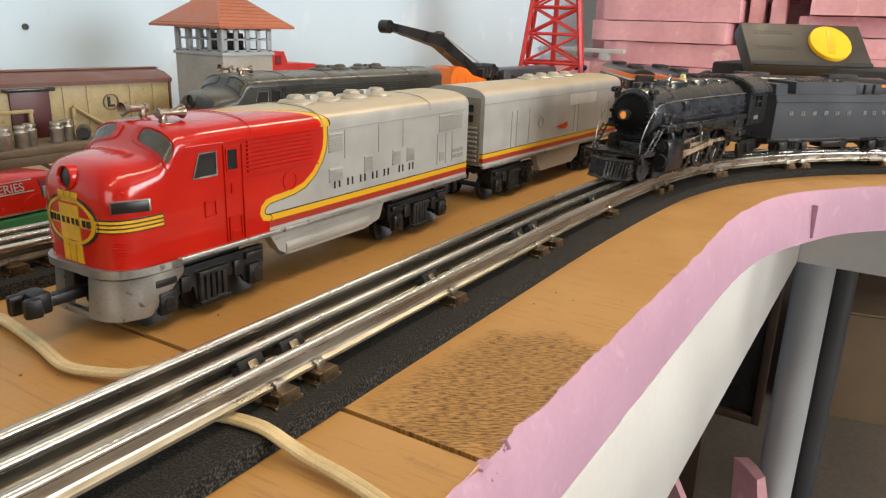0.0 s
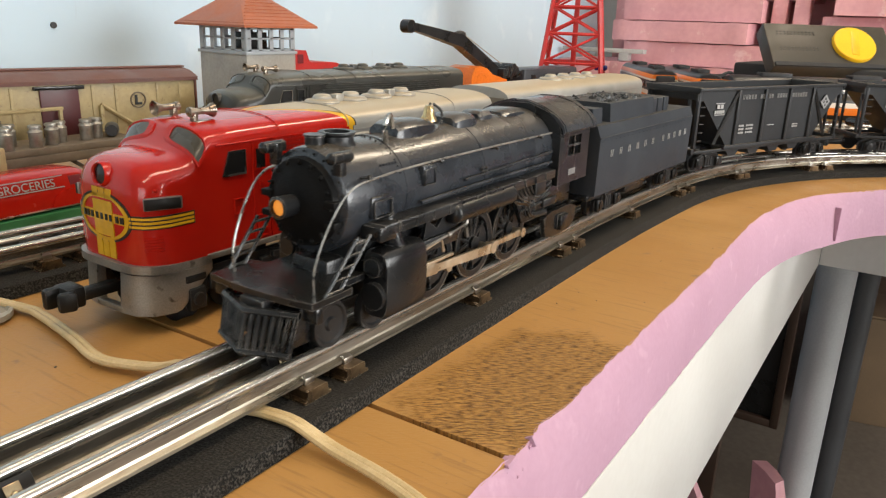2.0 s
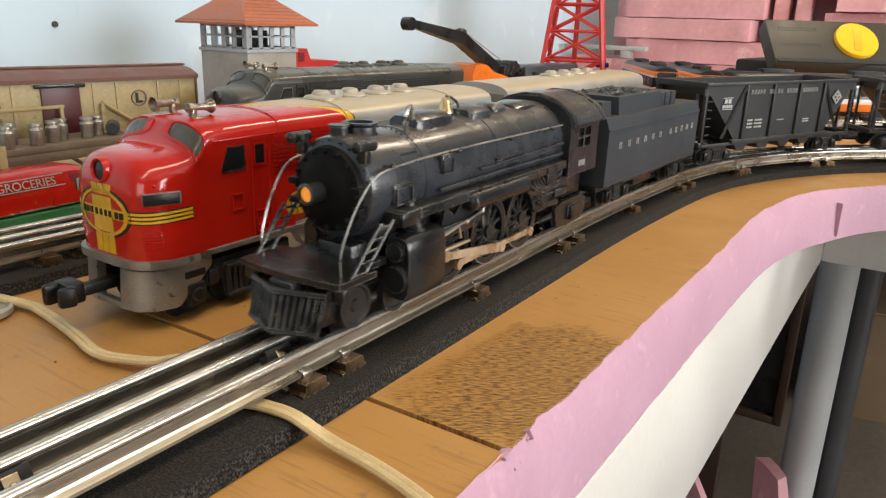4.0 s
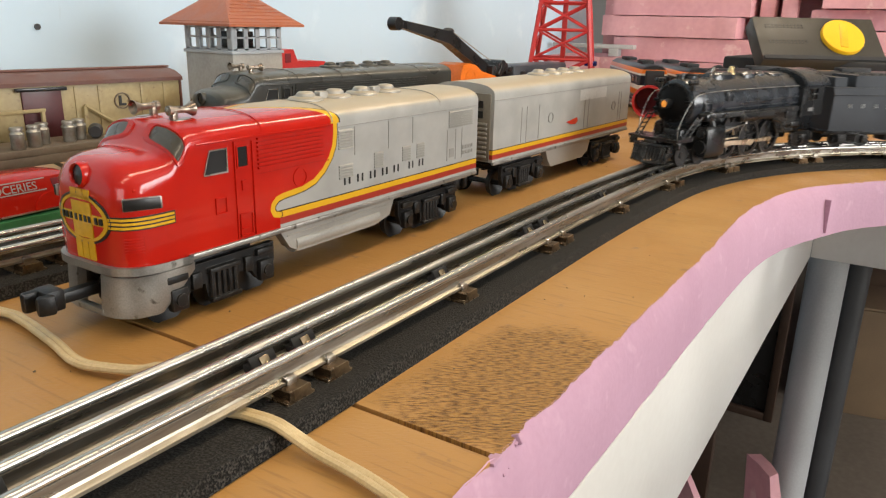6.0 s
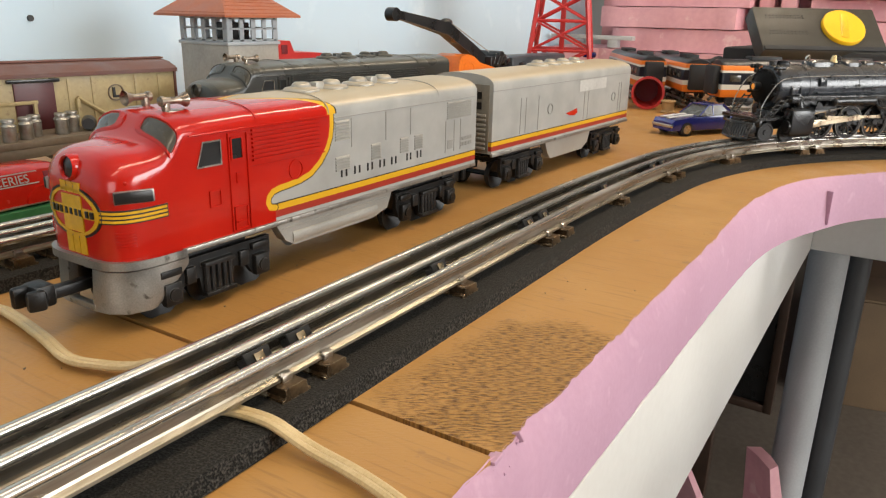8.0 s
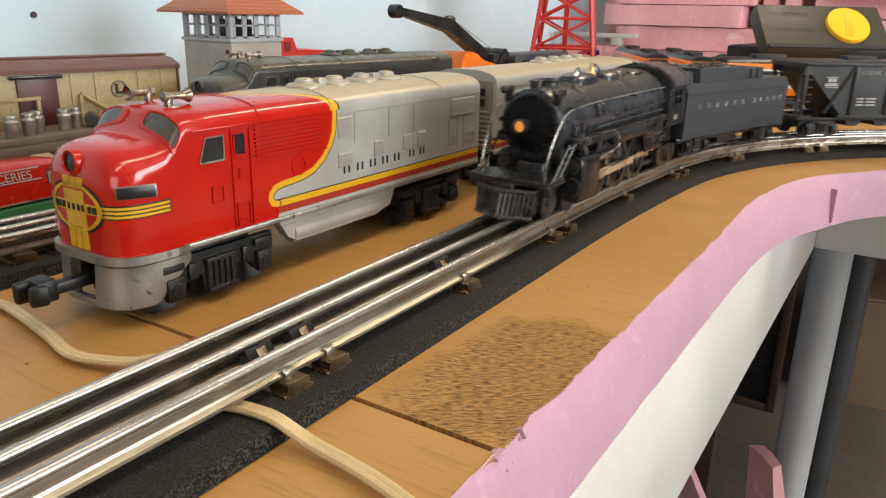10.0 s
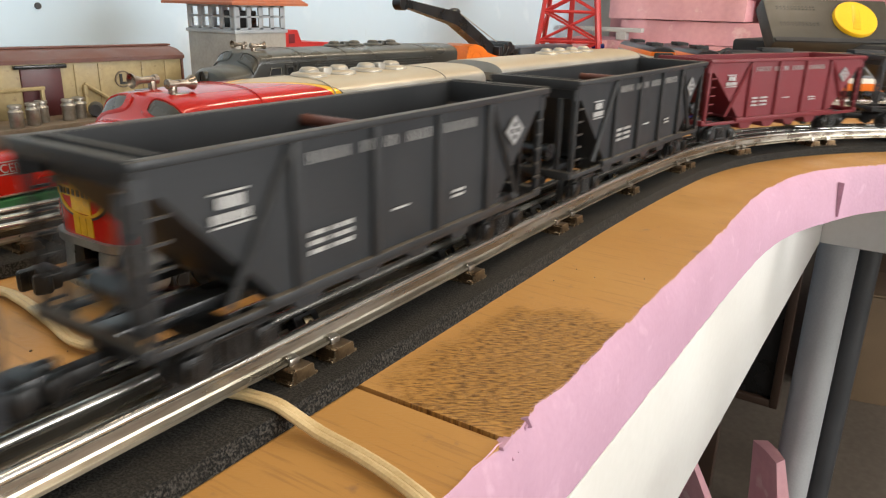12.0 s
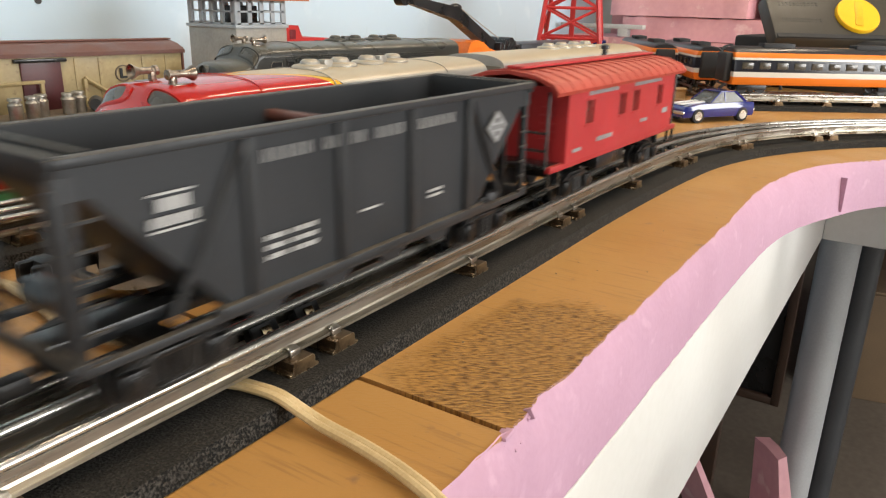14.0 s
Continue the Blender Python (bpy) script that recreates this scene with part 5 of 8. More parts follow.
        tube(bm, [(0.060, sg * 0.0255, 0.0790), (0.120, sg * 0.0265, 0.0800), (0.198, sg * 0.0280, 0.0800)], 0.0011, 6)
        tube(bm, [(0.098, sg * 0.0262, 0.0840), (0.198, sg * 0.0282, 0.0868)], 0.0008, 6)
        part("boiler_fitting", bm, M_BOILER, t)
        for hx, hz, hw, hh in ((0.067, zc + 0.0055, 0.0085, 0.0075), (0.030, zc - 0.0030, 0.0120, 0.0075), (0.118, zc + 0.002, 0.0045, 0.0020)):
            bm = bm_new()
            yy = sg * (math.sqrt(max(0.0, (r0 + 0.0012) ** 2 - (hz - zc) ** 2)) + 0.0007)
            for dx, dz, bw, bh in ((0, hh / 2, hw, 0.0007), (0, -hh / 2, hw, 0.0007), (hw / 2, 0, 0.0007, hh), (-hw / 2, 0, 0.0007, hh)):
                box(bm, (hx + dx, yy, hz + dz), (bw, 0.0016, bh), 0.0002)
            part("hatch_frame", bm, M_BLACK, t)
        for k in range(9):
            a = radians(24 + k * 8)
            part("rivet", ball(bm_new(), (0.0475, sg * (r0 + 0.0003) * math.cos(a), zc + (r0 + 0.0003) * math.sin(a)), 0.0006, 6), M_BOILER, t)
        # valve gear: link, radius bar and lifting arm over the first drivers
        bm = bm_new()
        tube(bm, smooth_pts([(0.0965, sg * 0.0300, 0.0690), (0.0945, sg * 0.0302, 0.0620), (0.0960, sg * 0.0300, 0.0550)], 5), 0.0012, 6)
        tube(bm, [(0.0560, sg * 0.0300, 0.0580), (0.0780, sg * 0.0302, 0.0600), (0.0955, sg * 0.0302, 0.0625)], 0.0008, 6)
        ball(bm, (0.0780, sg * 0.0306, 0.0600), 0.0016, 8)
        part("valve_gear", bm, M_TYRERIM, t, "worn steel valve gear")
        for k in range(5):
            bm = tube(bm_new(), smooth_pts([(0.148 + k * 0.004, sg * 0.0300, 0.0735), (0.152 + k * 0.006, sg * 0.0305, 0.0660 - 0.001 * k), (0.168 + k * 0.006, sg * 0.0305, 0.0600 + 0.0012 * k)], 4), 0.0007, 5)
            part("injector_pipe", bm, M_BLACK, t)
        bm = bm_new()
        box(bm, (0.178, sg * 0.0300, 0.0680), (0.014, 0.0040, 0.0090), 0.0008)
        box(bm, (0.195, sg * 0.0300, 0.0560), (0.020, 0.0030, 0.0050), 0.0008)
        part("injector", bm, M_BLACK, t)
        part("frame_rail", box(bm_new(), (0.118, sg * 0.0155, 0.0585), (0.120, 0.003, 0.0085), 0.0006), M_NEARBLACK, t)
        # cylinder block with slanted steam pipe
        bm = bm_new()
        rings = []
        for x in (0.0240, 0.0255, 0.0535, 0.0550):
            k = 0.93 if x in (0.0240, 0.0550) else 1.0
            rings.append([Vector((x, sg * (0.0262 + 0.0075 * k * (abs(math.cos(a)) ** 0.5) * (1 if math.cos(a) > 0 else -1)), 0.0475 + 0.0165 * k * (abs(math.sin(a)) ** 0.5) * (1 if math.sin(a) > 0 else -1))) for a in [2 * math.pi * i / 20 for i in range(20)]])
        loft(bm, rings)
        cyl(bm, (0.0395, sg * 0.0265, 0.060), (0.0345, sg * 0.0230, 0.0775), 0.0048, n=12)
        cyl(bm, (0.0215, sg * 0.0262, 0.0425), (0.0240, sg * 0.0262, 0.0425), 0.0065, n=16)
        cyl(bm, (0.0215, sg * 0.0262, 0.0560), (0.0240, sg * 0.0262, 0.0560), 0.0045, n=16)
        part("cylinder_block", bm, M_BLACK, t)
        bm = bm_new()
        box(bm, (0.0715, sg * 0.0285, 0.0580), (0.033, 0.0025, 0.0060), 0.0006)
        prism(bm, [(0.060, 0.0600), (0.063, 0.0700), (0.072, 0.0640), (0.080, 0.0720), (0.090, 0.0700), (0.092, 0.0560), (0.086, 0.0540), (0.078, 0.0590), (0.066, 0.0560)], lambda u, v, w: (u, sg * 0.0262 - 0.001 + w, v), 0.002)
        part("valve_hanger", bm, M_BLACK, t)
        bm = bm_new()
        tube(bm, smooth_pts([(0.146, sg * 0.0275, 0.0740), (0.150, sg * 0.0285, 0.0640), (0.164, sg * 0.0290, 0.0600), (0.170, sg * 0.0295, 0.0520), (0.190, sg * 0.0295, 0.0500)], 5), 0.0020, 7)
        prism(bm, [(0.150, 0.0730), (0.154, 0.0600), (0.162, 0.0480), (0.176, 0.0480), (0.180, 0.0560), (0.198, 0.0600), (0.200, 0.0730)], lambda u, v, w: (u, sg * 0.0272 - 0.0015 + w, v), 0.003)
        for k in range(4):
            tube(bm, [(0.156 + k * 0.006, sg * 0.0292, 0.0560 + k * 0.002), (0.196, sg * 0.0295, 0.0575 + k * 0.0036)], 0.0008, 5)
        part("firebox_side", bm, M_BLACK, t)
        # trailing truck
        bm = bm_new()
        prism(bm, [(0.196, 0.0430), (0.200, 0.0300), (0.214, 0.0280), (0.238, 0.0290), (0.246, 0.0350), (0.246, 0.0430), (0.236, 0.0460), (0.206, 0.0460)], lambda u, v, w: (u, sg * 0.0255 - 0.0015 + w, v), 0.003)
        box(bm, (0.2235, sg * 0.0280, 0.0365), (0.012, 0.004, 0.010), 0.001)
        part("trailing_frame", bm, M_BLACK, t)
    # cab with windows
    bm = bm_new()
    out = [(-0.0310, 0.064), (-0.0310, 0.0985), (-0.0290, 0.1035), (-0.0200, 0.1105), (-0.008, 0.1145), (0.008, 0.1145), (0.0200, 0.1105), (0.0290, 0.1035), (0.0310, 0.0985), (0.0310, 0.064)]
    prism(bm, out, lambda u, v, w: (0.2030 + w, u, v), 0.0050)
    for sg in (-1, 1):
        for a, b, c, d in ((0.208, 0.249, 0.064, 0.0815), (0.208, 0.249, 0.0945, 0.1000), (0.208, 0.2160, 0.0815, 0.0945), (0.2360, 0.249, 0.0815, 0.0945), (0.2250, 0.2262, 0.0815, 0.0945), (0.2160, 0.2360, 0.0876, 0.0886)):
            box(bm, ((a + b) / 2, sg * 0.0300, (c + d) / 2), (b - a, 0.0020, d - c))
    part("cab_wall", bm, M_BLACK, t)
    bm = bm_new()
    arc = [(-0.0335, 0.0985), (-0.0325, 0.1020), (-0.0270, 0.1075), (-0.0170, 0.1128), (-0.006, 0.1158), (0.006, 0.1158), (0.0170, 0.1128), (0.0270, 0.1075), (0.0325, 0.1020), (0.0335, 0.0985)]
    loft(bm, [[Vector((x, u, v)) for u, v in arc] + [Vector((x, u * 0.96, v - 0.0016)) for u, v in arc[::-1]] for x in (0.2035, 0.2100, 0.2480, 0.2560)])
    for x in (0.206, 0.2495):
        loft(bm, [[Vector((xx, u * 1.01, v + 0.0004)) for u, v in arc] + [Vector((xx, u * 0.97, v - 0.001)) for u, v in arc[::-1]] for xx in (x - 0.0006, x + 0.0006)])
    part("cab_roof", bm, M_BOILER, t)
    bars(t, "cab_numbers", Matrix.Translation((0.2185, -0.0312, 0.0690)) @ SIDE, (0.0020,) * 4, 0.0040, M_WHITEDULL, 0.0008)
    # frame, pilot deck, cowcatcher
    bm = bm_new()
    box(bm, (0.112, 0, 0.048), (0.205, 0.022, 0.022), 0.002)
    box(bm, (0.110, 0, 0.0650), (0.180, 0.038, 0.016), 0.002)
    part("frame", bm, M_BLACK, t)
    bm = bm_new()
    prism(bm, [(-0.0205, -0.0300), (-0.0225, -0.016), (-0.0235, 0.0), (-0.0225, 0.016), (-0.0205, 0.0300), (0.004, 0.030), (0.006, 0.022), (0.022, 0.022), (0.022, -0.022), (0.006, -0.022), (0.004, -0.030)], lambda u, v, w: (u, v, 0.0500 + w), 0.0030)
    deck = part("pilot_deck", bm, M_BLACK, t)
    for k in (-1, 1):
        part("deck_step", box(bm_new(), (-0.0165, k * 0.0265, 0.0465), (0.004, 0.008, 0.0070), 0.0008), M_BLACK, deck)
    part("coupler_pocket", box(bm_new(), (-0.0225, 0, 0.0455), (0.006, 0.014, 0.009), 0.001), M_BLACK, deck)
    bm = bm_new()
    def front(v, z):
        k = (0.050 - z) / 0.022
        return Vector((-0.0185 - 0.0085 * (1 - abs(v / 0.0225)) - 0.0060 * k, v * (1 - 0.08 * k), z))
    for z, rr in ((0.0455, 0.0018), (0.0290, 0.0016)):
        tube(bm, [front(-0.0225 + 0.045 * i / 16, z) for i in range(17)], rr, 6)
    catcher = part("cowcatcher", bm, M_BLACK, t, "slatted black pilot")
    for i in range(15):
        v = -0.0215 + 0.043 * i / 14
        part("slat", tube(bm_new(), [front(v, 0.0455), front(v, 0.0300)], 0.0012, 6), M_BLACK, catcher)
    # added near-black block: the dark between the slats, closing the view through
    part("slat_shade_block", box(bm_new(), (-0.0155, 0, 0.0385), (0.010, 0.0385, 0.0165), 0.001), M_NEARBLACK, t)
    # added black block that stands in for the shade under the cab
    part("under_cab_block", box(bm_new(), (0.2150, 0, 0.0560), (0.062, 0.044, 0.020), 0.002), M_BLACK, t)
    # leading wheels and trailing wheels
    lead = disc_wheel("pilot_wheel", 0.0105)
    wheels, spin = [], []
    for x, r, me in ((0.0, 0.0105, lead), (0.0300, 0.0092, lead), (0.2235, 0.0098, lead)):
        for sg in (-1, 1):
            o = new("pilot_wheel" if x < 0.1 else "trailing_wheel", me)
            o.parent = t
            o.matrix_basis = Matrix.Translation((x, sg * 0.0195, RAIL + r)) @ Matrix.Rotation(radians(180) if sg < 0 else 0, 4, "Z")
    part("pilot_axle", cyl(bm_new(), (0.0, -0.017, 0.0355), (0.0, 0.017, 0.0355), 0.0016, n=8), M_TYRE, t)
    for x in (0.0755, 0.1180, 0.1580):
        for sg in (-1, 1):
            wheels.append((spoked_wheel(t, x, sg * 0.0195, RAIL + 0.0195, 0.0195, sg), (x, sg * 0.0195, RAIL + 0.0195)))
    rods = []
    for sg in (-1, 1):
        bm = bm_new()
        y = sg * 0.0258
        prism(bm, [(0.0725, -0.0020), (0.0725, 0.0020), (0.110, 0.0014), (0.118, 0.0024), (0.126, 0.0014), (0.1605, 0.0020), (0.1605, -0.0020), (0.126, -0.0014), (0.118, -0.0024), (0.110, -0.0014)], lambda u, v, w: (u, y - 0.0008 + w, v), 0.0016)
        for x in (0.0755, 0.1180, 0.1580):
            cyl(bm, (x, y - sg * 0.001, 0), (x, y + sg * 0.0022, 0), 0.0030, n=12)
        rod = part("side_rod", bm, M_STEELROD, t, "worn steel side rod")
        rods.append(rod)
        bm = bm_new()
        prism(bm, [(0.0, -0.0020), (0.0, 0.0020), (0.058, 0.0028), (0.058, -0.0028)], lambda u, v, w: (u, sg * 0.0288 - 0.0007 + w, v), 0.0014)
        cyl(bm, (0.058, sg * 0.0278, 0), (0.058, sg * 0.0302, 0), 0.0032, n=12)
        cyl(bm, (0.0, sg * 0.0275, 0), (0.0, sg * 0.0300, 0), 0.0026, n=10)
        box(bm, (-0.004, sg * 0.0285, 0), (0.011, 0.003, 0.006), 0.0006)
        rod = part("main_rod", bm, M_STEELROD, t, "brass-toned steel main rod")
        rods.append(rod)
        bm = bm_new()
        cyl(bm, (0.050, sg * 0.0272, 0.0445), (0.076, sg * 0.0272, 0.0445), 0.0011, n=8)
        box(bm, (0.068, sg * 0.0290, 0.0485), (0.032, 0.0022, 0.0016), 0.0003)
        tube(bm, [(0.054, sg * 0.0292, 0.0560), (0.072, sg * 0.0296, 0.0590), (0.0745, sg * 0.0296, 0.0520)], 0.0010, 6)
        part("crosshead_guide", bm, M_STEELROD, t)
    knuckle(t, 0.252, 1, 0.040)
    return t, wheels, rods


def freight_truck(parent, x, black=M_TRUCK):
    truck = part("truck", box(bm_new(), (x, 0, 0.0400), (0.014, 0.044, 0.007), 0.001), black, parent, "black sprung freight truck")
    for sg in (-1, 1):
        bm = bm_new()
        y = sg * 0.0235
        prism(bm, [(-0.0225, 0.038), (-0.0235, 0.030), (-0.012, 0.0275), (-0.008, 0.0300), (0.008, 0.0300), (0.012, 0.0275), (0.0235, 0.030), (0.0225, 0.038), (0.010, 0.0435), (-0.010, 0.0435)], lambda u, v, w: (x + u, y - 0.0014 + w, v), 0.0028)
        for jx in (-0.0165, 0.0165):
            box(bm, (x + jx, y + sg * 0.0025, 0.0345), (0.0085, 0.0035, 0.0095), 0.0012)
            cyl(bm, (x + jx, y, 0.0345), (x + jx, y + sg * 0.0052, 0.0345), 0.0030, n=12)
            box(bm, (x + jx * 0.62, y + sg * 0.0016, 0.0395), (0.0120, 0.0016, 0.0018), 0.0004, Matrix.Rotation(radians(24 if jx > 0 else -24), 4, "Y"))
        for k in (-1, 0, 1):
            cyl(bm, (x + k * 0.0038, y + sg * 0.0018, 0.0305), (x + k * 0.0038, y + sg * 0.0018, 0.0405), 0.0016, n=8)
        box(bm, (x, y + sg * 0.0018, 0.0300), (0.015, 0.0042, 0.0018), 0.0005)
        box(bm, (x, y + sg * 0.0018, 0.0412), (0.017, 0.0042, 0.0022), 0.0005)
        part("side_frame", bm, black, truck)
    me = disc_wheel("wheel", 0.0092)
    for jx in (-0.0165, 0.0165):
        for sg in (-1, 1):
            o = new("wheel", me)
            o.parent = truck
            o.matrix_basis = Matrix.Translation((x + jx, sg * 0.0182, RAIL + 0.0092)) @ Matrix.Rotation(radians(180) if sg < 0 else 0, 4, "Z")


def tender():
    t = thing("tender", "black toy locomotive tender with a coal load", "toy tender")
    L = 0.204
    bm = bm_new()
    prism(bm, [(-0.0305, 0.0445), (-0.0312, 0.0866), (-0.0280, 0.0950), (0.0280, 0.0950), (0.0312, 0.0866), (0.0305, 0.0445)], lambda u, v, w: (w, u, v), L)
    part("tank", bm, M_PLASTIC, t, "black riveted tender body")
    bm = bm_new()
    prism(bm, [(-0.0245, 0.0945), (-0.0232, 0.1085), (0.0232, 0.1085), (0.0245, 0.0945)], lambda u, v, w: (0.030 + w, u, v), 0.088)
    part("coal_bunker", bm, M_PLASTIC, t)
    bm = bm_new()
    prism(bm, [(-0.0225, 0.0945), (-0.0215, 0.1060), (0.0215, 0.1060), (0.0225, 0.0945)], lambda u, v, w: (0.004 + w, u, v), 0.016)
    part("front_bulkhead", bm, M_PLASTIC, t)
    for sg in (-1, 1):
        part("seam_strip", box(bm_new(), (L / 2, sg * 0.0313, 0.0866), (L, 0.0010, 0.0011), 0.0003), M_PLASTIC, t)
    bm = bm_new()
    rnd = random.Random(3)
    for i in range(90):
        box(bm, (0.038 + rnd.uniform(0, 0.072), rnd.uniform(-0.019, 0.019), 0.1062 + rnd.uniform(0, 0.0010)), [rnd.uniform(0.003, 0.006) for _ in range(3)], 0, Matrix.Rotation(rnd.uniform(0, 6), 4, (rnd.random(), rnd.random(), 1)))
    part("coal", bm, M_BLACK, t, "heap of black coal")
    bm = bm_new()
    for x in (0.118, 0.132, 0.146):
        box(bm, (x + 0.006, 0, 0.1005), (0.011, 0.046, 0.0120), 0.001)
    box(bm, (0.172, 0.0, 0.0975), (0.020, 0.018, 0.006), 0.001)
    cyl(bm, (0.190, 0.0, 0.094), (0.190, 0.0, 0.101), 0.006, n=16)
    part("water_hatch", bm, M_PLASTIC, t)
    for sg in (-1, 1):
        bm = bm_new()
        tube(bm, smooth_pts([(L, sg * 0.0290, 0.050), (L + 0.003, sg * 0.0290, 0.070), (L, sg * 0.0290, 0.092)], 4), 0.0008, 6)
        for k in range(4):
            box(bm, (L + 0.002, sg * 0.0235, 0.052 + k * 0.010), (0.0012, 0.010, 0.0012))
        part("rear_ladder", bm, M_PLASTIC, t)
        for z, yy in ((0.0475, 0.0306), (0.0840, 0.0311)):
            rows = bm_new()
            for k in range(26):
                ball(rows, (0.005 + k * 0.0077, sg * yy, z), 0.0005, 5)
            tagged(part("rivet_row", rows, M_PLASTIC, t), kind="stuff")
    bars(t, "side_lettering", Matrix.Translation((0.0195, -0.0316, 0.0715)) @ SIDE, [0.0050] * 6, 0.0050, M_WHITEINK, 0.0117, split=True)
    bars(t, "side_lettering", Matrix.Translation((0.127, -0.0316, 0.0715)) @ SIDE, [0.0050] * 5, 0.0050, M_WHITEINK, 0.0092, split=True)
    bm = bm_new()
    box(bm, (L / 2, 0, 0.0420), (L, 0.050, 0.005), 0.001)
    box(bm, (L / 2, -0.012, 0.037), (0.040, 0.020, 0.010), 0.002)
    part("underframe", bm, M_BLACK, t)
    freight_truck(t, 0.036)
    freight_truck(t, 0.170)
    knuckle(t, L, 1, 0.036)
    return t


def hopper(mat, maroon=False):
    """Open four-bay hopper car with sloped ends, ribs and an empty bin."""
    t = thing("hopper_car", "maroon open toy hopper car with white lettering" if maroon else "dark grey open toy hopper car with white lettering", "toy hopper car", group="hopper cars")
    L, W, zt, zb = 0.273, 0.0312, 0.1085, 0.0500
    # sides: thin walls sloped ends
    for sg in (-1, 1):
        bm = bm_new()
        out = [(0.000, zt), (0.000, 0.0965), (0.010, 0.0965), (0.056, zb), (L - 0.056, zb), (L - 0.010, 0.0965), (L, 0.0965), (L, zt)]
        prism(bm, out, lambda u, v, w: (u, sg * (W - 0.0016) - 0.0008 + w, v), 0.0016)
        part("side_wall", bm, mat, t)
        bm = bm_new()
        box(bm, (L / 2, sg * W, zt - 0.0010), (L, 0.0046, 0.0030), 0.0006)
        part("top_rim", bm, mat, t)
        for x in (0.0665, 0.1130, 0.1600, 0.2065):
            part("rib", box(bm_new(), (x, sg * (W + 0.0003), (zt + zb) / 2 - 0.001), (0.0042, 0.0030, zt - zb - 0.001), 0.0005), mat, t)
        for x0, x1 in ((0.0665, 0.036), (0.2065, 0.237)):
            bm = bm_new()
            a, b = Vector((x0 + (0.030 if x1 > x0 else -0.030), sg * (W + 0.0004), zt - 0.003)), Vector((x0 + (0.003 if x1 > x0 else -0.003), sg * (W + 0.0004), zb + 0.014))
            if x1 < x0:
                a, b = Vector((x0 - 0.002, sg * (W + 0.0004), zt - 0.004)), Vector((x0 - 0.034, sg * (W + 0.0004), zb + 0.003))
            else:
                a, b = Vector((x0 + 0.002, sg * (W + 0.0004), zt - 0.004)), Vector((x0 + 0.034, sg * (W + 0.0004), zb + 0.003))
            tube(bm, [a, b], 0.0018, 4)
            part("diagonal_brace", bm, mat, t)
        bm = bm_new()
        box(bm, (L / 2, sg * W, zb - 0.001), (L - 0.100, 0.0040, 0.0042), 0.0006)
        box(bm, (L / 2, sg * (W - 0.002), zb - 0.0035), (L - 0.010, 0.0032, 0.0030), 0.0004)
        part("side_sill", bm, mat, t)
        # end posts and ladder
        for xe, d in ((0.004, 1), (L - 0.004, -1)):
            part("corner_post", box(bm_new(), (xe, sg * (W - 0.0020), (zt + 0.046) / 2), (0.0034, 0.0034, zt - 0.046), 0.0004), mat, t)
            for k in range(6):
                part("grab_iron", box(bm_new(), (xe + d * 0.0040, sg * (W + 0.0006), 0.050 + k * 0.0082), (0.0070, 0.0010, 0.0010)), mat, t)
    for xe, d in ((0.0, 1), (L, -1)):
        bm = bm_new()
        prism(bm, [(0.010, 0.0965), (0.056, zb), (0.0575, zb), (0.0116, 0.0970)], lambda u, v, w: ((u if d > 0 else L - u), -W + 0.002 + w, v), 2 * W - 0.004)
        box(bm, (xe + d * 0.0105, 0, 0.1030), (0.0020, 2 * W - 0.003, 0.013), 0.0003)
        part("sloped_end", bm, mat, t)
    for xe in (0.0015, L - 0.0015):
        bm = bm_new()
        box(bm, (xe, 0, zt - 0.0020), (0.0036, 2 * W + 0.002, 0.0060), 0.0005)
        box(bm, (xe, 0, 0.0478), (0.0036, 2 * W, 0.0050), 0.0005)
        for yy in (-0.018, 0.018):
            box(bm, (xe + (0.004 if xe < 0.1 else -0.004), yy, 0.072), (0.0026, 0.0030, 0.050), 0.0004)
        part("end_frame", bm, mat, t)
    bm = bm_new()
    for k in range(4):
        x0 = 0.062 + k * 0.0382
        prism(bm, [(x0, zb), (x0 + 0.011, 0.0375), (x0 + 0.023, 0.0375), (x0 + 0.034, zb)], lambda u, v, w: (u, -0.024 + w, v), 0.048)
    part("hopper_bay", bm, mat, t)
    part("floor_plate", box(bm_new(), (L / 2, 0, zb + 0.0006), (L - 0.11, 2 * W - 0.004, 0.0012)), mat, t)
    part("spreader_bar", cyl(bm_new(), (0.135, -W + 0.001, 0.1000), (0.135, W - 0.001, 0.1000), 0.0028, n=10), M_BROWN if not maroon else mat, t)
    bm = bm_new()
    box(bm, (L / 2, 0, 0.0445), (L - 0.012, 0.014, 0.006), 0.001)
    cyl(bm, (0.012, -0.010, 0.060), (0.012, 0.010, 0.060), 0.0055, n=12)
    part("centre_sill", bm, M_BLACK, t)
    freight_truck(t, 0.037)
    freight_truck(t, L - 0.037)
    knuckle(t, 0.002, -1, 0.036)
    knuckle(t, L - 0.002, 1, 0.036)
    white = M_WHITEINK
    P = lambda x, z: Matrix.Translation((x, -W - 0.0006, z)) @ SIDE
    bars(t, "name_lettering", P(0.0725, 0.0965), [0.0032] * 5 + [-0.0060] + [0.0032] * 2, 0.0046, white, 0.0018, split=True)
    bars(t, "name_lettering", P(0.1185, 0.0965), [0.0032] * 2 + [-0.0060] + [0.0032] * 4, 0.0046, white, 0.0018, split=True)
    bars(t, "name_lettering", P(0.1640, 0.0965), [0.0032] * 6, 0.0046, white, 0.0018, split=True)
    bars(t, "data_lettering", P(0.0280, 0.0935), [0.0150], 0.0007, white, 0.001)
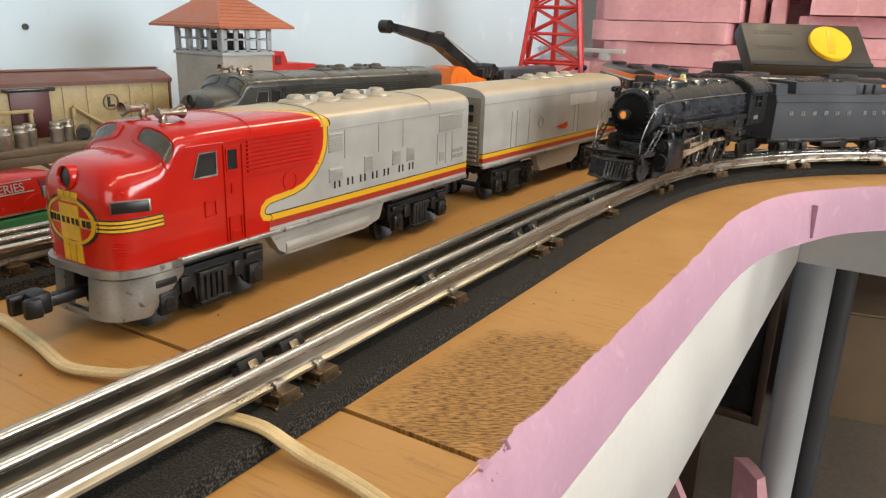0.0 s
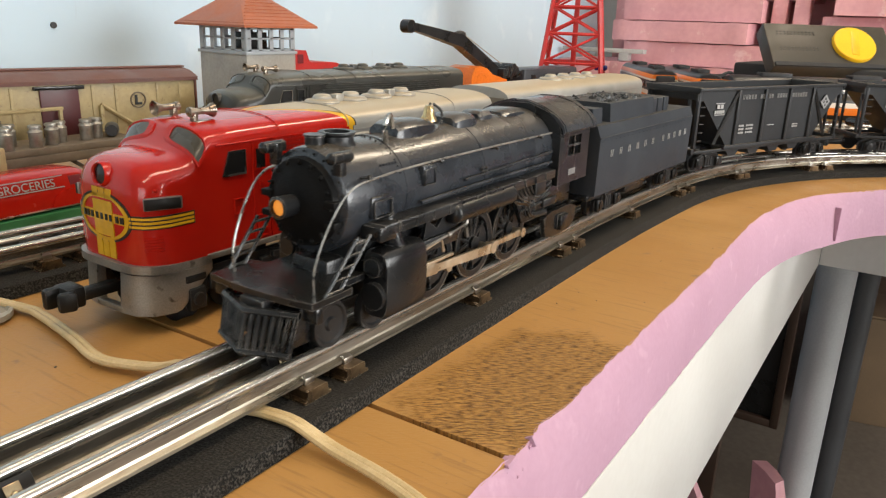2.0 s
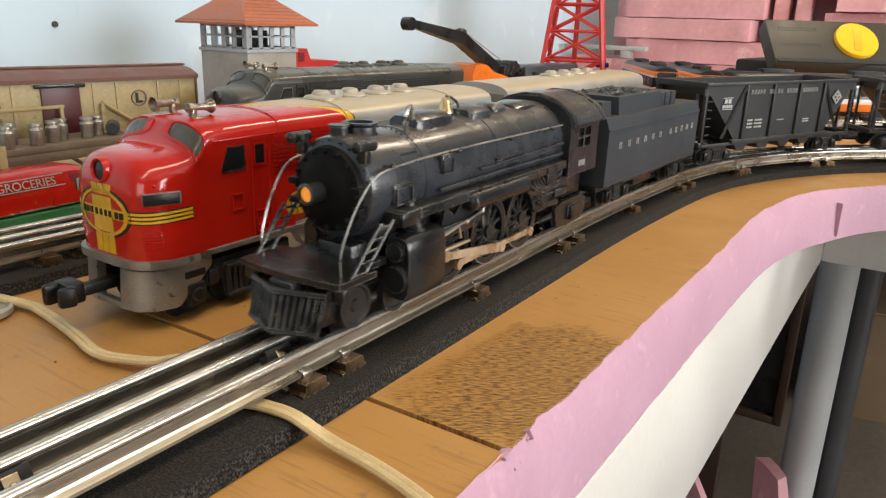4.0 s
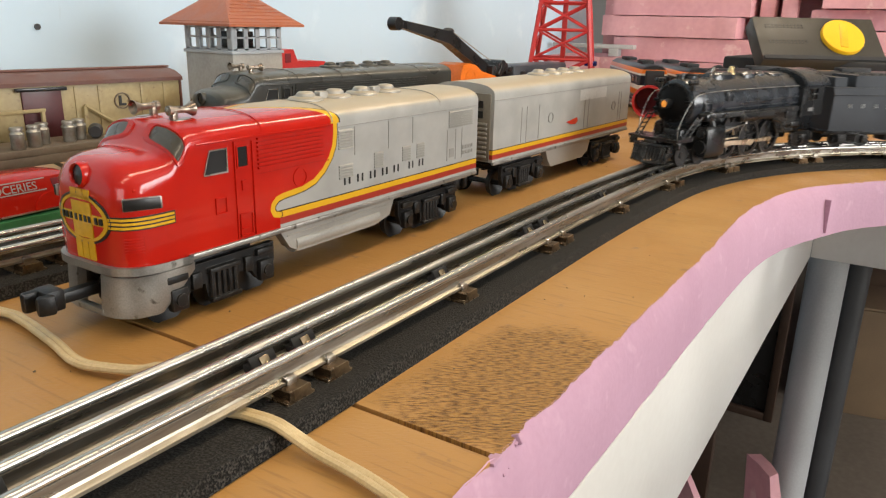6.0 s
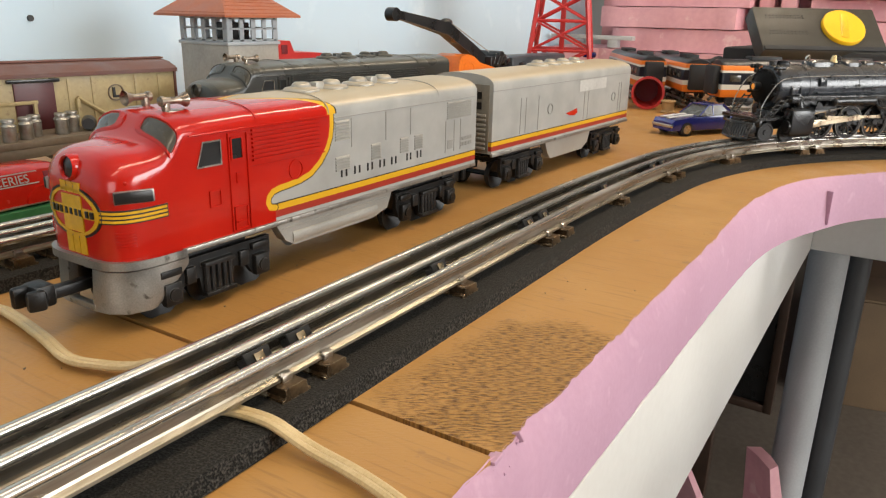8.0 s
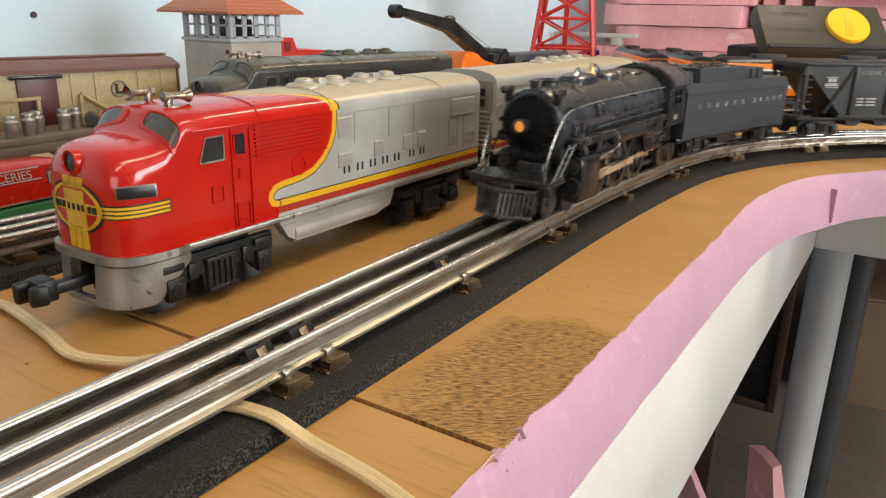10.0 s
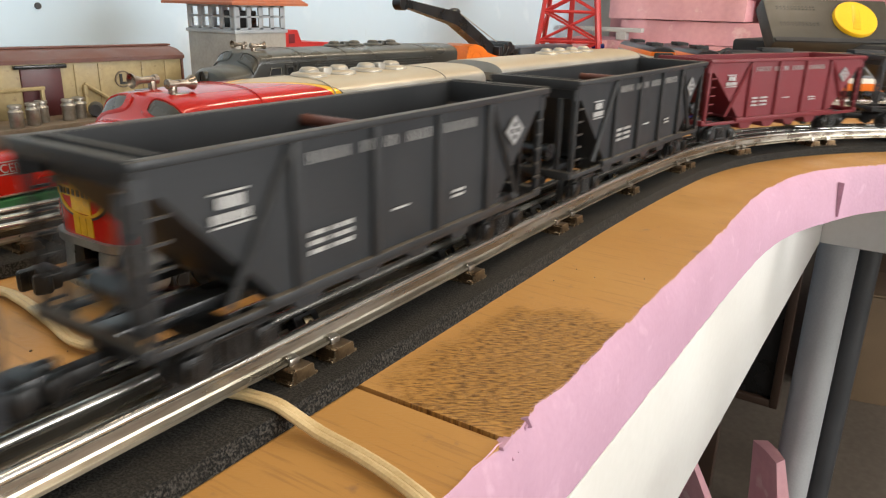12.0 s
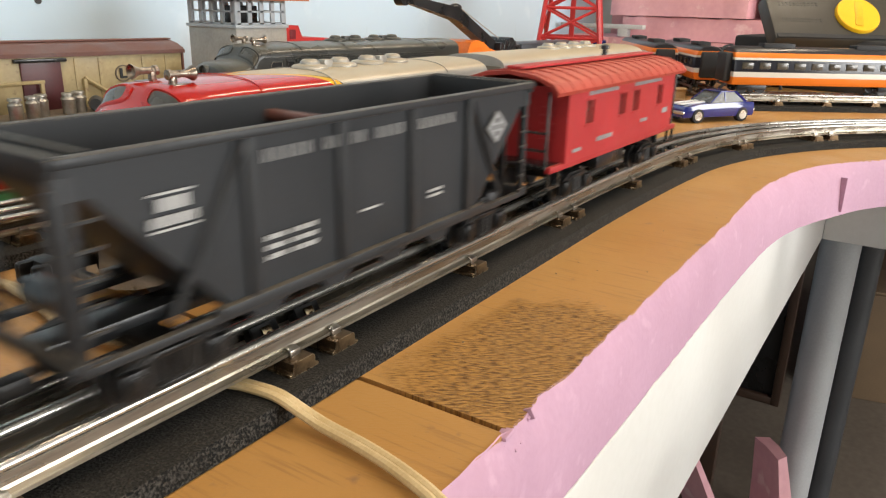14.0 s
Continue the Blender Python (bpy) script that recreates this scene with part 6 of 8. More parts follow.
    bars(t, "data_lettering", P(0.0310, 0.0885), [0.0042, 0.0042], 0.0040, white, 0.0016)
    bars(t, "data_lettering", P(0.0280, 0.0838), [0.0024] * 5, 0.0032, white, 0.0009)
    bars(t, "data_lettering", P(0.0280, 0.0822), [0.0165], 0.0007, white, 0.001)
    for k in range(3):
        bars(t, "data_lettering", P(0.0725, 0.0690 - k * 0.0036), [0.0024, 0.0050, -0.003, 0.0026, 0.0026, 0.0050], 0.0018, white, 0.0010)
    bars(t, "data_lettering", P(0.124, 0.0680), [0.012], 0.0009, white, 0.001)
    bars(t, "data_lettering", P(0.172, 0.0665), [0.004, 0.006], 0.0012, white, 0.001)
    bars(t, "data_lettering", P(0.172, 0.0640), [0.004, 0.006], 0.0012, white, 0.001)
    bm = bm_new()
    prism(bm, [(0.2235, 0.0893), (0.2335, 0.0975), (0.2435, 0.0893), (0.2335, 0.0811)], lambda u, v, w: (u, -W - 0.0012 + w, v), 0.0006)
    part("emblem", bm, M_WHITEDULL, t, "pale diamond emblem")
    bm = bm_new()
    for du, dv in ((-0.0034, 0), (0.0034, 0), (0, 0.0034), (0, -0.0034)):
        box(bm, (0.2335 + du, -W - 0.0013, 0.0893 + dv), (0.0022, 0.0006, 0.0024))
    part("emblem_centre", bm, mat, t)
    return t


def caboose():
    t = thing("caboose", "red toy caboose with a centre platform roof", "toy caboose")
    L, W, z0, z1 = 0.205, 0.0305, 0.0540, 0.1010
    bm = bm_new()
    for sg in (-1, 1):
        wins = [(0.028, 0.040), (0.085, 0.097), (0.112, 0.124), (0.165, 0.177)]
        x = 0.0
        for a, b in wins + [(L, L)]:
            box(bm, ((x + a) / 2, sg * W, (z0 + z1) / 2), (a - x, 0.0024, z1 - z0))
            if b < L:
                box(bm, ((a + b) / 2, sg * W, (z0 + 0.0760) / 2), (b - a, 0.0024, 0.0760 - z0))
                box(bm, ((a + b) / 2, sg * W, (z1 + 0.0915) / 2), (b - a, 0.0024, z1 - 0.0915))
            x = b
    for xe in (0.0012, L - 0.0012):
        box(bm, (xe, 0, (z0 + z1) / 2), (0.0024, 2 * W - 0.0026, z1 - z0))
        for yy in (-0.012, 0.012):
            box(bm, (xe, yy, 0.0840), (0.0030, 0.0010, 0.016))
        for k in range(5):
            box(bm, (xe - 0.0012 if xe < 0.1 else xe + 0.0012, -0.018, 0.068 + k * 0.005), (0.002, 0.010, 0.0014))
    part("body", bm, M_CABOOSE, t)
    for sg in (-1, 1):
        for a, b in ((0.028, 0.040), (0.085, 0.097), (0.112, 0.124), (0.165, 0.177)):
            w = part("window", box(bm_new(), ((a + b) / 2, sg * (W - 0.0006), 0.08375), (b - a, 0.0012, 0.0155)), M_GLASSDARK, t, "dark caboose window")
            bm = bm_new()
            box(bm, ((a + b) / 2, sg * W, 0.08375), (0.001, 0.003, 0.0155))
            for z in (0.0755, 0.0920):
                box(bm, ((a + b) / 2, sg * W, z), (b - a + 0.002, 0.0036, 0.0014))
            part("window_frame", bm, M_CABOOSE, w)
        bm = bm_new()
        box(bm, (L / 2, sg * 0.029, 0.0525), (L + 0.036, 0.004, 0.0040), 0.0006)
        part("side_sill", bm, M_CABOOSE, t)
    bm = bm_new()
    arc = [(-0.0345, 0.1000), (-0.030, 0.1050), (-0.018, 0.1092), (0.0, 0.1112), (0.018, 0.1092), (0.030, 0.1050), (0.0345, 0.1000)]
    loft(bm, [[Vector((x, u, v)) for u, v in arc] + [Vector((x, u * 0.97, v - 0.0024)) for u, v in arc[::-1]] for x in (-0.020, L + 0.020)])
    faded = surface("faded_red_roof", (0.45, 0.055, 0.036), 0.5, dust=(0.50, 0.13, 0.08), dust_amount=0.6)
    roof = part("roof", bm, faded, t, "faded orange-red roof")
    for k in range(16):
        x = -0.014 + k * 0.0155
        bm = loft(bm_new(), [[Vector((xx, u, v + 0.0006)) for u, v in arc] + [Vector((xx, u, v - 0.001)) for u, v in arc[::-1]] for xx in (x - 0.0005, x + 0.0005)])
        part("roof_rib", bm, faded, roof)
    part("roof_walk", box(bm_new(), (L / 2, 0, 0.1125), (L + 0.03, 0.012, 0.0016), 0.0004), M_CABOOSE, t)
    bm = bm_new()
    lathe(bm, [(0.0004, 0), (0.0022, 0), (0.0022, 0.009), (0.0036, 0.0095), (0.0036, 0.012), (0.0004, 0.013)], Matrix.Translation((0.150, 0.010, 0.108)), 14)
    part("stove_pipe", bm, M_BLACK, t)
    for x0, d in ((-0.018, 1), (L + 0.018, -1)):
        bm = bm_new()
        box(bm, (x0 + d * 0.009, 0, 0.0535), (0.018, 0.056, 0.0024), 0.0004)
        for yy in (-0.027, -0.012, 0.012, 0.027):
            cyl(bm, (x0, yy, 0.0535), (x0, yy, 0.0750 if abs(yy) < 0.02 else 0.1000), 0.0009, n=6)
        for z in (0.064, 0.075):
            for sg in (-1, 1):
                cyl(bm, (x0, sg * 0.012, z), (x0, sg * 0.027, z), 0.0008, n=6)
        for sg in (-1, 1):
            box(bm, (x0 + d * 0.008, sg * 0.029, 0.0410), (0.016, 0.002, 0.0020))
            for dx in (0.001, 0.015):
                box(bm, (x0 + d * dx, sg * 0.029, 0.0470), (0.0016, 0.002, 0.012))
        part("platform_railing", bm, M_BLACK, t)
    white = M_WHITEDULL
    P = lambda x, z: Matrix.Translation((x, -W - 0.0014, z)) @ SIDE
    bars(t, "name_lettering", P(0.030, 0.0945), [0.0030] * 12, 0.0026, white, 0.0012)
    bars(t, "name_lettering", P(0.112, 0.0945), [0.0030] * 14, 0.0026, white, 0.0012)
    bars(t, "data_lettering", P(0.048, 0.0625), [0.0034] * 6, 0.0030, white, 0.0012)
    bars(t, "data_lettering", P(0.130, 0.0660), [0.0030] * 4, 0.0026, white, 0.0012)
    bars(t, "data_lettering", P(0.010, 0.0600), [0.012], 0.0022, white, 0.0012)
    bars(t, "data_lettering", P(0.180, 0.0680), [0.012], 0.0040, white, 0.0012)
    bm = bm_new()
    box(bm, (L / 2, 0, 0.0490), (L, 0.040, 0.005), 0.001)
    box(bm, (L / 2, -0.010, 0.0420), (0.050, 0.024, 0.010), 0.001)
    cyl(bm, (0.075, 0.008, 0.041), (0.120, 0.008, 0.041), 0.006, n=12)
    part("underframe", bm, M_BLACK, t)
    freight_truck(t, 0.034)
    freight_truck(t, L - 0.034)
    knuckle(t, -0.016, -1, 0.036)
    knuckle(t, L + 0.016, 1, 0.036)
    return t


lead_unit = f3_lead("diesel_locomotive", "red and silver streamlined toy diesel locomotive standing on the table", pose(-0.0165, 0.1235, 0.0, 0, 0, -0.4), M_WARBONNET)
f3_booster(pose(0.368, 0.1275, 0.0, 0, 0, -2.6))
engine, drivers, rods = steam_engine()
coal_tender = tender()
dark_hopper = hopper(M_HOPPER)
cars = [(engine, 0.0, 0.0225, 0.2000), (coal_tender, 0.274, 0.036, 0.170), (dark_hopper, 0.521, 0.037, 0.236), (copy_thing(dark_hopper, Matrix.Identity(4)), 0.842, 0.037, 0.236),
        (hopper(M_MAROON, True), 1.156, 0.037, 0.236), (copy_thing(dark_hopper, Matrix.Identity(4)), 1.470, 0.037, 0.236), (caboose(), 1.797, 0.034, 0.171)]


# ---- things behind and around ----
def milk_car():
    t = thing("milk_car", "cream toy refrigerator car with red-brown roof and dark door", "toy boxcar", pose(0.040, 0.4865, 0.0, 0, 0, -8))
    L, W = 0.255, 0.031
    part("body", box(bm_new(), (L / 2, 0, 0.0680), (L, 2 * W, 0.058), 0.001), M_CREAM, t, "weathered cream sides")
    bm = bm_new()
    arc = [(-0.0335, 0.0950), (-0.0335, 0.0985), (-0.020, 0.1040), (0.0, 0.1065), (0.020, 0.1040), (0.0335, 0.0985), (0.0335, 0.0950)]
    loft(bm, [[Vector((x, u, v)) for u, v in arc] for x in (-0.003, 0.0, L, L + 0.003)])
    box(bm, (L / 2, 0, 0.1070), (L + 0.01, 0.010, 0.0016), 0.0004)
    part("roof", bm, M_BROWN, t, "red-brown roof")
    bm = bm_new()
    box(bm, (L + 0.0012, 0, 0.066), (0.0024, 2 * W + 0.002, 0.060), 0.0006)
    cyl(bm, (L + 0.004, -0.020, 0.092), (L + 0.004, -0.020, 0.100), 0.0045, n=14)
    for k in range(6):
        box(bm, (L + 0.0028, 0, 0.044 + k * 0.0085), (0.0016, 2 * W - 0.006, 0.0020))
    part("end_wall", bm, M_BROWN, t)
    part("sliding_door", box(bm_new(), (0.120, -W - 0.0008, 0.0665), (0.034, 0.0020, 0.050), 0.0006), M_MAROONDOOR, t, "dark maroon door")
    part("door_rail", box(bm_new(), (0.120, -W - 0.0018, 0.0925), (0.044, 0.0036, 0.0032), 0.0006), M_BLACK, t)
    for x in (0.020, 0.050, 0.080, 0.150, 0.172, 0.214, 0.238):
        part("side_rib", box(bm_new(), (x, -W - 0.0003, 0.0665), (0.0024, 0.0016, 0.054), 0.0003), M_CREAM, t)
    bm = bm_new()
    lathe(bm, [(0.0068, -0.0006), (0.0078, -0.0006), (0.0078, 0.0008), (0.0068, 0.0008)], Matrix.Translation((0.1935, -W - 0.0006, 0.0780)) @ Matrix.Rotation(radians(90), 4, "X"), 22, True)
    part("emblem_ring", bm, M_DECK, t)
    bm = bm_new()
    box(bm, (0.1915, -W - 0.0008, 0.0782), (0.0024, 0.0010, 0.0095))
    box(bm, (0.1945, -W - 0.0008, 0.0745), (0.0050, 0.0010, 0.0022))
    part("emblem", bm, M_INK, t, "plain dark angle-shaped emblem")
    bars(t, "data_lettering", Matrix.Translation((0.042, -W - 0.0008, 0.0740)) @ SIDE, [0.0026] * 7, 0.0036, M_DECK, 0.0016)
    bars(t, "data_lettering", Matrix.Translation((0.050, -W - 0.0008, 0.0630)) @ SIDE, [0.0026] * 5, 0.0036, M_DECK, 0.0016)
    part("underframe", box(bm_new(), (L / 2, 0, 0.036), (L, 0.05, 0.008), 0.001), M_BLACK, t)
    for x in (0.04, L - 0.04):
        bm = bm_new()
        for sg in (-1, 1):
            box(bm, (x, sg * 0.0235, 0.018), (0.046, 0.003, 0.014), 0.002)
            for jx in (-0.0165, 0.0165):
                cyl(bm, (x + jx, sg * 0.016, 0.0095), (x + jx, sg * 0.020, 0.0095), 0.0095, n=18)
        box(bm, (x, 0, 0.027), (0.014, 0.046, 0.012), 0.001)
        part("truck", bm, M_BLACK, t)


def milk_platform():
    t = thing("milk_platform", "grey-brown toy loading platform with cream railing", "toy platform", pose(0.0, 0.0, 0.0))
    x0, x1, y0, y1, z = -0.10, 0.197, 0.386, 0.436, 0.0500
    part("deck", box(bm_new(), ((x0 + x1) / 2, (y0 + y1) / 2, z - 0.003), (x1 - x0, y1 - y0, 0.006), 0.0008), M_DECK, t)
    part("fascia", box(bm_new(), ((x0 + x1) / 2, y0 + 0.002, z - 0.010), (x1 - x0, 0.004, 0.008), 0.0006), M_DECK, t)
    for x in (x0 + 0.01, 0.04, x1 - 0.022):
        for y in (y0 + 0.008, y1 - 0.008):
            part("leg", box(bm_new(), (x, y, (z - 0.008) / 2), (0.010, 0.008, z - 0.008), 0.0008), M_DECK, t)
    for x, a in ((0.135, 35),):
        part("brace", box(bm_new(), (x, y0 + 0.006, z - 0.016), (0.030, 0.003, 0.003), 0.0003, Matrix.Rotation(radians(a), 4, "Y")), M_DECK, t)
    for x in (-0.095, -0.04, 0.02, 0.085, 0.150):
        part("railing_post", box(bm_new(), (x, y1 - 0.004, z + 0.012), (0.0030, 0.0030, 0.024), 0.0004), M_CREAM, t)
    part("handrail", box(bm_new(), (0.0275, y1 - 0.004, z + 0.025), (0.250, 0.0034, 0.0030), 0.0005), M_CREAM, t)
    bm = bm_new()
    tube(bm, [(0.190, y1 - 0.004, z + 0.026), (0.222, y1 - 0.010, z + 0.004)], 0.0018, 6)
    box(bm, (0.190, y1 - 0.004, z + 0.0125), (0.0034, 0.0034, 0.025), 0.0004)
    part("stair_rail", bm, M_CREAM, t)
    # cream post at the near corner
    part("corner_post", box(bm_new(), (0.068, y0 - 0.006, 0.0275), (0.006, 0.006, 0.055), 0.0006), M_CREAM, t)
    bm = bm_new()
    lathe(bm, [(0.0002, 0), (0.0060, 0), (0.0063, 0.0006), (0.0063, 0.0138), (0.0066, 0.0141), (0.0066, 0.0149), (0.0061, 0.0155), (0.0048, 0.0172), (0.0048, 0.0182), (0.0061, 0.0186), (0.0061, 0.0204), (0.0056, 0.0212), (0.0002, 0.0216)], Matrix.Identity(4), 20)
    can = thing("milk_can", "dull aluminium toy milk can on the platform", "milk can", pose(0.080, 0.392, z) @ Matrix.Diagonal((0.86, 0.86, 0.86, 1)), group="milk cans")
    part("can_body", bm, M_ALU, can)
    for sg in (-1, 1):
        bm = bm_new()
        tube(bm, smooth_pts([(sg * 0.0060, 0, 0.0135), (sg * 0.0071, 0, 0.0150), (sg * 0.0050, 0, 0.0172)], 4), 0.0004, 6)
        part("can_handle", bm, M_ALU, can)
    for x, y in ((0.092, 0.411), (0.105, 0.394), (0.121, 0.398), (0.1325, 0.4055), (0.154, 0.4015), (0.1665, 0.4065)):
        copy_thing(can, pose(x, y, z, 0, 0, x * 900))
    bm = bm_new()
    lathe(bm, [(0.0002, -0.010), (0.0050, -0.010), (0.0062, -0.005), (0.0064, 0), (0.0062, 0.005), (0.0050, 0.010), (0.0002, 0.010)], Matrix.Rotation(radians(90), 4, "Y"), 20)
    whole("drum", bm, M_DARKPIPE, "small dark metal drum lying on the platform", "drum", m=pose(0.182, 0.406, z + 0.0064, 0, 0, 55))


def grocery_van():
    g = thing("display_base", "green painted strip behind the siding", "base", pose(0, 0, 0))
    part("base_board", box(bm_new(), (-0.02, 0.352, 0.006), (0.34, 0.060, 0.012), 0.001), M_GREEN, g)
    t = thing("delivery_van", "glossy red toy delivery van on a green base", "toy van", pose(0.0530, 0.346, 0.012, 0, 0, 3))
    L, W = 0.118, 0.020
    rings = []
    for x, zt, w, zs in ((-0.059, 0.014, 0.015, 0.010), (-0.057, 0.021, 0.0185, 0.014), (-0.050, 0.0265, W, 0.018), (-0.030, 0.0295, W, 0.019), (0.020, 0.0305, W, 0.019), (0.045, 0.0300, W, 0.019), (0.0535, 0.0280, 0.0195, 0.017), (0.0575, 0.022, 0.018, 0.013), (0.059, 0.015, 0.016, 0.010)):
        rings.append([Vector((x, -w, 0.0025)), Vector((x, -w - 0.0006, zs * 0.6)), Vector((x, -w, zs)), Vector((x, -w * 0.86, zt - 0.0035)), Vector((x, -w * 0.62, zt - 0.0008)), Vector((x, 0, zt)), Vector((x, w * 0.62, zt - 0.0008)), Vector((x, w * 0.86, zt - 0.0035)), Vector((x, w, zs)), Vector((x, w + 0.0006, zs * 0.6)), Vector((x, w, 0.0025))])
    bm = bm_new()
    loft(bm, rings)
    part("body", bm, M_RED, t, "glossy red body")
    for x in (-0.033, 0.036):
        bm = bm_new()
        rr = [[Vector((x + 0.0145 * math.cos(a), -W - (0.0004 if k == 0 else 0.0022), 0.003 + 0.0125 * math.sin(a))) for a in [math.pi * i / 14 for i in range(15)]] for k in (0, 1)]
        loft(bm, rr)
        part("fender", bm, M_RED, t)
    part("side_panel", box(bm_new(), (0.003, -0.0188, 0.0220), (0.060, 0.0012, 0.0086), 0.0003, Matrix.Rotation(radians(-14), 4, "X")), M_RED, t)
    bm = bm_new()
    for dz in (-0.0042, 0.0042):
        box(bm, (0.003, -0.0194 + dz * 0.25, 0.0220 + dz), (0.060, 0.0006, 0.0007))
    part("panel_lines", bm, M_WHITEINK, t)
    lettering("van_lettering", "GROCERIES", 0.0088, M_WHITEINK, t, Matrix.Translation((0.003, -0.0209, 0.0190)) @ Matrix.Rotation(radians(90 - 14), 4, "X"))
    for x in (-0.044, 0.043):
        part("van_window", box(bm_new(), (x, -0.0190, 0.0215), (0.010, 0.0012, 0.0070), 0.0004, Matrix.Rotation(radians(-14), 4, "X")), M_MAROON, t)
    part("running_edge", box(bm_new(), (0, 0, 0.0022), (0.112, 2 * W + 0.003, 0.0012), 0.0004), M_CHROME, t)
    for x in (-0.033, 0.036):
        for sg in (-1, 1):
            part("wheel", cyl(bm_new(), (x, sg * 0.014, 0.0065), (x, sg * 0.0185, 0.0065), 0.0065, n=20), M_TYRE, t)


def signal_tower():
    t = thing("signal_tower", "grey toy signal tower with a terracotta hipped roof", "toy tower", pose(0.4755, 0.5435, 0.0))
    W, D = 0.085, 0.087
    part("lower_storey", box(bm_new(), (0, 0, 0.0565), (W, D, 0.113), 0.0008), M_GREYPL2, t, "plain grey lower walls")
    part("ledge", box(bm_new(), (0, 0, 0.1150), (W + 0.004, D + 0.004, 0.004), 0.0006), M_GREYPL, t)
    z0, z1 = 0.117, 0.146
    part("floor_plate", box(bm_new(), (0, 0, 0.1175), (W - 0.006, D - 0.006, 0.001)), M_GREYPL2, t)
    for ax in (0, 1):
        half, other = (W / 2, D / 2) if ax == 0 else (D / 2, W / 2)
        for sg in (-1, 1):
            def spot(u, v, su, sv, nm, mat):
                c = (u, sg * (other - 0.0012), v) if ax == 0 else (sg * (other - 0.0012), u, v)
                s = (su, 0.0024, sv) if ax == 0 else (0.0024, su, sv)
                return part(nm, box(bm_new(), c, s, 0.0003), mat, t)
            for k in range(5):
                u = -half + 0.0045 + (2 * half - 0.009) * k / 4
                spot(u, (z0 + z1) / 2, 0.0080 if k in (0, 4) else 0.0066, z1 - z0, "window_post", M_GREYPL)
            spot(0, 0.1325, 2 * half - 0.006, 0.0022, "transom", M_GREYPL)
            spot(0, z0 + 0.0012, 2 * half - 0.006, 0.0026, "window_sill", M_GREYPL)
            spot(0, z1 - 0.0012, 2 * half - 0.006, 0.0026, "window_head", M_GREYPL)
    part("inner_block", box(bm_new(), (0.018, 0.016, 0.128), (0.030, 0.034, 0.022), 0.001), M_NEARBLACK, t)
    bm = bm_new()
    e = 0.021
    rings = []
    for f, z in ((1.0, 0.1462), (1.0, 0.1490), (0.985, 0.1496), (0.10, 0.1880), (0.02, 0.1886)):
        a, b = (W / 2 + e) * f + (0.012 if f < 0.5 else 0), (D / 2 + e) * f
        rings.append([Vector((-a, -b, z)), Vector((a, -b, z)), Vector((a, b, z)), Vector((-a, b, z))])
    loft(bm, rings)
    part("roof", bm, M_ROOFTILE, t, "terracotta hipped roof")
    # thin courses on the roof
    for k in range(9):
        f = 0.95 - 0.095 * k
        z = 0.1496 + (0.985 - f) / 0.885 * 0.0384 + 0.0002
        bm = bm_new()
        a, b = (W / 2 + e) * f, (D / 2 + e) * f
        for sx, sy, lx, ly in ((0, -b, 2 * a, 0.0007), (0, b, 2 * a, 0.0007), (-a, 0, 0.0007, 2 * b), (a, 0, 0.0007, 2 * b)):
            box(bm, (sx, sy, z), (lx, ly, 0.0008))
        part("roof_course", bm, M_ROOFTILE, t)


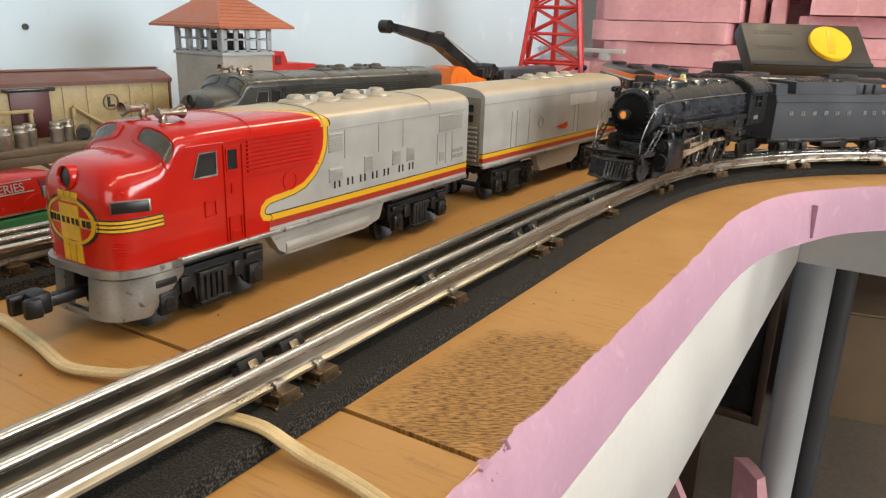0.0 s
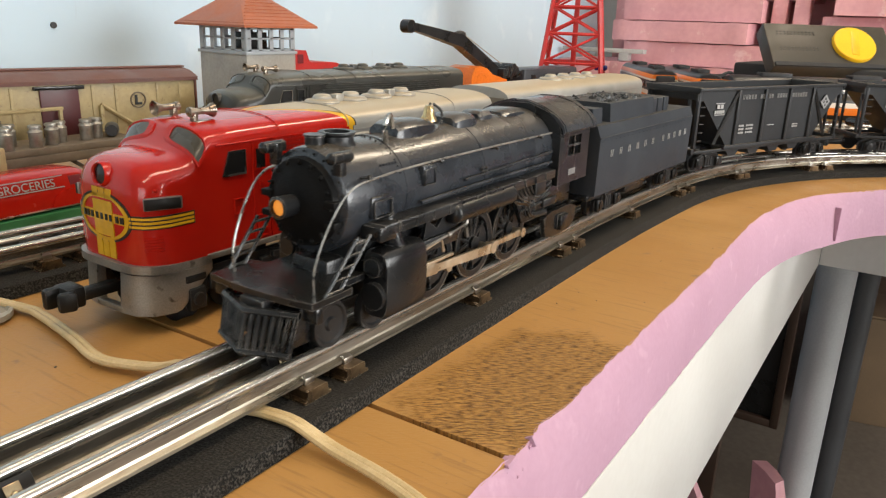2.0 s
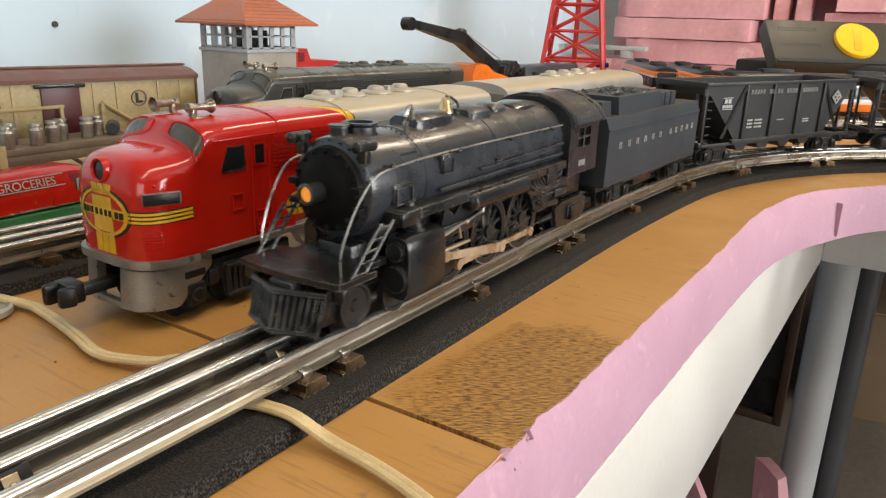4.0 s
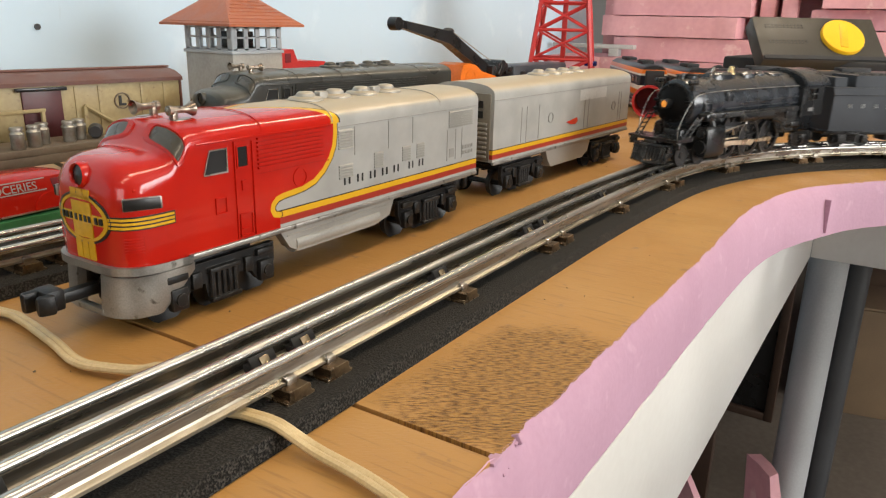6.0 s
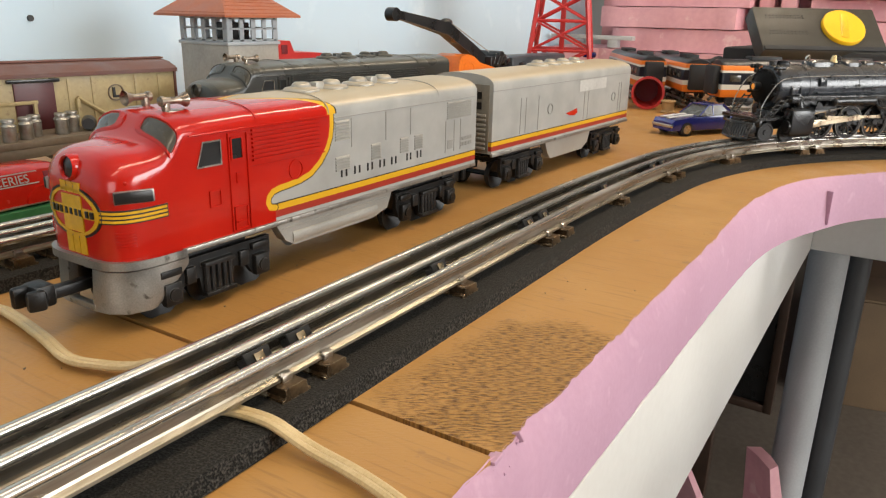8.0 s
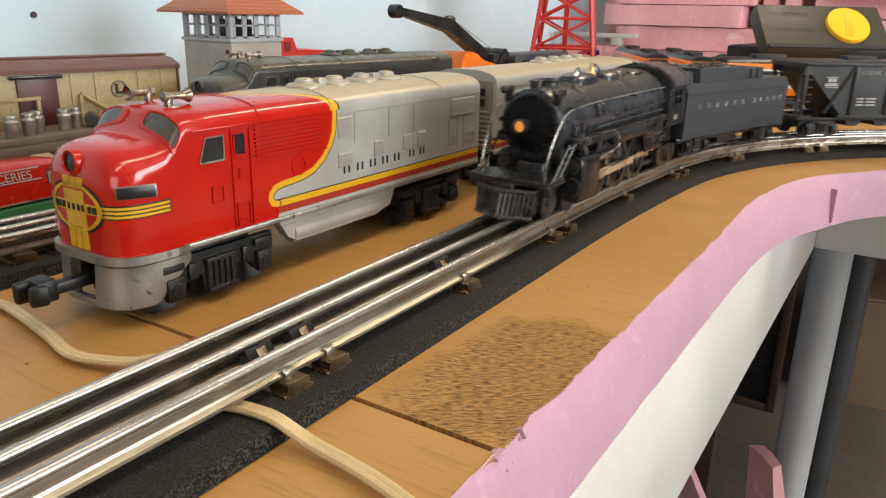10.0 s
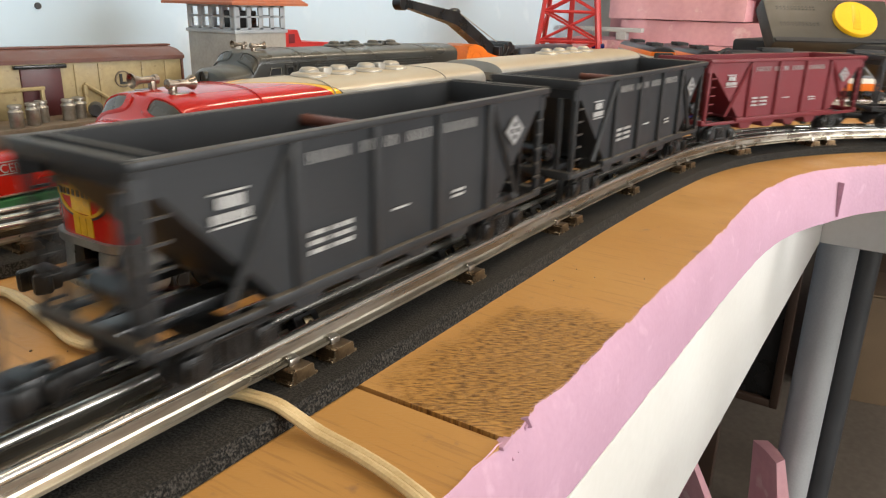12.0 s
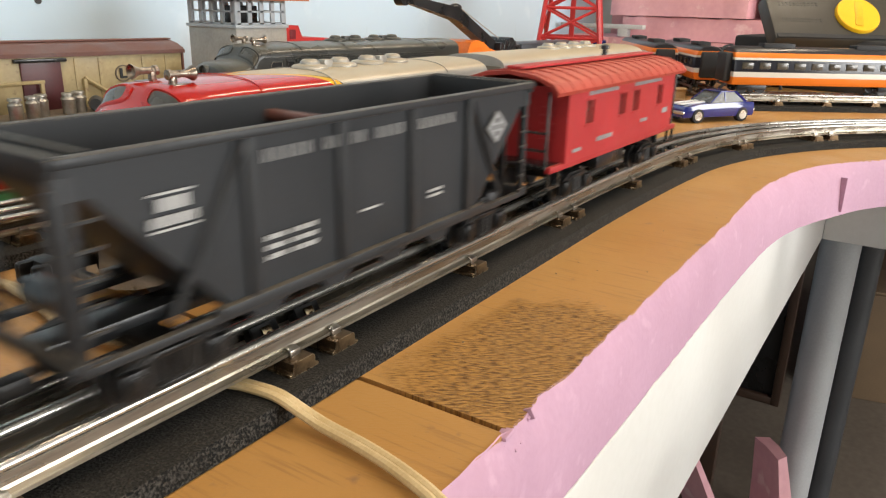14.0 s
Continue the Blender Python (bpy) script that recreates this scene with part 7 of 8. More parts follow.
def crane_car():
    t = thing("wrecking_crane", "black toy wrecking crane with an orange cab", "toy crane", pose(0.93, 0.42, 0.0, 0, 0, -4))
    bm = bm_new()
    box(bm, (0.10, 0, 0.034), (0.34, 0.056, 0.012), 0.002)
    part("flat_car", bm, M_BLACK, t)
    for x in (0.0, 0.21):
        bm = bm_new()
        for sg in (-1, 1):
            box(bm, (x, sg * 0.0235, 0.018), (0.046, 0.003, 0.014), 0.002)
            for jx in (-0.0165, 0.0165):
                cyl(bm, (x + jx, sg * 0.016, 0.0095), (x + jx, sg * 0.020, 0.0095), 0.0095, n=18)
        box(bm, (x, 0, 0.027), (0.014, 0.046, 0.006), 0.001)
        part("truck", bm, M_BLACK, t)
    bm = bm_new()
    prism(bm, [(-0.115, 0.040), (-0.115, 0.078), (-0.108, 0.091), (-0.090, 0.094), (-0.072, 0.090), (-0.055, 0.080), (-0.010, 0.070), (-0.010, 0.040)], lambda u, v, w: (u, -0.026 + w, v), 0.052)
    part("cab", bm, M_ORANGE, t, "bright orange cab")
    bm = bm_new()
    lathe(bm, [(0.012, -0.0265), (0.015, -0.0265), (0.015, 0.0265), (0.012, 0.0265)], Matrix.Translation((-0.086, 0, 0.070)) @ Matrix.Rotation(radians(90), 4, "X"), 24, True)
    part("cab_arch", bm, M_ORANGE, t)
    # boom: tapered box with a nose block, and struts
    bm = bm_new()
    pts = [Vector((-0.246, 0, 0.154)), Vector((-0.215, 0, 0.149)), Vector((-0.122, 0, 0.133)), Vector((0.010, 0, 0.068))]
    rings = []
    for p, hh, ww in zip(pts, (0.0052, 0.0060, 0.0095, 0.0080), (0.005, 0.006, 0.009, 0.011)):
        rings.append([p + Vector((0.0, -ww, -hh)), p + Vector((0.0, ww, -hh)), p + Vector((0.004, ww, hh)), p + Vector((0.004, -ww, hh))])
    loft(bm, rings)
    part("boom", bm, M_BLACK, t, "black crane boom")
    bm = bm_new()
    cyl(bm, (-0.246, -0.0075, 0.153), (-0.246, 0.0075, 0.153), 0.0095, n=18)
    part("boom_sheave", bm, M_BLACK, t)
    bm = bm_new()
    ball(bm, (-0.116, 0, 0.1425), (0.014, 0.008, 0.006), 10)
    part("boom_pulley", bm, M_BLACK, t)
    bm = bm_new()
    tube(bm, [(-0.105, 0, 0.142), (0.010, 0, 0.094)], 0.0009, 5)
    part("boom_cable", bm, M_GREYPL2, t)
    bm = bm_new()
    for k in range(5):
        box(bm, (-0.012 + k * 0.012, 0, 0.078 + 0.004 * (k % 2)), (0.010, 0.046, 0.020), 0.002, Matrix.Rotation(radians(20 * k), 4, "Y"))
    cyl(bm, (0.018, -0.022, 0.087), (0.018, 0.022, 0.087), 0.009, n=16)
    part("winch", bm, M_BLACK, t)
    part("machine_house", box(bm_new(), (0.150, 0, 0.0625), (0.200, 0.050, 0.046), 0.006), M_NAVY, t, "dark slate machine house")
    for k in range(4):
        part("house_window", box(bm_new(), (0.080 + k * 0.046, -0.0254, 0.068), (0.016, 0.0014, 0.014), 0.0004), M_NEARBLACK, t)


def red_truck():
    t = thing("red_toy_truck", "red toy truck parked before the wall", "toy truck", pose(0.690, 0.650, 0.0, 0, 0, -4))
    bm = bm_new()
    prism(bm, [(-0.075, 0.020), (-0.075, 0.100), (-0.070, 0.110), (-0.022, 0.110), (-0.014, 0.092), (0.045, 0.090), (0.072, 0.080), (0.078, 0.060), (0.078, 0.020)], lambda u, v, w: (u, -0.030 + w, v), 0.060)
    part("body", bm, M_REDLATTICE, t)
    for x in (-0.055, -0.034):
        part("window", box(bm_new(), (x, -0.0302, 0.097), (0.012, 0.0014, 0.014), 0.0004), M_MAROON, t)
    for x in (-0.045, 0.048):
        for sg in (-1, 1):
            part("wheel", cyl(bm_new(), (x, sg * 0.020, 0.016), (x, sg * 0.032, 0.016), 0.016, n=22), M_TYRE, t)


def lattice_tower():
    t = thing("lattice_tower", "red plastic toy lattice radio tower", "toy tower", pose(1.335, 0.458, 0.0, 0, 0, 20))
    H, b0, b1 = 0.42, 0.072, 0.024
    def corner(k, z):
        b = b0 + (b1 - b0) * z / H
        sx, sy = ((-1, -1), (1, -1), (1, 1), (-1, 1))[k % 4]
        return Vector((sx * b, sy * b, z))
    part("tower_base", box(bm_new(), (0, 0, 0.006), (0.170, 0.170, 0.012), 0.002), M_REDLATTICE, t)
    for k in range(4):
        part("tower_leg", tube(bm_new(), [corner(k, 0.01), corner(k, H)], 0.0052, 5), M_REDLATTICE, t)
    lv = [0.02, 0.085, 0.145, 0.200, 0.250, 0.300, 0.345, 0.385]
    for z in lv:
        for k in range(4):
            part("cross_bar", tube(bm_new(), [corner(k, z), corner(k + 1, z)], 0.0032, 5), M_REDLATTICE, t)
    for za, zb in zip(lv, lv[1:]):
        for k in range(4):
            part("diagonal", tube(bm_new(), [corner(k, za), corner(k + 1, zb)], 0.0026, 5), M_REDLATTICE, t)
            part("diagonal", tube(bm_new(), [corner(k + 1, za), corner(k, zb)], 0.0026, 5), M_REDLATTICE, t)
    part("ladder_core", box(bm_new(), (0, 0, 0.21), (0.020, 0.010, 0.40), 0.001), M_REDLATTICE, t)
    part("foot_ring", box(bm_new(), (0.072, -0.06, 0.0725), (0.03, 0.03, 0.012), 0.004), M_BLUE, t, "dark blue foot block")


def high_speed_train():
    """Orange, white and black toy coaches."""
    m, nt, p = wire_nodes("orange_white_black_bands")
    tc = nt.nodes.new("ShaderNodeTexCoord")
    sep = nt.nodes.new("ShaderNodeSeparateXYZ")
    nt.links.new(tc.outputs["Object"], sep.inputs[0])
    z = sep.outputs[2]
    col = None
    base = (0.75, 0.19, 0.018)
    col = mixc(nt, mnode(nt, "GREATER_THAN", z, 0.012), base, (0.70, 0.66, 0.58))
    col = mixc(nt, mnode(nt, "GREATER_THAN", z, 0.020), col, (0.012, 0.013, 0.020))
    col = mixc(nt, mnode(nt, "GREATER_THAN", z, 0.038), col, (0.70, 0.66, 0.58))
    col = mixc(nt, mnode(nt, "GREATER_THAN", z, 0.0415), col, (0.80, 0.20, 0.018))
    col = mixc(nt, mnode(nt, "GREATER_THAN", z, 0.0490), col, (0.020, 0.020, 0.022))
    nt.links.new(col, p.inputs["Base Color"])
    p.inputs["Roughness"].default_value = 0.3

    def coach(at_, L, label, zup):
        t = thing("streamlined_coach", label, "toy coach", at_, group="orange coaches")
        W = 0.026
        bm = bm_new()
        prof = [(-W + 0.003, 0.0), (-W, 0.004), (-W - 0.0012, 0.020), (-W, 0.042), (-W + 0.004, 0.051), (-W + 0.012, 0.056), (0, 0.058), (W - 0.012, 0.056), (W - 0.004, 0.051), (W, 0.042), (W + 0.0012, 0.020), (W, 0.004), (W - 0.003, 0.0)]
        loft(bm, [[Vector((x, u * k, v * kz)) for u, v in prof] for x, k, kz in ((0.0, 0.93, 0.97), (0.004, 1, 1), (L - 0.004, 1, 1), (L, 0.93, 0.97))])
        part("coach_body", bm, m, t)
        for sg in (-1, 1):
            n = int(L / 0.030)
            for k in range(n):
                part("window", box(bm_new(), (0.020 + k * (L - 0.02) / n, sg * (W + 0.0012), 0.0295), (0.018, 0.0012, 0.0100), 0.0006), M_GLASSDARK, t)
        part("gangway", box(bm_new(), (-0.006, 0, 0.026), (0.012, 0.034, 0.044), 0.003), M_FIBRE, t)
        for k in range(2):
            part("roof_box", box(bm_new(), (L * (0.25 + 0.5 * k), 0, 0.0585), (0.05, 0.022, 0.008), 0.001), M_FIBRE, t)
        for x in (0.035, L - 0.035):
            bm = bm_new()
            for sg in (-1, 1):
                box(bm, (x, sg * 0.0195, -0.004 * 1.0), (0.046, 0.003, 0.008), 0.001)
                for jx in (-0.015, 0.015):
                    cyl(bm, (x + jx, sg * 0.0150, -zup + 0.0085), (x + jx, sg * 0.0185, -zup + 0.0085), 0.0085, n=16)
            box(bm, (x, 0, -0.002), (0.016, 0.040, 0.006))
            part("bogie", bm, M_BLACK, t)
    lead = math.degrees(math.atan2(-0.22, 0.163))
    rail_z = 0.0250
    coach(pose(1.022 + 0.0217, 0.044 + 0.0161, rail_z + 0.0135, 0, 0, lead), 0.300, "orange, white and black toy coach on the rear track", 0.0135)
    coach(pose(1.185, 0.205, 0.0174 + 0.0135, 0, 0, 31), 0.300, "orange and black toy coach on a short stretch of track", 0.0135)
    coach(pose(1.165, 0.118, 0.0174 + 0.0135, 0, 0, 31), 0.260, "orange and black toy coach beside the others", 0.0135)


def rear_track():
    d = Vector((0.163, -0.22, 0)).normalized()
    nn = Vector((-d.y, d.x, 0))
    o = Vector((1.022, 0.044, 0)) + nn * 0.027
    def line(s, u, w):
        q = o + d * s + nn * u
        return Vector((q.x, q.y, w))
    c, q = math.cos(radians(31)), math.sin(radians(31))
    for ox, oy in ((1.185, 0.205), (1.165, 0.118)):
        track("storage_track", "short stretch of tinplate track laid on the bare board", [0.02 + 0.09 * k for k in range(4)],
              lambda s, u, w: Vector((ox + c * s - q * u, oy + q * s + c * u, w)), foam=False, z0=-0.0076, s_from=0.0, s_to=0.31, n=4)
    track("rear_track", "three-rail tinplate track under the orange coaches", [0.08 * k for k in range(0, 8)], line, s_from=-0.03, s_to=0.70, n=8)


def controller():
    b = thing("power_supply", "black power supply box behind the coaches", "power supply", pose(1.56, -0.03, 0.0, 0, 0, -6))
    part("case", box(bm_new(), (0, 0, 0.050), (0.20, 0.34, 0.100), 0.006), M_FIBRE, b)
    for k in range(7):
        part("vent_slat", box(bm_new(), (-0.1004, -0.12 + k * 0.04, 0.06), (0.002, 0.022, 0.003), 0.0004), M_PLASTIC, b)
    t = thing("train_controller", "black control box with a round yellow dial, leaning back", "controller", pose(1.425, -0.055, 0.1010, 0, 44, 36))
    W, H, T = 0.250, 0.112, 0.034
    part("case", box(bm_new(), (T / 2, 0, H / 2), (T, W, H), 0.003), surface("dusty_black_plastic", (0.040, 0.034, 0.024), 0.5, color2=(0.030, 0.026, 0.019), coarse=30), t, "dusty black case")
    part("case_rim", box(bm_new(), (-0.0012, 0, 0.006), (0.004, W - 0.004, 0.010), 0.001), M_FIBRE, t)
    bm = bm_new()
    lathe(bm, [(0.0004, 0.0), (0.0425, 0.0), (0.0425, 0.006), (0.0410, 0.008), (0.0004, 0.009)], Matrix.Translation((0, -0.047, 0.058)) @ Matrix.Rotation(radians(-90), 4, "Y"), 40)
    d = part("dial", bm, surface("yellow_plastic", (0.80, 0.47, 0.012), 0.4, color2=(0.74, 0.42, 0.01)), t, "round yellow dial")
    part("dial_grip", box(bm_new(), (-0.0082, -0.047, 0.058), (0.003, 0.016, 0.062), 0.0014, Matrix.Rotation(radians(12), 4, "X")), surface("yellow_plastic_grip", (0.80, 0.46, 0.012), 0.4), d)
    for z in (0.0900, 0.0840, 0.0500, 0.0440):
        for k in range(11):
            part("hole", cyl(bm_new(), (0.0004, 0.101 - k * 0.0074, z), (-0.0006, 0.101 - k * 0.0074, z), 0.0019, n=8), M_INK, t)


def cables():
    rnd = random.Random(11)
    for k in range(9):
        x, y, z = 1.36 + rnd.uniform(-0.06, 0.08), 0.16 + rnd.uniform(-0.09, 0.03), 0.050
        pts = [(x + rnd.uniform(-0.05, 0.05), y + rnd.uniform(-0.06, 0.06), z + rnd.uniform(-0.01, 0.030)) for _ in range(5)]
        pts = [(x + 0.04, y - 0.05, 0.006)] + pts + [(x - 0.02, y + 0.05, 0.006)]
        whole("cable", tube(bm_new(), smooth_pts(pts, 6), 0.0032, 7), M_FIBRE, "loose black cable in a tangle behind the coaches", "cable", "tangled cables")
    # twin-core cream wire under the rails
    pts = [(-0.060, 0.330, 0.0034), (-0.044, 0.250, 0.0034), (-0.029, 0.178, 0.0034), (-0.0285, 0.157, 0.0034), (-0.0345, 0.118, 0.0034), (-0.0405, 0.088, 0.0034), (-0.036, 0.068, 0.0040), (-0.0315, 0.054, 0.0055), (-0.031, 0.038, 0.0112), (-0.035, 0.010, 0.0118), (-0.0395, -0.009, 0.0105),
           (-0.0365, -0.020, 0.0100), (-0.0345, -0.034, 0.0095), (-0.0335, -0.046, 0.0060), (-0.0335, -0.056, 0.0040), (-0.0355, -0.076, 0.0038), (-0.0395, -0.0955, 0.0038), (-0.046, -0.114, 0.0040), (-0.052, -0.125, 0.0005), (-0.055, -0.130, -0.020), (-0.055, -0.132, -0.120)]
    sm = smooth_pts(pts, 5)
    w = thing("twin_wire", "cream twin-core wire running under the track", "wire")
    for sgn in (-1, 1):
        q = []
        for i, p in enumerate(sm):
            dd = (sm[min(i + 1, len(sm) - 1)] - sm[max(i - 1, 0)]).normalized()
            side = Vector((dd.y, -dd.x, 0))
            q.append(p + side * 0.0014 * sgn)
        part("core", tube(bm_new(), q, 0.0018, 8), M_WIRE, w)


def blue_car():
    t = thing("blue_toy_car", "blue toy muscle car with white bonnet stripes", "toy car", pose(0.885, 0.042, 0.0, 0, 0, 147) @ Matrix.Diagonal((1.06, 1.06, 1.06, 1)))
    W = 0.0225
    rings = []
    for x, zt, w in ((-0.060, 0.020, 0.0195), (-0.058, 0.025, 0.0215), (-0.040, 0.0265, W), (-0.020, 0.026, W), (0.010, 0.0255, W), (0.035, 0.0245, W), (0.056, 0.022, 0.0215), (0.060, 0.018, 0.019)):
        rings.append([Vector((x, -w * 0.94, 0.007)), Vector((x, -w, 0.012)), Vector((x, -w, zt - 0.006)), Vector((x, -w * 0.93, zt - 0.001)), Vector((x, 0, zt)), Vector((x, w * 0.93, zt - 0.001)), Vector((x, w, zt - 0.006)), Vector((x, w, 0.012)), Vector((x, w * 0.94, 0.007))])
    part("body", loft(bm_new(), rings), M_BLUE, t)
    bm = bm_new()
    for a, b in (((-0.046, 0.0255), (-0.030, 0.0385)),):
        loft(bm, [[Vector((-0.044, -0.0195, 0.0250)), Vector((-0.044, 0.0195, 0.0250)), Vector((0.016, 0.0195, 0.0250)), Vector((0.016, -0.0195, 0.0250))], [Vector((-0.026, -0.0155, 0.0380)), Vector((-0.026, 0.0155, 0.0380)), Vector((-0.002, 0.0155, 0.0380)), Vector((-0.002, -0.0155, 0.0380))]])
    part("glasshouse", bm, M_GLASSDARK, t, "dark tinted windows")
    bm = bm_new()
    box(bm, (-0.0140, 0, 0.0385), (0.026, 0.0315, 0.0016), 0.0005)
    for sg in (-1, 1):
        tube(bm, [(-0.0435, sg * 0.0190, 0.0255), (-0.0265, sg * 0.0155, 0.0382)], 0.0018, 6)
        tube(bm, [(0.0155, sg * 0.0190, 0.0255), (-0.0020, sg * 0.0155, 0.0382)], 0.0010, 6)
        tube(bm, [(-0.008, sg * 0.0190, 0.0255), (-0.008, sg * 0.0155, 0.0382)], 0.0010, 6)
    part("roof", bm, M_BLUE, t)
    for y in (-0.0065, 0.0065):
        part("bonnet_stripe", box(bm_new(), (0.037, y, 0.0243), (0.040, 0.0062, 0.0012), 0, Matrix.Rotation(radians(3.5), 4, "Y")), M_WHITEPAINT, t, "white stripe")
        part("boot_stripe", box(bm_new(), (-0.051, y, 0.0265), (0.012, 0.0062, 0.0010), 0, Matrix.Rotation(radians(-4), 4, "Y")), M_WHITEPAINT, t)
    part("bumper", box(bm_new(), (0.0600, 0, 0.0130), (0.003, 0.040, 0.0040), 0.001), M_CHROME, t)
    part("bumper", box(bm_new(), (-0.0600, 0, 0.0140), (0.003, 0.040, 0.0040), 0.001), M_CHROME, t)
    for x in (-0.0375, 0.038):
        for sg in (-1, 1):
            bm = bm_new()
            cyl(bm, (x, sg * 0.0155, 0.0090), (x, sg * 0.0232, 0.0090), 0.0090, n=22)
            w = part("wheel", bm, M_FIBRE, t)
            bm = bm_new()
            cyl(bm, (x, sg * 0.0225, 0.0090), (x, sg * 0.0238, 0.0090), 0.0060, n=18)
            part("rim", bm, M_CHROME, w, "chromed wheel rim")


def small_clutter():
    t = thing("red_tub", "open red plastic tub lying on its side", "tub", pose(1.105, 0.186, 0.029, 0, 0, 20) @ Matrix.Diagonal((0.9, 0.9, 0.9, 1)))
    bm = bm_new()
    lathe(bm, [(0.024, 0.062), (0.030, 0.0), (0.032, 0.0), (0.032, -0.004), (0.0275, -0.004), (0.0225, 0.058)], Matrix.Rotation(radians(90), 4, "Y"), 32, True)
    part("tub_wall", bm, M_REDLATTICE, t)
    part("tub_bottom", cyl(bm_new(), (0.058, 0, 0), (0.0605, 0, 0), 0.0235, n=32), M_MAROON, t)
    bm = bm_new()
    lathe(bm, [(0.0004, 0), (0.012, 0), (0.013, 0.002), (0.0105, 0.005), (0.0105, 0.016), (0.013, 0.019), (0.012, 0.021), (0.0004, 0.021)], Matrix.Identity(4), 22)
    whole("wooden_spool", bm, surface("pale_wood", (0.48, 0.30, 0.13), 0.6), "small pale wooden spool", "spool", m=pose(1.085, 0.142, 0.0))
    bm = bm_new()
    lathe(bm, [(0.0004, 0.002), (0.014, 0.002), (0.015, 0.004), (0.017, 0.004), (0.017, 0.001), (0.015, 0.0), (0.0004, 0.0)], Matrix.Identity(4), 28)
    whole("plastic_lid", bm, surface("clear_grey_plastic", (0.40, 0.37, 0.30), 0.25), "pale translucent plastic lid on the table", "lid", m=pose(-0.048, 0.186, 0.0))
    # dirt specks on the table
    rnd = random.Random(8)
    bm = bm_new()
    for i in range(38):
        s, u = rnd.uniform(-0.15, 0.75), rnd.choice((rnd.uniform(-0.105, -0.045), rnd.uniform(0.045, 0.2)))
        p = beside(s, u, 0.0003)
        if u < -0.055 and s > 0.5:
            continue
        r = rnd.uniform(0.0002, 0.0007)
        box(bm, p, (r * rnd.uniform(1, 2.2), r, 0.0006), 0, Matrix.Rotation(rnd.uniform(0, 3), 4, "Z"))
    whole("grit", bm, M_DECK, "dark specks of grit on the brown board", "grit", kind="stuff")


def foam_pile():
    rnd = random.Random(21)
    spec = [(1.98, 0.785, 0.52, 0.0, 0.066), (2.02, 0.47, 0.10, 0.0, 0.060), (2.04, 0.60, 0.16, 0.0605, 0.126), (2.03, 0.64, 0.245, 0.127, 0.186), (2.06, 0.62, 0.22, 0.187, 0.250), (2.06, 0.09, -0.40, 0.0, 0.052), (2.0, 0.05, -0.42, 0.0525, 0.105),
            (2.05, 0.055, -0.34, 0.1055, 0.158), (2.1, 0.07, -0.40, 0.1585, 0.212), (2.05, 0.04, -0.36, 0.2125, 0.27), (2.12, 0.52, 0.10, 0.2505, 0.31), (2.06, 0.10, -0.38, 0.2705, 0.33)]
    for x, ya, yb, z0, z1 in spec:
        bm = bm_new()
        n = 16
        rings = []
        for i in range(n + 1):
            y = yb + (ya - yb) * i / n
            j = [rnd.uniform(-0.006, 0.006) for _ in range(2)]
            rings.append([(x + j[0], y, z0), (x + 0.26, y, z0), (x + 0.26, y, z1 - 0.0006), (x + j[1], y, z1 - 0.0006 - rnd.uniform(0, 0.003))])
        loft(bm, rings)
        whole("foam_board", bm, M_FOAMFAR, "cut board of faded pink foam in a pile", "foam board", "pile of foam boards")
    for y0, x in ((0.185, 2.14), (0.125, 2.12)):
        whole("foam_board", box(bm_new(), (x, y0, 0.193), (0.05, 0.040, 0.132), 0.003), M_FOAMFAR, "narrow foam piece standing in the pile", "foam board", "pile of foam boards")
    whole("foam_board", box(bm_new(), (2.36, 0.20, 0.24), (0.05, 1.1, 0.48), 0.004), M_FOAMFAR, "large foam board leaning behind the pile", "foam board", "pile of foam boards")
    t = thing("wooden_strip", "grey wooden strip lying on the foam", "wooden strip", pose(1.90, 0.70, 0.0665))
    part("strip", box(bm_new(), (0.1, -0.05, 0.028), (0.03, 0.26, 0.012), 0.001), M_GREYWALL, t)
    part("strip_support", box(bm_new(), (0.1, -0.12, 0.011), (0.03, 0.03, 0.022), 0.001), M_GREYWALL, t)


f3_lead("dark_diesel_locomotive", "dull olive-grey streamlined toy diesel locomotive", pose(0.252, 0.356, 0.0, 0, 0, -7.4), M_OLIVE, True)
milk_car()
milk_platform()
grocery_van()
signal_tower()
crane_car()
red_truck()
lattice_tower()
rear_track()
high_speed_train()
controller()
cables()
blue_car()
small_clutter()
foam_pile()


# ---- what moves ----
RUN = [(0.0, 0.463), (0.5, 0.386), (1.0, 0.270), (1.5, 0.117), (1.75, 0.045), (2.0, 0.002), (2.2, -0.006), (2.5, -0.008), (3.0, -0.010), (3.3, -0.010), (3.7, -0.004), (4.0, 0.020), (4.4, 0.085), (4.8, 0.185),
       (5.3, 0.334), (5.5, 0.392), (6.0, 0.540), (6.3, 0.640), (6.5, 0.692), (6.7, 0.704), (7.0, 0.708), (7.5, 0.718), (8.0, 0.714), (8.2, 0.688), (8.5, 0.638), (9.0, 0.526), (9.5, 0.400), (10.0, 0.235),
       (10.3, 0.115), (10.5, 0.036), (11.0, -0.170), (11.5, -0.378), (12.0, -0.605), (12.5, -0.843), (13.0, -1.084), (13.5, -1.328), (14.0, -1.576)]


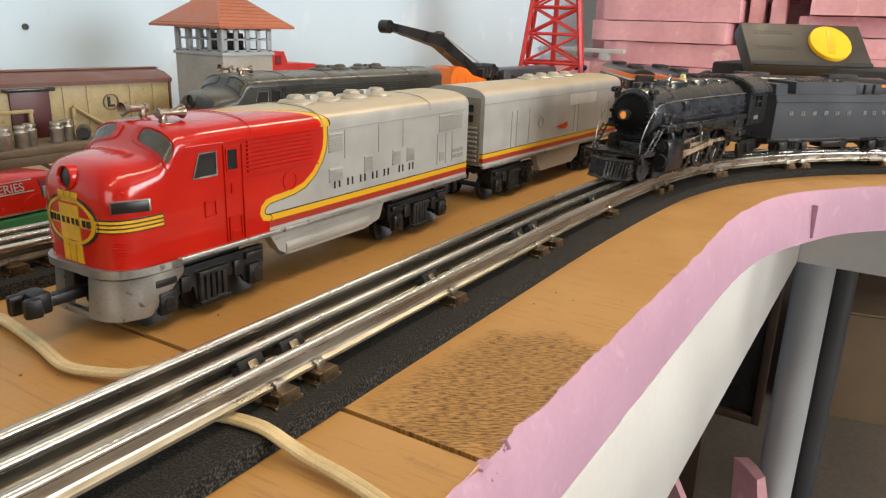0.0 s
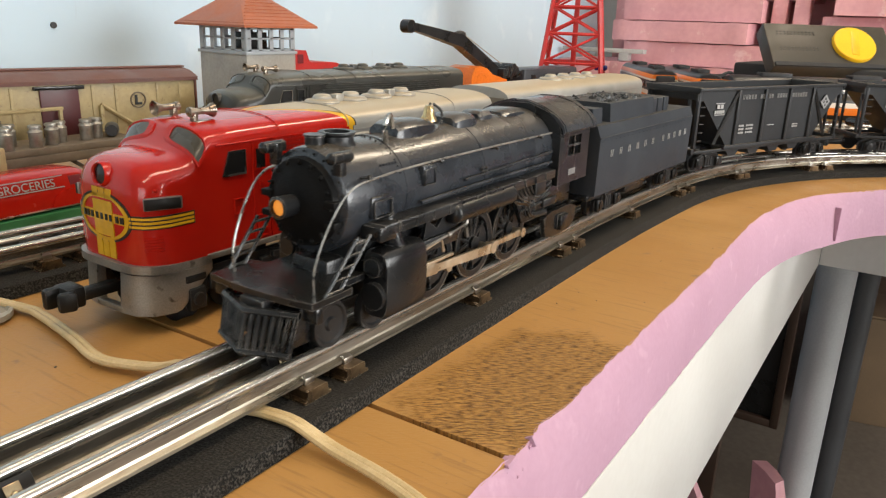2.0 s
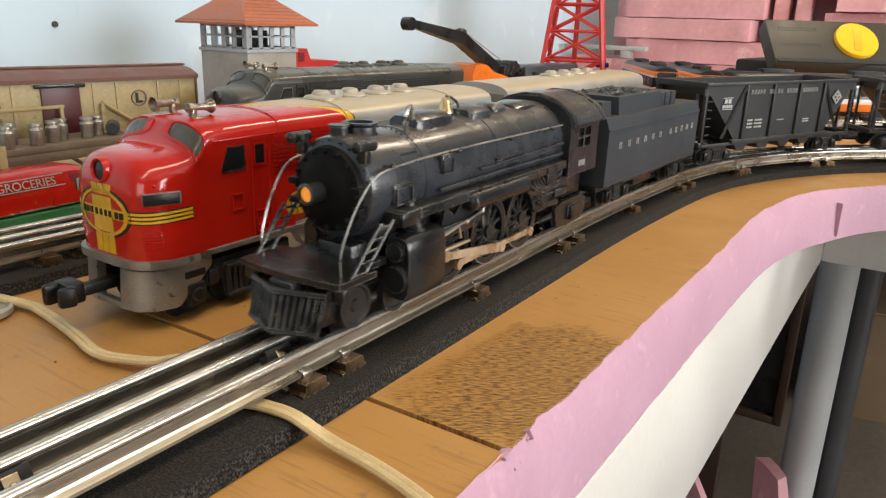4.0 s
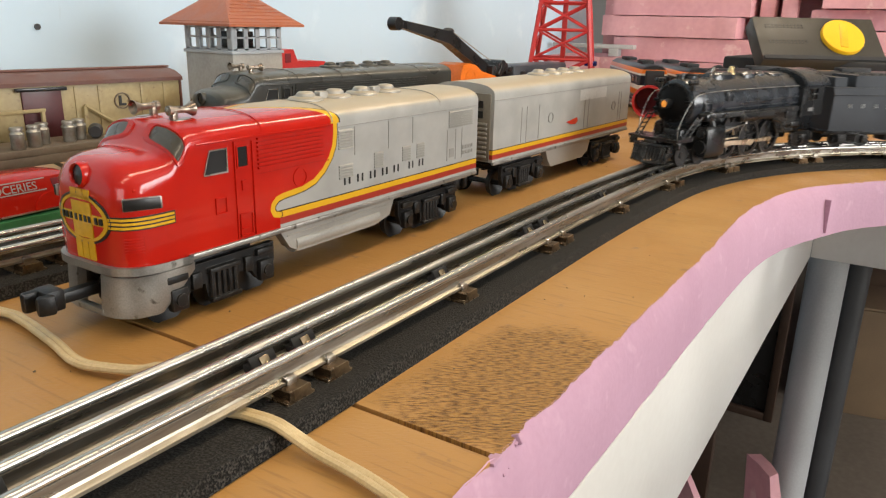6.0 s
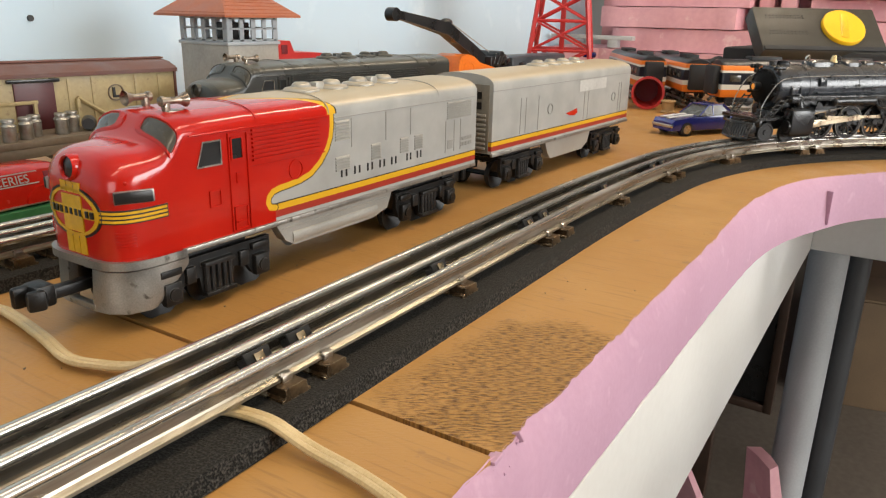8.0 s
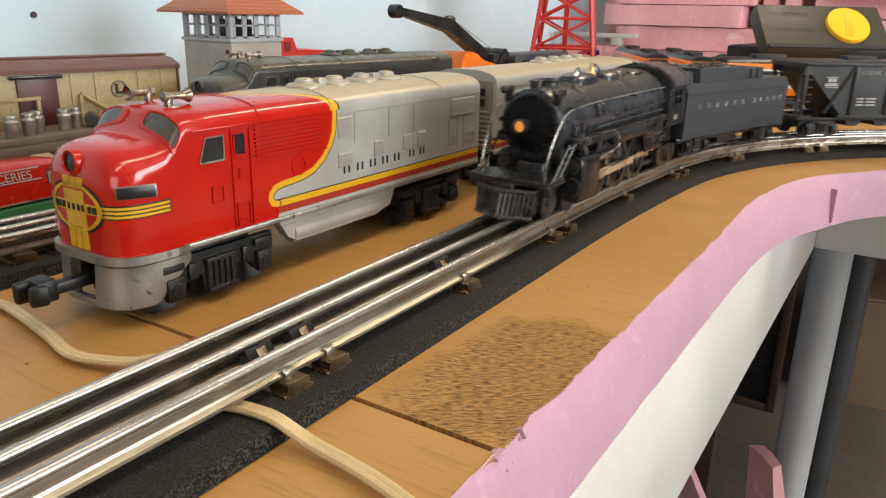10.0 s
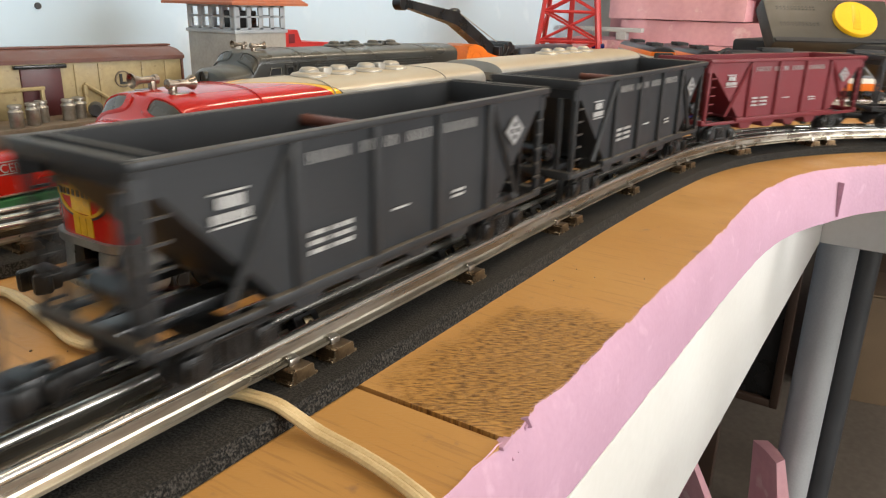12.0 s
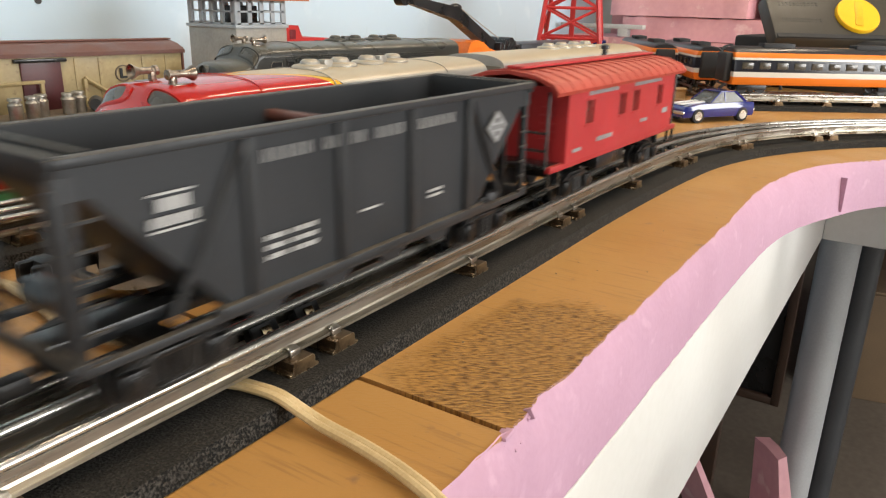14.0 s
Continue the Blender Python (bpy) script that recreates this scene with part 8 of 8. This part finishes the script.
def run_at(t):
    """Smooth place of the engine's leading axle on the line at t seconds."""
    i = max(0, min(len(RUN) - 2, next((k for k in range(len(RUN) - 1) if t <= RUN[k + 1][0]), len(RUN) - 2)))
    def slope(k):
        if k <= 0 or k >= len(RUN) - 1:
            a, b = (0, 1) if k <= 0 else (len(RUN) - 2, len(RUN) - 1)
        else:
            a, b = k - 1, k + 1
        return (RUN[b][1] - RUN[a][1]) / (RUN[b][0] - RUN[a][0])
    (t0, s0), (t1, s1) = RUN[i], RUN[i + 1]
    h = t1 - t0
    u = (t - t0) / h
    return (2 * u ** 3 - 3 * u ** 2 + 1) * s0 + (u ** 3 - 2 * u ** 2 + u) * h * slope(i) + (3 * u ** 2 - 2 * u ** 3) * s1 + (u ** 3 - u ** 2) * h * slope(i + 1)


def on_line(s, a, b):
    """Pose of a car whose trucks, a and b metres behind its origin, ride on the line."""
    p, q = beside(s + a, 0), beside(s + b, 0)
    d = (q - p).normalized()
    o = p - d * a
    return Matrix.Translation((o.x, o.y, 0)) @ Matrix.Rotation(math.atan2(d.y, d.x), 4, "Z")


def motions():
    times = [i / 10 for i in range(141)]
    for ob, off, a, b in cars:
        walk(ob, [(t, on_line(run_at(t) + off, a, b)) for t in times])
    r = 0.0195
    phase = lambda t: -run_at(t) / r + 1.3
    fine = [i / 20 for i in range(281)]
    for ob, (x, y, z) in drivers:
        walk(ob, [(t, Matrix.Translation((x, y, z)) @ Matrix.Rotation(-phase(t), 4, "Y")) for t in fine])
    c = r * 0.45
    for k, rod in enumerate(rods):
        rows = []
        for t in fine:
            # crank pin seen from the axle: straight down, then turned with the wheel
            v = Matrix.Rotation(-phase(t), 3, "Y") @ Vector((0, 0, -c))
            if k % 2 == 0:
                rows.append((t, Matrix.Translation((v.x, 0, RAIL + r + v.z))))
            else:
                px, pz = 0.1180 + v.x, RAIL + r + v.z
                cz = 0.0445
                cx = px - math.sqrt(0.058 ** 2 - (pz - cz) ** 2)
                rows.append((t, Matrix.Translation((cx, 0, cz)) @ Matrix.Rotation(-math.atan2(pz - cz, px - cx), 4, "Y")))
        walk(rod, rows)


motions()
